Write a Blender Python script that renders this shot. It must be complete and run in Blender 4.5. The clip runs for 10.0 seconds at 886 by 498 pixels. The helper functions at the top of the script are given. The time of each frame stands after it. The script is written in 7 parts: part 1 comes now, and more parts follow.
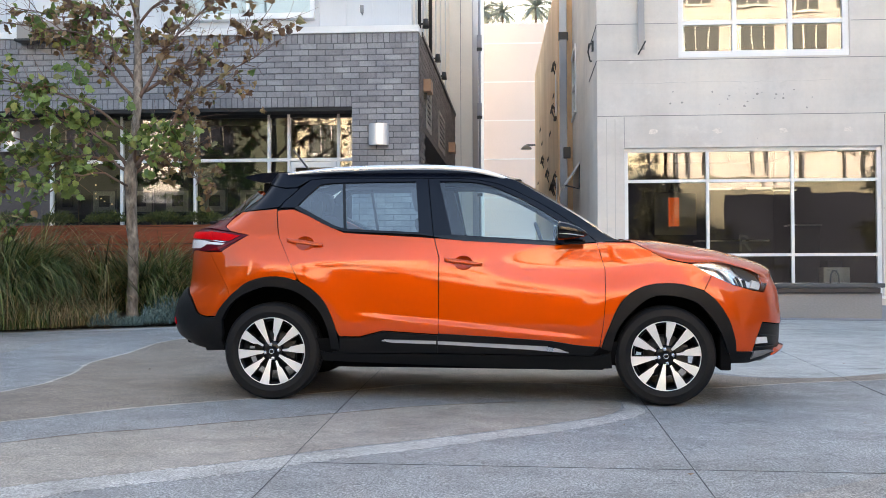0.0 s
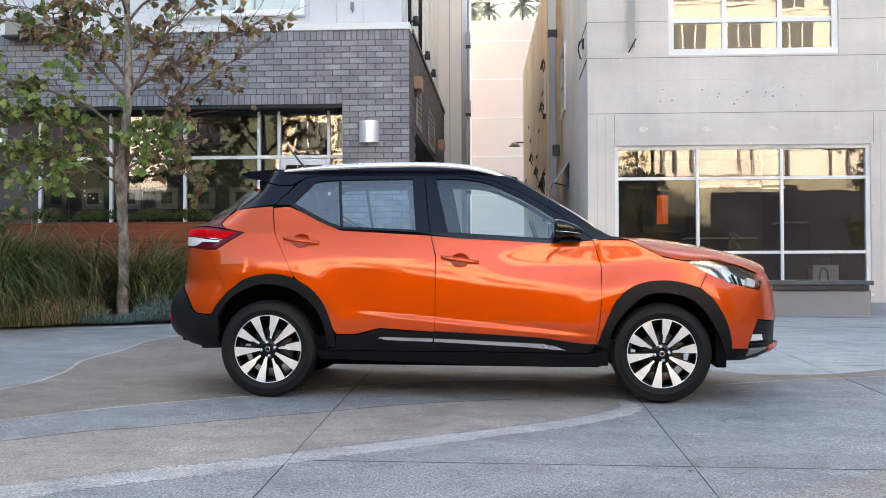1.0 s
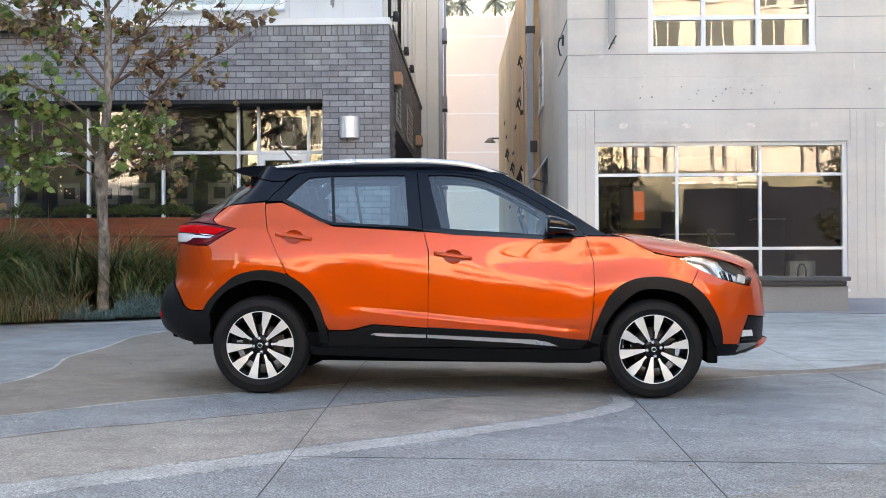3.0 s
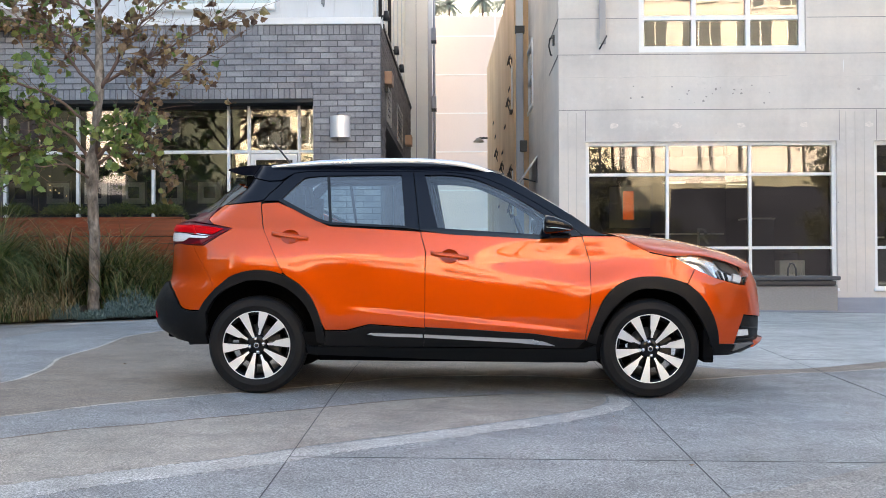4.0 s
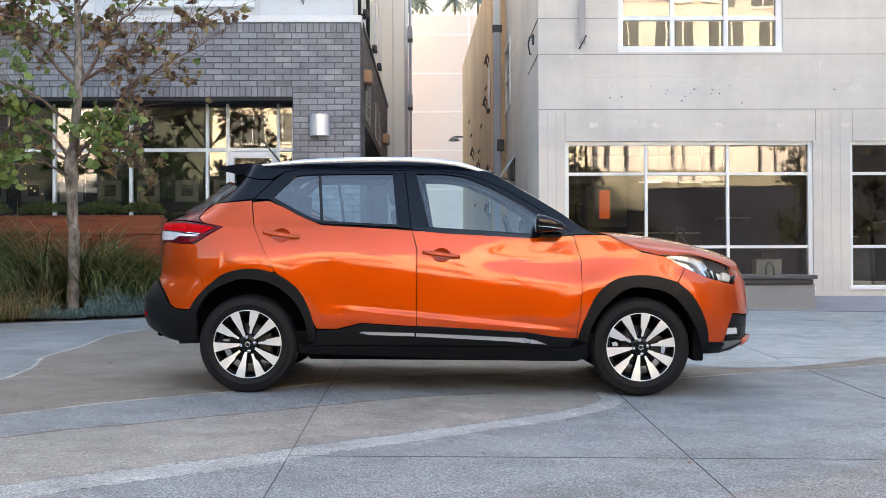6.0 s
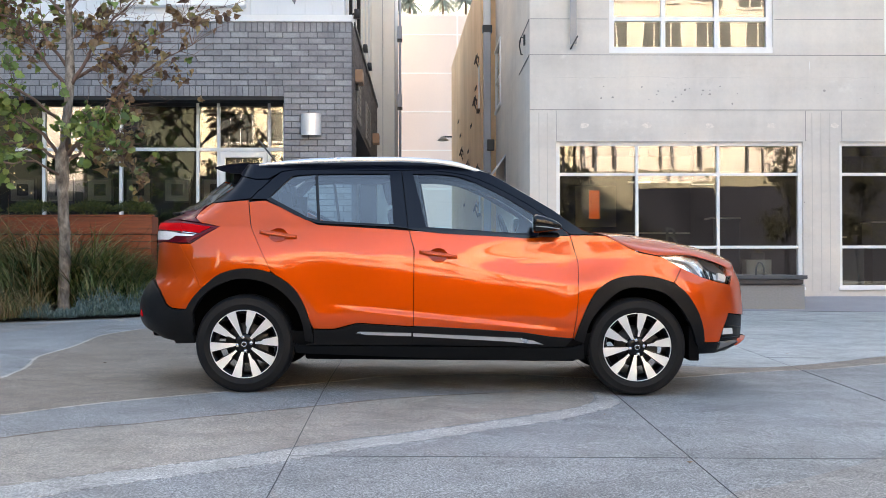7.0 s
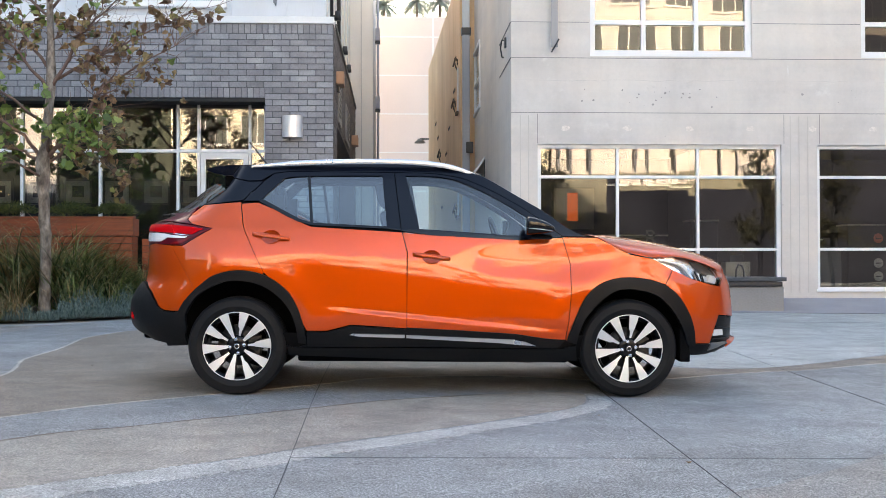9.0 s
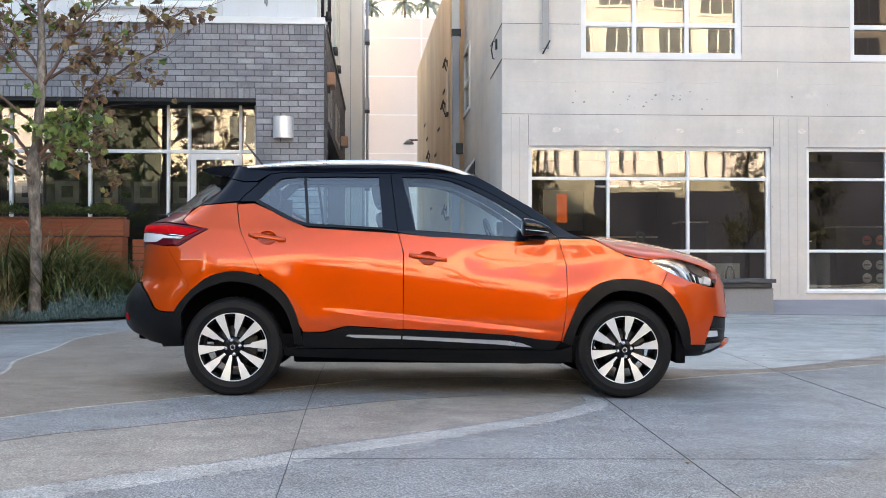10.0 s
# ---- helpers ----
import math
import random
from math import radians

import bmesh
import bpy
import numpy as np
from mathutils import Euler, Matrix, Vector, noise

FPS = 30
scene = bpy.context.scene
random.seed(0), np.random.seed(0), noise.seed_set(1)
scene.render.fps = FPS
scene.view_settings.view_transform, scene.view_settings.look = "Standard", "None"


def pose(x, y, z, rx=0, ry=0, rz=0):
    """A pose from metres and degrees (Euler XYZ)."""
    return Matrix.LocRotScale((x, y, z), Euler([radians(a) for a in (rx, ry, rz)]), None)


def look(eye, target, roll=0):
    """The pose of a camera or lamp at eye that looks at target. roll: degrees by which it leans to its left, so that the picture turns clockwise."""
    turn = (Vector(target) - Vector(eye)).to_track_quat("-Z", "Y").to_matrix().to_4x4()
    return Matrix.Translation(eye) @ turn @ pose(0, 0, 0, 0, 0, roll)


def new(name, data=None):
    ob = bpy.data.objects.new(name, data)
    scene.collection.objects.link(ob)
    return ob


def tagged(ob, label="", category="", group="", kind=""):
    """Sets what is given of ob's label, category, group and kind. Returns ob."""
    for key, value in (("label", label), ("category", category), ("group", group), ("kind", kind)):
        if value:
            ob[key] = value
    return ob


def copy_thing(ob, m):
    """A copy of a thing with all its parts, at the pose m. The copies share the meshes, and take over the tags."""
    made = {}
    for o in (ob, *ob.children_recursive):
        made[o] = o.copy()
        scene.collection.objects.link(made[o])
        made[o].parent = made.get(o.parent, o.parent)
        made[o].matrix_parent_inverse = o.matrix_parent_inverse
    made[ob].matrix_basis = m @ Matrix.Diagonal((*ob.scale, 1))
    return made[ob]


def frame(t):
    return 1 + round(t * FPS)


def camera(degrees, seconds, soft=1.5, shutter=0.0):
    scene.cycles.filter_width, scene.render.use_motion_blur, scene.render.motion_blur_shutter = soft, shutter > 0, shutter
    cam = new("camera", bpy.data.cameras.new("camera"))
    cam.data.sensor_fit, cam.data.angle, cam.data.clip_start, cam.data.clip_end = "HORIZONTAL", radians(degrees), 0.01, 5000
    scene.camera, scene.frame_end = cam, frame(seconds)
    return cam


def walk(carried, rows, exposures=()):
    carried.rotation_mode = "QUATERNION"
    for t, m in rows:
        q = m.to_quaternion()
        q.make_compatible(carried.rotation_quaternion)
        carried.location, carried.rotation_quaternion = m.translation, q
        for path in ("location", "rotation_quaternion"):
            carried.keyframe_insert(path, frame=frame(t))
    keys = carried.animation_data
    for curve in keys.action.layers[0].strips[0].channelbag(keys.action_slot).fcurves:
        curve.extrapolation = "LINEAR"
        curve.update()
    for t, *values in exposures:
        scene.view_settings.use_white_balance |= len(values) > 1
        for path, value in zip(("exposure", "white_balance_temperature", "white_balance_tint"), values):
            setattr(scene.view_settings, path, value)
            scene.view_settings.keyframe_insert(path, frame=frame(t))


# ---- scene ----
cam = camera(43.6, 10.0, soft=0.7)
PATH = [
    (0, (0.359, -7.363, 0.856), (0.221, -5.368, 0.898), -0.2),
    (0.5, (0.323, -7.362, 0.859), (0.198, -5.366, 0.897), -0.2),
    (1, (0.29, -7.37, 0.858), (0.177, -5.374, 0.895), -0.2),
    (1.5, (0.256, -7.376, 0.861), (0.156, -5.379, 0.896), -0.1),
    (2, (0.225, -7.373, 0.856), (0.137, -5.376, 0.89), -0.2),
    (2.5, (0.185, -7.378, 0.859), (0.111, -5.379, 0.89), -0.2),
    (4, (0.078, -7.387, 0.864), (0.041, -5.388, 0.892), -0.2),
    (4.5, (0.05, -7.385, 0.859), (0.026, -5.386, 0.887), -0.2),
    (5, (0.013, -7.391, 0.862), (0.001, -5.392, 0.889), -0.2),
    (5.5, (-0.024, -7.395, 0.864), (-0.022, -5.396, 0.89), -0.2),
    (7, (-0.128, -7.402, 0.867), (-0.089, -5.403, 0.892), -0.1),
    (7.5, (-0.16, -7.4, 0.866), (-0.109, -5.401, 0.892), -0.1),
    (8, (-0.197, -7.401, 0.865), (-0.133, -5.402, 0.892), -0.1),
    (8.5, (-0.231, -7.41, 0.867), (-0.155, -5.412, 0.894), -0.1),
    (9, (-0.264, -7.415, 0.865), (-0.176, -5.417, 0.894), -0.1),
    (9.5, (-0.299, -7.415, 0.866), (-0.198, -5.418, 0.895), -0.0),
    (10, (-0.329, -7.417, 0.865), (-0.217, -5.421, 0.896), -0.0),
]
walk(cam, [(t, look(eye, target, roll)) for t, eye, target, roll in PATH],
     exposures=[(0, 2.62, 7450, 12), (10, 2.64, 7450, 12)])

# ---- light: low evening sun behind the buildings, the plaza in open shade ----
SUN_EL, SUN_ROT = radians(17), radians(-28)
world = bpy.data.worlds.new("sky")
scene.world = world
world.use_nodes = True
wn = world.node_tree.nodes
wn.clear()
sky = wn.new("ShaderNodeTexSky")
sky.sky_type = "NISHITA"
sky.sun_disc = False
sky.sun_elevation, sky.sun_rotation = SUN_EL, SUN_ROT
sky.air_density, sky.dust_density, sky.ozone_density = 1.0, 2.5, 1.0
bg = wn.new("ShaderNodeBackground")
bg.inputs["Strength"].default_value = 0.15
wout = wn.new("ShaderNodeOutputWorld")
world.node_tree.links.new(sky.outputs[0], bg.inputs[0])
world.node_tree.links.new(bg.outputs[0], wout.inputs[0])
sun_data = bpy.data.lights.new("sun", "SUN")
sun_data.energy, sun_data.angle, sun_data.color = 4.0, radians(0.5), (1.0, 0.85, 0.66)
sun = new("sun", sun_data)
SUN_DIR = Vector((math.sin(SUN_ROT) * math.cos(SUN_EL), math.cos(SUN_ROT) * math.cos(SUN_EL), math.sin(SUN_EL)))
sun.matrix_world = look(SUN_DIR * 80, (0, 0, 0))

# ---- materials ----
def nodes_of(name):
    m = bpy.data.materials.new(name)
    m.use_nodes = True
    nt = m.node_tree
    return m, nt, nt.nodes["Principled BSDF"], nt.nodes, nt.links


def coords(nt, kind="world", scale=(1, 1, 1)):
    """World or object coordinates, stretched."""
    if kind == "world":
        src = nt.nodes.new("ShaderNodeNewGeometry").outputs["Position"]
    else:
        src = nt.nodes.new("ShaderNodeTexCoord").outputs["Object"]
    mp = nt.nodes.new("ShaderNodeMapping")
    mp.inputs["Scale"].default_value = scale
    nt.links.new(src, mp.inputs[0])
    return mp.outputs[0]


def noise_tex(nt, vec, scale, detail=4.0, rough=0.55):
    n = nt.nodes.new("ShaderNodeTexNoise")
    n.inputs["Scale"].default_value, n.inputs["Detail"].default_value, n.inputs["Roughness"].default_value = scale, detail, rough
    nt.links.new(vec, n.inputs["Vector"])
    return n.outputs["Fac"]


def ramp(nt, fac, stops):
    r = nt.nodes.new("ShaderNodeValToRGB")
    el = r.color_ramp.elements
    while len(el) < len(stops):
        el.new(0.5)
    for e, (p, c) in zip(el, stops):
        e.position, e.color = p, (*c, 1)
    nt.links.new(fac, r.inputs[0])
    return r.outputs[0]


def mix(nt, a, b, fac, mode="MIX"):
    m = nt.nodes.new("ShaderNodeMix")
    m.data_type, m.blend_type = "RGBA", mode
    for sock, v in ((m.inputs[6], a), (m.inputs[7], b), (m.inputs[0], fac)):
        if isinstance(v, (int, float)):
            sock.default_value = v
        elif isinstance(v, tuple):
            sock.default_value = (*v, 1)
        else:
            nt.links.new(v, sock)
    return m.outputs[2]


def tone(c, k):
    return tuple(min(1.0, v * k) for v in c)


def surface(name, colour, rough=0.6, metal=0.0, var=0.15, big=0.6, fine=40.0, bump=0.1, kind="world", stretch=(1, 1, 1), random_obj=0.0,
            random_island=0.0, spec=0.5, second=None, rough_var=0.1):
    """A general surface: colour varied by large stains and fine grain, with a bump."""
    m, nt, p, n, l = nodes_of(name)
    vec = coords(nt, kind, stretch)
    a = noise_tex(nt, vec, big, 5, 0.6)
    b = noise_tex(nt, vec, fine, 3, 0.6)
    col = ramp(nt, a, [(0.3, tone(colour, 1 - var)), (0.7, second or tone(colour, 1 + var))])
    grain = ramp(nt, b, [(0.25, (1 - var * 0.8,) * 3), (0.75, (1 + 0.0,) * 3)])
    col = mix(nt, col, grain, 1.0, "MULTIPLY")
    if random_obj or random_island:
        if random_obj:
            r = n.new("ShaderNodeObjectInfo").outputs["Random"]
        else:
            r = n.new("ShaderNodeNewGeometry").outputs["Random Per Island"]
        k = random_obj or random_island
        rr = ramp(nt, r, [(0.0, (1 - k,) * 3), (1.0, (1 + k,) * 3)])
        col = mix(nt, col, rr, 1.0, "MULTIPLY")
    l.new(col, p.inputs["Base Color"])
    p.inputs["Metallic"].default_value = metal
    p.inputs["Specular IOR Level"].default_value = spec
    rr = ramp(nt, a, [(0.3, (max(0, rough - rough_var),) * 3), (0.7, (min(1, rough + rough_var),) * 3)])
    l.new(rr, p.inputs["Roughness"])
    if bump:
        bn = n.new("ShaderNodeBump")
        bn.inputs["Strength"].default_value, bn.inputs["Distance"].default_value = bump, 0.01
        l.new(b, bn.inputs["Height"])
        l.new(bn.outputs[0], p.inputs["Normal"])
    return m


def glass(name, tint=(1, 1, 1), rough=0.0, wobble=0.0, wobble_scale=0.8, ior=1.9):
    """A thin pane: clear, with its mirror image by angle."""
    m, nt, p, n, l = nodes_of(name)
    n.remove(p)
    tr, gl, mx, fr = n.new("ShaderNodeBsdfTransparent"), n.new("ShaderNodeBsdfGlossy"), n.new("ShaderNodeMixShader"), n.new("ShaderNodeFresnel")
    tr.inputs[0].default_value = (*tint, 1)
    gl.inputs["Roughness"].default_value = rough
    gl.inputs[0].default_value = (1, 1, 1, 1)
    fr.inputs["IOR"].default_value = ior
    if wobble:
        vec = coords(nt)
        bn = n.new("ShaderNodeBump")
        bn.inputs["Strength"].default_value, bn.inputs["Distance"].default_value = 1.0, wobble
        l.new(noise_tex(nt, vec, wobble_scale, 1.0, 0.4), bn.inputs["Height"])
        l.new(bn.outputs[0], gl.inputs["Normal"])
    l.new(fr.outputs[0], mx.inputs[0])
    l.new(tr.outputs[0], mx.inputs[1])
    l.new(gl.outputs[0], mx.inputs[2])
    l.new(mx.outputs[0], n["Material Output"].inputs["Surface"])
    return m


def paint(name, colour, flake=0.35, rough=0.32, coat=1.0, spec=0.5):
    """Metallic car paint under a clear coat."""
    m, nt, p, n, l = nodes_of(name)
    vec = coords(nt, "object")
    v = noise_tex(nt, vec, 900, 2, 0.6)
    w = noise_tex(nt, vec, 2.0, 3, 0.5)
    c = ramp(nt, v, [(0.3, tone(colour, 0.88)), (0.75, tone(colour, 1.1))])
    c = mix(nt, c, ramp(nt, w, [(0.3, (0.97,) * 3), (0.7, (1.0,) * 3)]), 1.0, "MULTIPLY")
    l.new(c, p.inputs["Base Color"])
    p.inputs["Metallic"].default_value, p.inputs["Roughness"].default_value = flake, rough
    p.inputs["Coat Weight"].default_value, p.inputs["Coat Roughness"].default_value = coat, 0.02
    p.inputs["Coat IOR"].default_value = 1.6
    p.inputs["Specular IOR Level"].default_value = spec
    return m


def concrete_mat():
    """Cast concrete: warm and cool clouds, soft pour bands, faint runs and small dark pocks."""
    m, nt, p, n, l = nodes_of("cast_concrete")
    vec = coords(nt)
    a, b = noise_tex(nt, vec, 0.55, 7, 0.6), noise_tex(nt, vec, 22, 4, 0.65)
    cool = noise_tex(nt, coords(nt, "world", (0.35, 0.35, 0.9)), 1.0, 5, 0.55)
    st = noise_tex(nt, coords(nt, "world", (5, 5, 0.25)), 1.0, 4, 0.6)
    hz = noise_tex(nt, coords(nt, "world", (0.2, 0.2, 2.6)), 1.0, 4, 0.6)
    smear = noise_tex(nt, coords(nt, "world", (1.6, 1.6, 2.4)), 1.3, 6, 0.7)
    col = ramp(nt, a, [(0.32, (0.64, 0.595, 0.55)), (0.5, (0.745, 0.69, 0.632)), (0.68, (0.80, 0.738, 0.665))])
    col = mix(nt, col, ramp(nt, cool, [(0.35, (0.97, 0.98, 0.995)), (0.62, (1.02, 1.0, 0.98))]), 1.0, "MULTIPLY")
    col = mix(nt, col, ramp(nt, b, [(0.3, (0.955,) * 3), (0.6, (1.0,) * 3)]), 1.0, "MULTIPLY")
    col = mix(nt, col, ramp(nt, st, [(0.35, (0.965, 0.96, 0.955)), (0.62, (1.0,) * 3)]), 1.0, "MULTIPLY")
    col = mix(nt, col, ramp(nt, hz, [(0.34, (0.925, 0.93, 0.935)), (0.6, (1.0,) * 3)]), 1.0, "MULTIPLY")
    col = mix(nt, col, (0.80, 0.76, 0.71), ramp(nt, smear, [(0.60, (0.0,) * 3), (0.72, (0.55,) * 3)]))
    col = mix(nt, col, (0.50, 0.47, 0.43), ramp(nt, smear, [(0.24, (0.5,) * 3), (0.36, (0.0,) * 3)]))
    vo = n.new("ShaderNodeTexVoronoi")
    vo.inputs["Scale"].default_value = 9.0
    l.new(vec, vo.inputs["Vector"])
    pk = ramp(nt, vo.outputs["Distance"], [(0.05, (0.0,) * 3), (0.10, (1.0,) * 3)])
    where = ramp(nt, noise_tex(nt, vec, 0.9, 2, 0.5), [(0.60, (0.0,) * 3), (0.66, (1.0,) * 3)])
    inv = n.new("ShaderNodeInvert")
    l.new(pk, inv.inputs["Color"])
    spots = mix(nt, inv.outputs[0], where, 1.0, "MULTIPLY")
    col = mix(nt, col, (0.30, 0.285, 0.27), spots)
    l.new(col, p.inputs["Base Color"])
    p.inputs["Roughness"].default_value = 0.82
    bn = n.new("ShaderNodeBump")
    bn.inputs["Strength"].default_value, bn.inputs["Distance"].default_value = 0.1, 0.005
    l.new(b, bn.inputs["Height"])
    l.new(bn.outputs[0], p.inputs["Normal"])
    return m


def paving_mat(name, dark, light, speck=0.72):
    """Exposed-aggregate concrete: stains, mottling and stones of a few millimetres."""
    m, nt, p, n, l = nodes_of(name)
    vec = coords(nt)
    a, b, c = noise_tex(nt, vec, 0.55, 6, 0.6), noise_tex(nt, vec, 5.0, 6, 0.72), noise_tex(nt, vec, 95, 4, 0.9)
    d = noise_tex(nt, coords(nt, "world", (0.8, 1.1, 1)), 2.2, 5, 0.7)
    col = ramp(nt, a, [(0.3, dark), (0.7, light)])
    col = mix(nt, col, ramp(nt, b, [(0.32, (0.74,) * 3), (0.5, (0.98,) * 3), (0.68, (1.12,) * 3)]), 1.0, "MULTIPLY")
    col = mix(nt, col, ramp(nt, d, [(0.36, (0.80, 0.79, 0.78)), (0.56, (1.04,) * 3)]), 1.0, "MULTIPLY")
    col = mix(nt, col, ramp(nt, c, [(0.34, (1 - speck,) * 3), (0.5, (1.0,) * 3), (0.68, (1 + 1.9 * speck,) * 3)]), 1.0, "MULTIPLY")
    l.new(col, p.inputs["Base Color"])
    l.new(ramp(nt, b, [(0.3, (0.62,) * 3), (0.7, (0.85,) * 3)]), p.inputs["Roughness"])
    bn = n.new("ShaderNodeBump")
    bn.inputs["Strength"].default_value, bn.inputs["Distance"].default_value = 0.5, 0.004
    l.new(c, bn.inputs["Height"])
    l.new(bn.outputs[0], p.inputs["Normal"])
    return m


def leaf_mat(name, stops, rough=0.5, through_light=0.25):
    m, nt, p, n, l = nodes_of(name)
    r = n.new("ShaderNodeNewGeometry").outputs["Random Per Island"]
    col = ramp(nt, r, stops)
    col = mix(nt, col, ramp(nt, noise_tex(nt, coords(nt), 30, 3), [(0.3, (0.8,) * 3), (0.7, (1.1,) * 3)]), 1.0, "MULTIPLY")
    l.new(col, p.inputs["Base Color"])
    p.inputs["Roughness"].default_value = rough
    tl, ad = n.new("ShaderNodeBsdfTranslucent"), n.new("ShaderNodeMixShader")
    l.new(col, tl.inputs[0])
    ad.inputs[0].default_value = through_light
    l.new(p.outputs[0], ad.inputs[1])
    l.new(tl.outputs[0], ad.inputs[2])
    l.new(ad.outputs[0], n["Material Output"].inputs["Surface"])
    return m


M_CONCRETE = concrete_mat()
M_JOINT = surface("dark_joint", (0.07, 0.07, 0.07), 0.9)
M_APRON = surface("worn_grey_apron", (0.35, 0.34, 0.355), 0.8, big=1.2, fine=60)
M_PAVE = paving_mat("blue_grey_paving", (0.198, 0.204, 0.205), (0.275, 0.281, 0.279), 0.9)
M_PAVE_TAN = paving_mat("tan_paving", (0.26, 0.234, 0.201), (0.34, 0.306, 0.262), 0.65)
M_PAVE_BROWN = paving_mat("brown_paving", (0.185, 0.152, 0.122), (0.262, 0.22, 0.178), 0.8)
M_PAVE_WORN = paving_mat("worn_brownish_paving", (0.215, 0.203, 0.19), (0.285, 0.27, 0.25), 0.85)
M_PAVE_FAR = paving_mat("pale_grey_paving", (0.335, 0.35, 0.338), (0.43, 0.445, 0.43), 0.5)
M_PAVE_DIRT = paving_mat("dirt_line", (0.12, 0.095, 0.075), (0.2, 0.16, 0.125), 0.6)
M_PAVE_EDGING = surface("pale_edging", (0.31, 0.31, 0.30), 0.85, var=0.12, big=1.2, fine=50)
M_PAVE_PALE = paving_mat("pale_paving_edge", (0.31, 0.308, 0.298), (0.43, 0.425, 0.405), 0.75)
M_PAVE_LINE = paving_mat("worn_tan_line", (0.33, 0.30, 0.26), (0.54, 0.50, 0.44), 0.5)
M_JOINT_FAINT = surface("worn_joint", (0.14, 0.14, 0.14), 0.9)
M_FACEJOINT = surface("shaded_concrete_joint", (0.30, 0.29, 0.275), 0.9)
M_MORTAR = surface("dark_mortar", (0.13, 0.13, 0.139), 0.95, fine=90)
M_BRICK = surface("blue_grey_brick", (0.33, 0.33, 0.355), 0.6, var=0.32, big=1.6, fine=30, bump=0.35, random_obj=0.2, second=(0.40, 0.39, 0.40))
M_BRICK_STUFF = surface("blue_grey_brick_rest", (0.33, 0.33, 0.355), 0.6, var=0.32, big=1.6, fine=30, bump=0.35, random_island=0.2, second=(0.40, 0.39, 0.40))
M_BRICK_DARKENED = surface("darkened_brick", (0.115, 0.10, 0.096), 0.7, var=0.25, big=2, fine=30, bump=0.3, random_island=0.3)
M_WHITE = surface("white_aluminium", (0.88, 0.87, 0.85), 0.38, var=0.03, big=2, fine=60, bump=0.02)
M_COPING = surface("white_coping", (0.82, 0.81, 0.79), 0.5, var=0.04, bump=0.02)
M_SIDING = surface("pale_siding", (0.66, 0.67, 0.68), 0.55, var=0.05, big=0.9, fine=50, bump=0.04, stretch=(1, 1, 0.2))
M_SIDING_TAUPE = surface("taupe_siding", (0.33, 0.30, 0.27), 0.6, var=0.08, big=0.9, stretch=(1, 1, 0.2))
M_BEIGE = surface("beige_render", (0.80, 0.76, 0.70), 0.8, var=0.07, big=0.5, fine=30)
M_PINK = surface("pale_pink_render", (0.62, 0.52, 0.475), 0.85, var=0.05, big=0.25, fine=12)
M_PINK_LINE = surface("white_reveal", (0.68, 0.66, 0.64), 0.7, var=0.03)
M_OCHRE = surface("ochre_panel", (0.90, 0.57, 0.30), 0.75, var=0.2, big=0.55, fine=9, stretch=(1, 1, 0.3), second=(1.0, 0.74, 0.48))
M_RUST = surface("rusty_brown_iron", (0.10, 0.065, 0.045), 0.8, var=0.3, big=4)
M_DUCT = surface("pale_blue_grey_paint", (0.40, 0.40, 0.43), 0.6, var=0.12)
M_STEEL = surface("dull_steel", (0.27, 0.275, 0.285), 0.45, metal=0.4, var=0.08)
M_BRUSHED = surface("brushed_aluminium", (0.80, 0.81, 0.83), 0.3, metal=0.55, var=0.08, big=2.0, fine=60, stretch=(1, 1, 0.1))
M_BLACKMETAL = surface("black_metal", (0.03, 0.03, 0.032), 0.45, var=0.1)
M_BENCH = surface("weathered_bench_concrete", (0.40, 0.385, 0.375), 0.85, var=0.22, big=1.6, fine=30, bump=0.3, stretch=(1, 1, 2.2), second=(0.31, 0.295, 0.285))
M_DARKSLAB = surface("dark_slab", (0.07, 0.075, 0.082), 0.45, var=0.15, big=3)
M_SOFFIT = surface("dark_soffit", (0.03, 0.029, 0.028), 0.8)
# the rooms' lack of light is put into these near-black colours
M_ROOM = surface("unlit_olive_wall", (0.026, 0.031, 0.024), 0.85, var=0.08)
M_ROOM_UNLIT = surface("unlit_room_surface", (0.0343, 0.0378, 0.0476), 0.85, var=0.1)
M_ROOM_FLOOR = surface("unlit_room_floor", (0.010, 0.010, 0.010), 0.6, var=0.15)
M_PANE = glass("window_pane", (0.93, 0.96, 0.95), 0.0, 0.0009, 1.6)
M_WOOD = surface("red_brown_hardwood", (0.30, 0.075, 0.028), 0.55, var=0.3, big=2.5, fine=14, bump=0.15, stretch=(0.6, 6, 9), random_obj=0.18)
M_SOIL = surface("mulch_soil", (0.065, 0.05, 0.038), 0.95, var=0.4, big=6, fine=60, bump=0.8)
M_BARK = surface("flaky_bark", (0.25, 0.18, 0.135), 0.85, var=0.65, big=11, fine=34, bump=0.8, stretch=(1, 1, 0.5), second=(0.54, 0.455, 0.375))
M_TWIG = surface("twig_bark", (0.20, 0.125, 0.098), 0.85, var=0.25, big=9, fine=30, bump=0.3)
M_LEAF_GREEN = leaf_mat("green_leaf", [(0.0, (0.075, 0.12, 0.03)), (0.4, (0.16, 0.24, 0.058)), (0.8, (0.29, 0.38, 0.105)), (1.0, (0.38, 0.37, 0.12))], 0.5, 0.32)
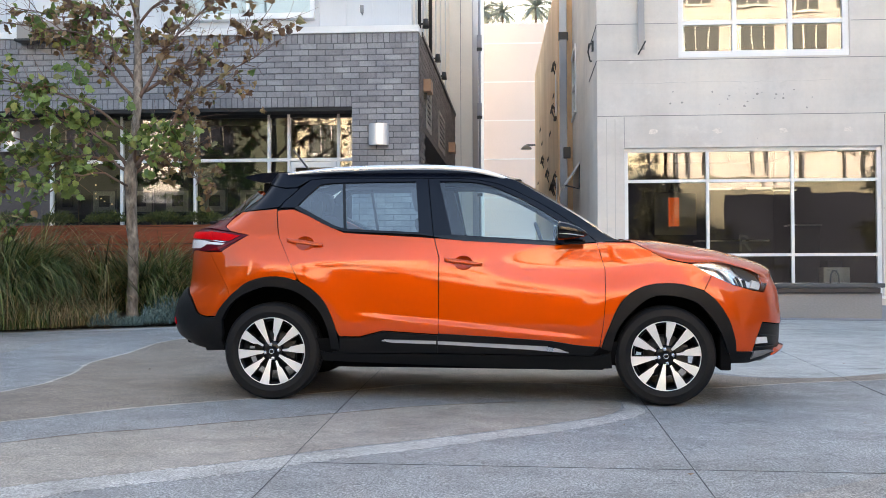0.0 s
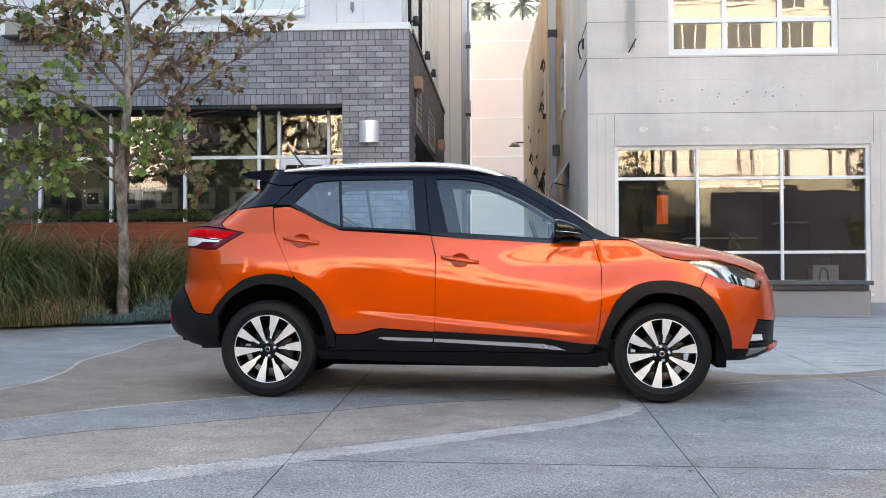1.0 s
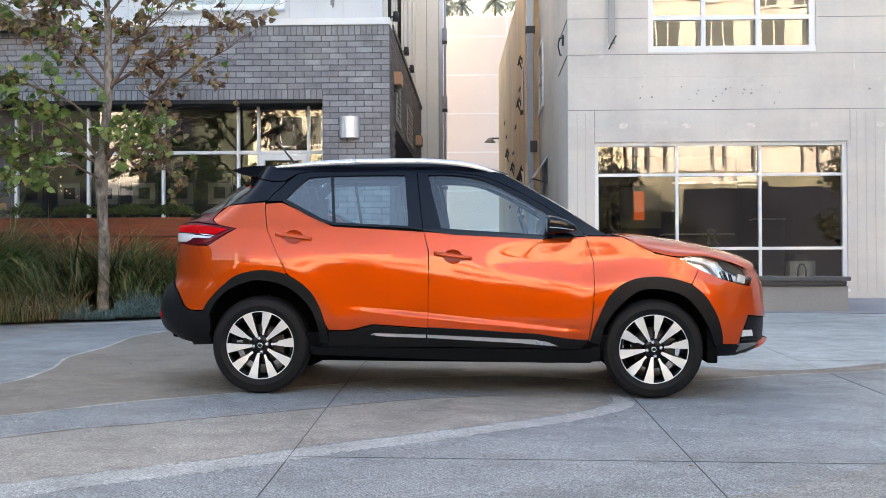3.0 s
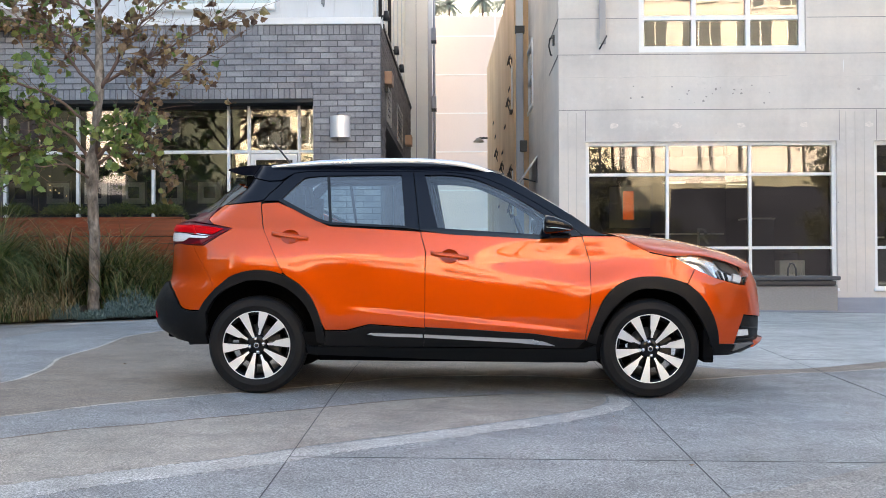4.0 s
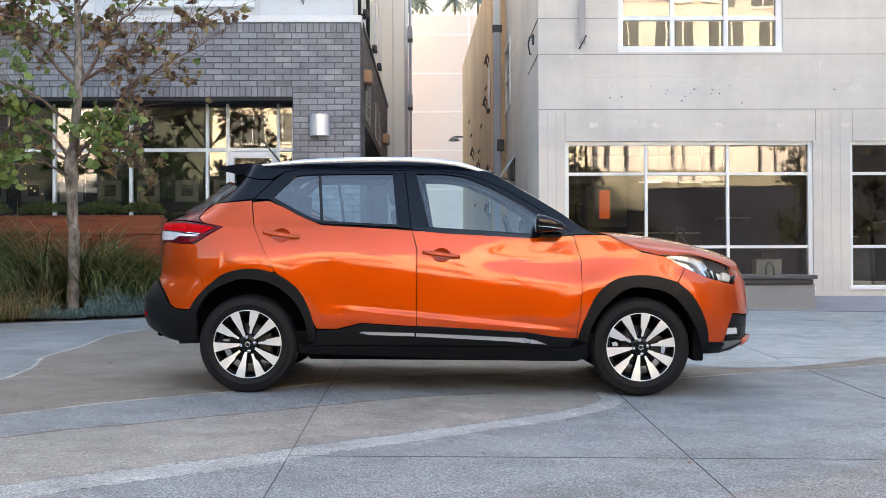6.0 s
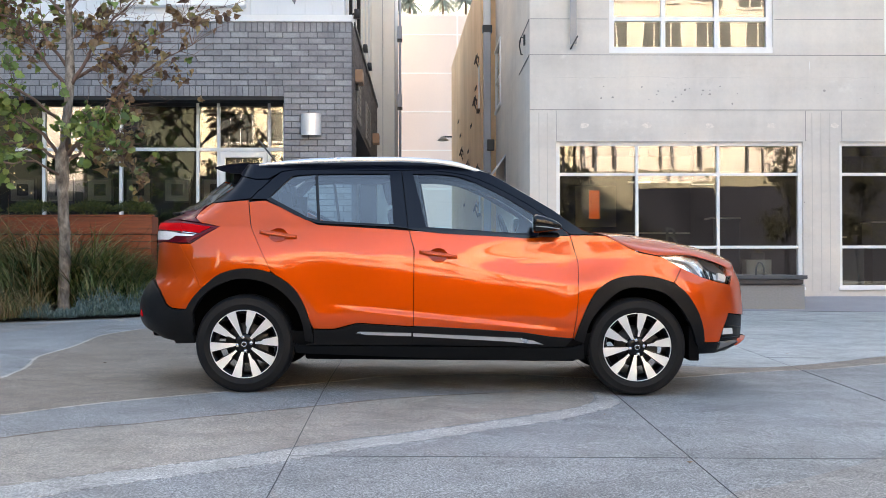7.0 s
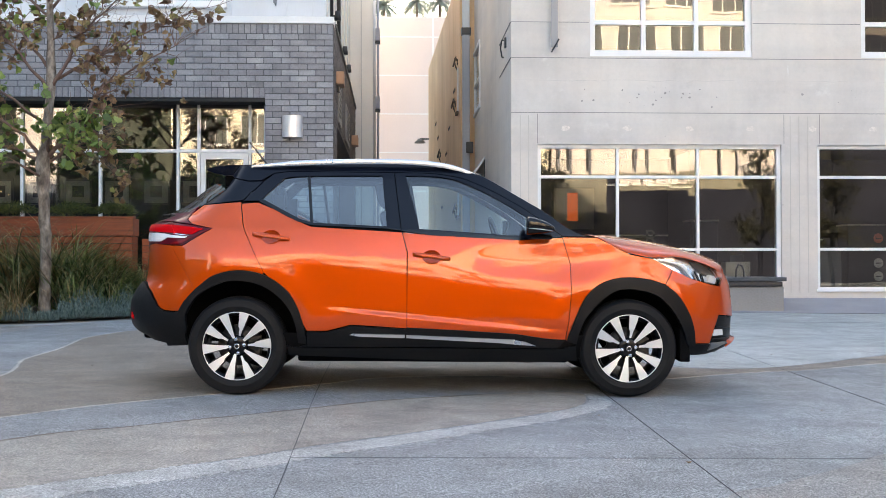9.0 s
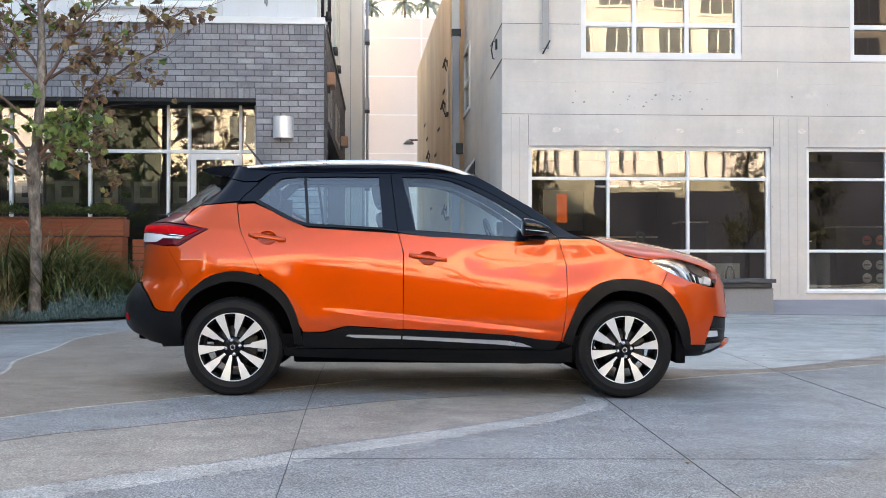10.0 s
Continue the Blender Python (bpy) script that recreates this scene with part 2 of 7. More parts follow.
M_LEAF_DRY = leaf_mat("dry_leaf", [(0.0, (0.14, 0.075, 0.05)), (0.35, (0.24, 0.14, 0.08)), (0.6, (0.32, 0.20, 0.10)), (0.85, (0.40, 0.29, 0.14)), (1.0, (0.24, 0.24, 0.09))], 0.5, 0.32)
M_GRASS = leaf_mat("strap_grass", [(0.0, (0.020, 0.040, 0.009)), (0.4, (0.044, 0.082, 0.017)), (0.8, (0.15, 0.21, 0.052)), (1.0, (0.46, 0.45, 0.21))], 0.45, 0.2)
M_GRASS_DRY = leaf_mat("dry_strap_grass", [(0.0, (0.12, 0.08, 0.035)), (0.4, (0.32, 0.22, 0.10)), (1.0, (0.62, 0.48, 0.27))], 0.5, 0.25)
M_SAGE = leaf_mat("blue_green_groundcover", [(0.0, (0.07, 0.12, 0.11)), (0.6, (0.165, 0.25, 0.232)), (1.0, (0.29, 0.38, 0.355))], 0.6, 0.15)
# street leaves carry their shade in the colour
M_STREET_LEAF_SHADE = leaf_mat("shaded_street_leaf", [(0.0, (0.016, 0.018, 0.010)), (0.6, (0.032, 0.033, 0.018)), (1.0, (0.06, 0.055, 0.028))])
M_SHRUB = leaf_mat("shrub_leaf", [(0.0, (0.03, 0.05, 0.015)), (0.6, (0.085, 0.12, 0.03)), (1.0, (0.19, 0.21, 0.06))])
# distance haze is put into the pale frond colour
M_PALM_HAZED = leaf_mat("hazed_palm_frond", [(0.0, (0.15, 0.185, 0.17)), (1.0, (0.27, 0.31, 0.28))])
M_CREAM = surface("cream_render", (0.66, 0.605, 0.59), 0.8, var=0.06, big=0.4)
# brighter copy of the cream render, extra sunlight put into its colour
M_SUNLIT = surface("sun_brightened_render", (0.86, 0.77, 0.62), 0.8, var=0.05, big=0.4)
# near-black colour standing for shade on the street's low storeys, windows and trunks
M_STREET_SHADE = surface("street_shade", (0.024, 0.026, 0.038), 0.8, var=0.45, big=0.25, spec=0.03)
M_FARGLASS = surface("far_dark_glass", (0.12, 0.125, 0.125), 0.1, var=0.1)
M_TANBAND = surface("olive_tan_render", (0.23, 0.215, 0.17), 0.85, var=0.4, big=0.5)
M_POSTER = surface("pale_poster", (0.50, 0.46, 0.38), 0.6, var=0.08, big=5)
M_PAPER = surface("picture_paper", (0.30, 0.285, 0.255), 0.8, var=0.08)
M_INK = surface("picture_ink", (0.04, 0.038, 0.036), 0.8, var=0.2)
M_STICKER = surface("white_sticker", (0.30, 0.29, 0.28), 0.6, var=0.05)
M_LETTER = surface("grey_letter", (0.085, 0.085, 0.09), 0.6, var=0.05)
M_STICKER_RED = surface("red_sticker", (0.24, 0.06, 0.04), 0.6, var=0.05)
M_COPPER = surface("copper_brown_metal", (0.40, 0.23, 0.14), 0.5, metal=0.3, var=0.15)
M_PATCH = surface("pale_patched_concrete", (0.80, 0.735, 0.675), 0.85, var=0.14, big=20)
# shade is put into the colour of the mirrored street fronts
M_SHADED_FRONT = surface("shaded_front_render", (0.030, 0.034, 0.030), 0.8, var=0.3, big=0.4, spec=0.03)
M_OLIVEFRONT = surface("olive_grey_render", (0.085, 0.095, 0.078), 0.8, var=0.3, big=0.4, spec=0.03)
M_GROOVE = surface("concrete_groove", (0.585, 0.545, 0.50), 0.9, var=0.08)
M_POUR = surface("concrete_pour_line", (0.66, 0.615, 0.57), 0.9, var=0.1)
M_POCK = surface("concrete_pock", (0.40, 0.375, 0.35), 0.9, var=0.2)
M_GREYBOX = surface("grey_carton", (0.45, 0.43, 0.40), 0.7, var=0.08)


def lit(name, colour, strength):
    """A face that gives off light: lamp faces and the orange panel's added glow."""
    m, nt, p, n, l = nodes_of(name)
    p.inputs["Base Color"].default_value = (*colour, 1)
    p.inputs["Emission Color"].default_value = (*colour, 1)
    p.inputs["Emission Strength"].default_value = strength
    return m


# glow added to the orange panel so it shows in the dark shop
M_GLOW_ORANGE = lit("added_orange_glow", (0.85, 0.13, 0.02), 0.085)
M_LIT_BULB = lit("warm_bulb", (1.0, 0.75, 0.4), 0.3)
M_LIT_STRIP = lit("strip_lamp", (1.0, 0.95, 0.85), 0.2)

# ---- building helpers ----
def link_mesh(name, bm, mats, parent=None, smooth=False):
    me = bpy.data.meshes.new(name)
    bm.normal_update()
    bm.to_mesh(me)
    bm.free()
    for m in mats if isinstance(mats, (list, tuple)) else [mats]:
        me.materials.append(m)
    if smooth:
        me.polygons.foreach_set("use_smooth", [True] * len(me.polygons))
    ob = new(name, me)
    if parent is not None:
        ob.parent = parent
    return ob


def part(name, bm, material, parent, label="", smooth=False):
    ob = link_mesh(name, bm, material, parent, smooth)
    return tagged(ob, label)


def structure(name, bm, material, label, category="wall", smooth=False):
    return tagged(link_mesh(name, bm, material, None, smooth), label, category, "", "structure")


def thing(name, m, label, category, group=""):
    ob = new(name)
    ob.matrix_world = m
    return tagged(ob, label, category, group)


def box(bm, x0, x1, y0, y1, z0, z1, bevel=0.0, mi=0):
    """Adds a box, its edges rounded off if bevel is given."""
    vs = [bm.verts.new(p) for p in ((x0, y0, z0), (x1, y0, z0), (x1, y1, z0), (x0, y1, z0), (x0, y0, z1), (x1, y0, z1), (x1, y1, z1), (x0, y1, z1))]
    fs = [bm.faces.new([vs[i] for i in f]) for f in ((3, 2, 1, 0), (4, 5, 6, 7), (0, 1, 5, 4), (1, 2, 6, 5), (2, 3, 7, 6), (3, 0, 4, 7))]
    for f in fs:
        f.material_index = mi
    if bevel:
        es = list({e for f in fs for e in f.edges})
        bmesh.ops.bevel(bm, geom=es, offset=bevel, segments=2, affect="EDGES", profile=0.6)
    return bm


def boxes(*rows, bevel=0.0):
    bm = bmesh.new()
    for r in rows:
        box(bm, *r, bevel=bevel)
    return bm


def sheet_of_glass(*row):
    """A thin pane whose two faces both look outwards, to -y."""
    bm = boxes(row)
    bm.normal_update()
    for f in bm.faces:
        if f.normal.y > 0.9:
            f.normal_flip()
    return bm


def tube(bm, pts, radii, sides=8, mi=0, cap=True):
    """A round bar along points, tapering from radius to radius."""
    pts = [Vector(p) for p in pts]
    if not isinstance(radii, (list, tuple)):
        radii = [radii] * len(pts)
    rings, side = [], None
    for i, p in enumerate(pts):
        d = (pts[min(i + 1, len(pts) - 1)] - pts[max(i - 1, 0)]).normalized()
        if side is None:
            side = d.orthogonal().normalized()
        side = (side - d * side.dot(d)).normalized()
        up = d.cross(side)
        rings.append([bm.verts.new(p + (side * math.cos(a) + up * math.sin(a)) * radii[i]) for a in (2 * math.pi * k / sides for k in range(sides))])
    for a, b in zip(rings, rings[1:]):
        for k in range(sides):
            f = bm.faces.new((a[k], a[(k + 1) % sides], b[(k + 1) % sides], b[k]))
            f.material_index, f.smooth = mi, True
    if cap:
        for r in (list(reversed(rings[0])), rings[-1]):
            f = bm.faces.new(r)
            f.material_index = mi
    return bm


def lathe(bm, profile, centre=(0, 0, 0), axis="y", sides=48, mi=0):
    """Turns a profile of (radius, along) round an axis."""
    c, rings = Vector(centre), []
    for r, h in profile:
        ring = []
        for k in range(sides):
            a = 2 * math.pi * k / sides
            u, v = r * math.cos(a), r * math.sin(a)
            ring.append(bm.verts.new(c + (Vector((u, h, v)) if axis == "y" else Vector((u, v, h)))))
        rings.append(ring)
    for a, b in zip(rings, rings[1:]):
        for k in range(sides):
            f = bm.faces.new((a[k], a[(k + 1) % sides], b[(k + 1) % sides], b[k]))
            f.material_index, f.smooth = mi, True
    return bm


def ground_z(x, y):
    """The plaza falls gently towards the street."""
    yy = max(-9.0, min(12.0, y))
    xx = max(-14.0, min(14.0, x))
    return -0.012 - 0.011 * xx + 0.028 * yy


def wall_with_holes(name, axis, at, thick, u0, u1, z0, z1, holes, material, label):
    """A wall along x (axis 'y': its face looks to -y at y=at) or along y (axis 'x'), with openings (u0, u1, z0, z1) right through it."""
    us = sorted({u0, u1, *(h[0] for h in holes), *(h[1] for h in holes)})
    zs = sorted({z0, z1, *(h[2] for h in holes), *(h[3] for h in holes)})
    us, zs = [u for u in us if u0 <= u <= u1], [z for z in zs if z0 <= z <= z1]
    bm = bmesh.new()
    solid = {}
    for i in range(len(us) - 1):
        for k in range(len(zs) - 1):
            u, z = (us[i] + us[i + 1]) / 2, (zs[k] + zs[k + 1]) / 2
            solid[i, k] = not any(h[0] < u < h[1] and h[2] < z < h[3] for h in holes)
    verts = {}

    def v(i, k, d):
        key = (i, k, d)
        if key not in verts:
            c = at + (thick if d else 0.0)
            verts[key] = bm.verts.new((us[i], c, zs[k]) if axis == "y" else (c, us[i], zs[k]))
        return verts[key]
    for (i, k), s in solid.items():
        if not s:
            continue
        bm.faces.new((v(i, k, 0), v(i + 1, k, 0), v(i + 1, k + 1, 0), v(i, k + 1, 0)))
        bm.faces.new((v(i, k + 1, 1), v(i + 1, k + 1, 1), v(i + 1, k, 1), v(i, k, 1)))
        for di, dk, a, b in ((-1, 0, (i, k), (i, k + 1)), (1, 0, (i + 1, k), (i + 1, k + 1)), (0, -1, (i, k), (i + 1, k)), (0, 1, (i, k + 1), (i + 1, k + 1))):
            if not solid.get((i + di, k + dk), False):
                bm.faces.new((v(*a, 0), v(*b, 0), v(*b, 1), v(*a, 1)))
    bmesh.ops.recalc_face_normals(bm, faces=bm.faces)
    return structure(name, bm, material, label)


def smooth_line(pts, n=8, closed=False):
    """A Catmull-Rom curve through plan points."""
    out, m = [], len(pts)
    for i in range(m if closed else m - 1):
        p = [Vector(pts[(i + k) % m] if closed else pts[max(0, min(m - 1, i + k))]) for k in (-1, 0, 1, 2)]
        for s in range(n):
            t = s / n
            out.append(0.5 * (2 * p[1] + (p[2] - p[0]) * t + (2 * p[0] - 5 * p[1] + 4 * p[2] - p[3]) * t * t + (3 * p[1] - p[0] - 3 * p[2] + p[3]) * t ** 3))
    if not closed:
        out.append(Vector(pts[-1]))
    return out


def curve(tab, x):
    """A smooth, monotone curve through a table of (x, value)."""
    if x <= tab[0][0]:
        return tab[0][1]
    if x >= tab[-1][0]:
        return tab[-1][1]
    n = len(tab)
    for i in range(n - 1):
        if x <= tab[i + 1][0]:
            break

    def slope(k):
        a = (tab[k][1] - tab[k - 1][1]) / (tab[k][0] - tab[k - 1][0]) if k > 0 else None
        b = (tab[k + 1][1] - tab[k][1]) / (tab[k + 1][0] - tab[k][0]) if k < n - 1 else None
        if a is None or b is None:
            return b if a is None else a
        return 0.0 if a * b <= 0 else 2 * a * b / (a + b)
    (x0, y0), (x1, y1) = tab[i], tab[i + 1]
    h, t = x1 - x0, (x - x0) / (x1 - x0)
    return (y0 * (1 + 2 * t) * (1 - t) ** 2 + h * slope(i) * t * (1 - t) ** 2 + y1 * t * t * (3 - 2 * t) + h * slope(i + 1) * t * t * (t - 1))


def bed_edge(x):
    return curve([(-12, 2.2), (-8, 3.55), (-5.54, 4.92), (-4.76, 5.44), (-3.85, 6.01), (-3.34, 6.48), (-2.4, 7.3)], x)


# ---- ground ----
def build_ground():
    bm = bmesh.new()
    xs = sorted({*range(-14, 15, 2), -400, -120, -40, 40, 120, 400})
    ys = sorted({*range(-10, 13, 2), -9, -400, -120, -40, 40, 120, 400})
    vs = {(x, y): bm.verts.new((x, y, ground_z(x, y))) for x in xs for y in ys}
    for a, b in zip(xs, xs[1:]):
        for c, d in zip(ys, ys[1:]):
            bm.faces.new((vs[a, c], vs[b, c], vs[b, d], vs[a, d]))
    structure("ground", bm, M_PAVE, "blue-grey exposed aggregate concrete plaza", "ground")


def skirt(bm, depth=0.02):
    """Turns the open edges of a sheet down into the ground."""
    rim = [e for e in bm.edges if len(e.link_faces) == 1]
    low = {v: bm.verts.new(v.co - Vector((0, 0, depth))) for v in {v for e in rim for v in e.verts}}
    for e in rim:
        f = e.link_faces[0]
        a, b = next((l.vert, l.link_loop_next.vert) for l in f.loops if l.edge == e)
        bm.faces.new((b, a, low[a], low[b]))


def inlay(name, outline, material, label, lift, n=8):
    """A field of coloured concrete, a few millimetres proud of the sheet below, with a curved outline."""
    bm = bmesh.new()
    pts = smooth_line(outline, n, True)
    vs = [bm.verts.new((p[0], p[1], ground_z(p[0], p[1]) + lift)) for p in pts]
    f = bm.faces.new(vs)
    if f.normal.z < 0:
        f.normal_flip()
    bm.normal_update()
    if bm.faces[:][0].normal.z < 0:
        bmesh.ops.reverse_faces(bm, faces=bm.faces[:])
    skirt(bm)
    bmesh.ops.triangulate(bm, faces=bm.faces[:])
    return structure(name, bm, material, label, "paving")


def ribbon(name, line, width, material, label, lift, category="paving", n=8, jitter=0.0, straight=False):
    """A narrow strip along a plan line; width may be one number or one for each point."""
    bm = bmesh.new()
    ws = width if isinstance(width, (list, tuple)) else [width] * len(line)
    pts = [Vector(p) for p in line] if straight else smooth_line(line, n)
    rows = []
    for i, p in enumerate(pts):
        d = (pts[min(i + 1, len(pts) - 1)] - pts[max(i - 1, 0)]).normalized()
        q = Vector((-d[1], d[0]))
        s = i / (len(pts) - 1) * (len(ws) - 1)
        k = min(int(s), len(ws) - 2)
        w = ws[k] + (ws[k + 1] - ws[k]) * (s - k)
        w *= 1 + jitter * random.uniform(-1, 1)
        rows.append([bm.verts.new((*(p + q * e * w / 2), ground_z(*(p + q * e * w / 2)) + lift)) for e in (-1, 1)])
    for a, b in zip(rows, rows[1:]):
        bm.faces.new((a[0], b[0], b[1], a[1]))
    bmesh.ops.recalc_face_normals(bm, faces=bm.faces)
    if sum(f.normal.z for f in bm.faces) < 0:
        bmesh.ops.reverse_faces(bm, faces=bm.faces[:])
    skirt(bm)
    return structure(name, bm, material, label, category)


def build_paving():
    tan_top = [(-3.6, -3.0), (-2.75, -2.1), (-2.317, -1.66), (-2.036, -1.38), (-1.741, -1.21), (-1.483, -1.017), (-1.205, -0.831), (-0.813, -0.555), (-0.31, -0.19), (0.33, 0.08), (0.80, 0.20), (1.02, 0.13)]
    tan_low = [(0.93, -0.36), (0.62, -0.70), (0.2, -1.06), (-0.25, -1.42), (-0.671, -1.735), (-0.983, -2.025), (-1.313, -2.277), (-1.645, -2.518), (-1.886, -2.721), (-3.0, -3.6), (-4.4, -4.4)]
    inlay("paving_field_1", tan_top + tan_low, M_PAVE_TAN, "tan aggregate concrete field with a curved edge", 0.0012)
    ribbon("paving_border_1", [(1.06, 0.16), (1.06, -0.30), (0.72, -0.78), (0.27, -1.17), (-0.18, -1.54), (-0.60, -1.86), (-0.92, -2.15), (-1.26, -2.40), (-1.6, -2.65), (-1.85, -2.86), (-3.0, -3.75)],
           [0.04, 0.15, 0.19, 0.19, 0.19, 0.21, 0.24, 0.25, 0.26, 0.27, 0.28], M_PAVE_PALE, "pale worn concrete border strip", 0.002, n=22, jitter=0.16)
    ribbon("paving_border_4", tan_top[:-2], 0.022, M_PAVE_DIRT, "thin brown dirt line along the tan field", 0.0021, n=14, jitter=0.6)
    brown = [(-3.5, -1.75), (-2.599, -0.969), (-2.372, -0.72), (-2.097, -0.438), (-1.783, -0.191), (-1.459, 0.048), (-0.78, 0.58), (-0.33, 0.95), (0.5, 1.1), (1.2, 0.88), (1.736, 0.93),
             (2.548, 1.35), (3.211, 1.60), (4.121, 2.13), (6.0, 3.0)]
    rim = [(-3.2, 4.62), (-3.36, 4.06), (-3.383, 3.70), (-3.345, 3.21), (-3.33, 2.76), (-3.355, 2.34), (-3.355, 1.96), (-3.25, 1.5), (-3.19, 1.18), (-3.18, 0.94)]
    inlay("paving_field_2", brown + [(6.2, 3.9), (4.484, 2.85), (3.409, 2.05), (2.62, 1.62), (2.0, 1.75), (1.6, 2.6), (0.6, 3.4), (-0.6, 4.4), (-1.9, 4.95), (-2.9, 4.9)]
          + rim + [(-3.191, 0.487), (-3.5, -0.6)], M_PAVE_BROWN, "brown aggregate concrete field under the car", 0.0012)
    ribbon("paving_border_2", brown, 0.024, M_PAVE_LINE, "thin pale border line in the paving", 0.002, n=14, jitter=0.6)
    ribbon("paving_border_3", [(-3.5, -0.6), (-3.191, 0.487)] + rim[::-1], 0.028, M_PAVE_LINE,
           "thin pale border line in the paving", 0.002, n=14, jitter=0.6)
    inlay("paving_field_3", [(1.1, -2.9), (1.4, -2.63), (1.623, -2.441), (1.95, -2.17), (2.238, -1.902), (3.2, -1.3), (4.4, -1.6), (4.2, -3.2), (2.6, -4.2), (1.0, -3.9)], M_PAVE_WORN,
          "tan aggregate concrete field with a curved edge", 0.0012)
    # field coloured paler than the paving round it
    inlay("paving_field_4", [(2.05, 1.85), (2.7, 1.66), (3.45, 2.10), (4.52, 2.92), (6.3, 3.98), (9.5, 5.0), (13.0, 6.5), (13.0, 9.1), (8.0, 9.15), (4.0, 9.15), (1.4, 9.0), (0.4, 7.0), (0.6, 4.6), (1.5, 2.9)],
          M_PAVE_FAR, "concrete field before the shop front, coloured paler than the plaza", 0.0016)
    inlay("paving_field_5", [(-4.8, 2.3), (-4.47, 3.0), (-4.55, 3.66), (-4.44, 4.17), (-4.33, 4.61), (-4.28, 5.02), (-4.22, 5.5), (-4.8, 5.2), (-5.54, 4.7), (-8.0, 3.3), (-11.0, 2.1), (-11.0, 0.6), (-7.0, 1.2)],
          M_PAVE_WORN, "worn brownish concrete field along the planting bed", 0.0014)
    ribbon("paving_edging", [(x, bed_edge(x) - 0.16) for x in (-11, -9.5, -8, -7, -6.2, -5.5, -4.8, -4.2, -3.6, -3.1)], 0.30, M_PAVE_EDGING, "pale smooth concrete edging along the planting bed", 0.0024, n=6)
    for i, x in enumerate((-0.795, 1.18, 2.93)):
        ribbon(f"paving_joint_{i + 1}", [(x + 0.045 if i == 0 else x - 0.005, -6.9), (x + 0.04 if i == 0 else x - 0.005, -3), (x, 0.2), (x, 3), (x, 9.2)], 0.0036 if i < 2 else 0.0026, M_JOINT,
               "dark saw-cut joint in the paving", 0.003, "joint")
    for i, (x, y) in enumerate(((-0.76, -2.06), (2.93, 2.35), (1.18, 6.6))):
        ribbon(f"paving_joint_{i + 11}", [(x, y + 0.01), (4, y + 0.02), (9, y)], 0.0013, M_JOINT_FAINT, "worn saw-cut joint in the paving", 0.003, "joint")


# ---- right-hand concrete building ----
FACE, GLZ = 9.75, 9.86
WINS = [(1.97, 5.83, 0.445, 2.75), (6.40, 10.32, 0.445, 2.75), (2.80, 5.37, 4.13, 6.3), (7.12, 9.70, 4.13, 6.3)]


def window_unit(name, x0, x1, z0, z1, y, vs, hs, label, fr=0.06, bar=0.045):
    """A fixed window: frame, bars and one pane for each field."""
    ob = thing(name, pose(0, 0, 0), label, "window")
    ob["kind"] = "structure"
    d0, d1 = y - 0.05, y + 0.05
    part("window_frame", boxes((x0, x0 + fr, d0, d1, z0, z1), (x1 - fr, x1, d0, d1, z0, z1), (x0 + fr, x1 - fr, d0, d1, z0, z0 + fr), (x0 + fr, x1 - fr, d0, d1, z1 - fr, z1)), M_WHITE, ob)
    if z0 > 4:
        part("window_sill", boxes((x0 + 0.002, x1 - 0.002, d0 - 0.045, d0 - 0.002, z0 + 0.004, z0 + 0.10), bevel=0.006), M_WHITE, ob)
    else:
        part("window_sill", boxes((x0 - 0.02, x1 + 0.02, d0 - 0.10, d0 - 0.002, z0 - 0.01, z0 + 0.035), bevel=0.006), M_WHITE, ob)
    xs = [x0 + fr] + [c for v in vs for c in (v - bar / 2, v + bar / 2)] + [x1 - fr]
    zs = [z0 + fr] + [c for h in sorted(hs) for c in (h - bar / 2, h + bar / 2)] + [z1 - fr]
    for v in vs:
        part("mullion", boxes((v - bar / 2, v + bar / 2, d0 + 0.01, d1 - 0.01, z0 + fr, z1 - fr)), M_WHITE, ob)
    for a in range(0, len(xs), 2):
        for h in hs:
            part("glazing_bar", boxes((xs[a], xs[a + 1], d0 + 0.012, d1 - 0.012, h - bar / 2, h + bar / 2)), M_WHITE, ob)
        for b in range(0, len(zs), 2):
            bm = sheet_of_glass(xs[a] - 0.004, xs[a + 1] + 0.004, y - 0.003, y + 0.003, zs[b] - 0.004, zs[b + 1] + 0.004)
            bmesh.ops.rotate(bm, verts=bm.verts, cent=((xs[a] + xs[a + 1]) / 2, y, (zs[b] + zs[b + 1]) / 2),
                             matrix=Euler((radians(random.uniform(-0.25, 0.25)), 0, radians(random.uniform(-0.25, 0.25)))).to_matrix())
            pane = part("pane", bm, M_PANE, ob)
            pane.visible_shadow = False
    return ob


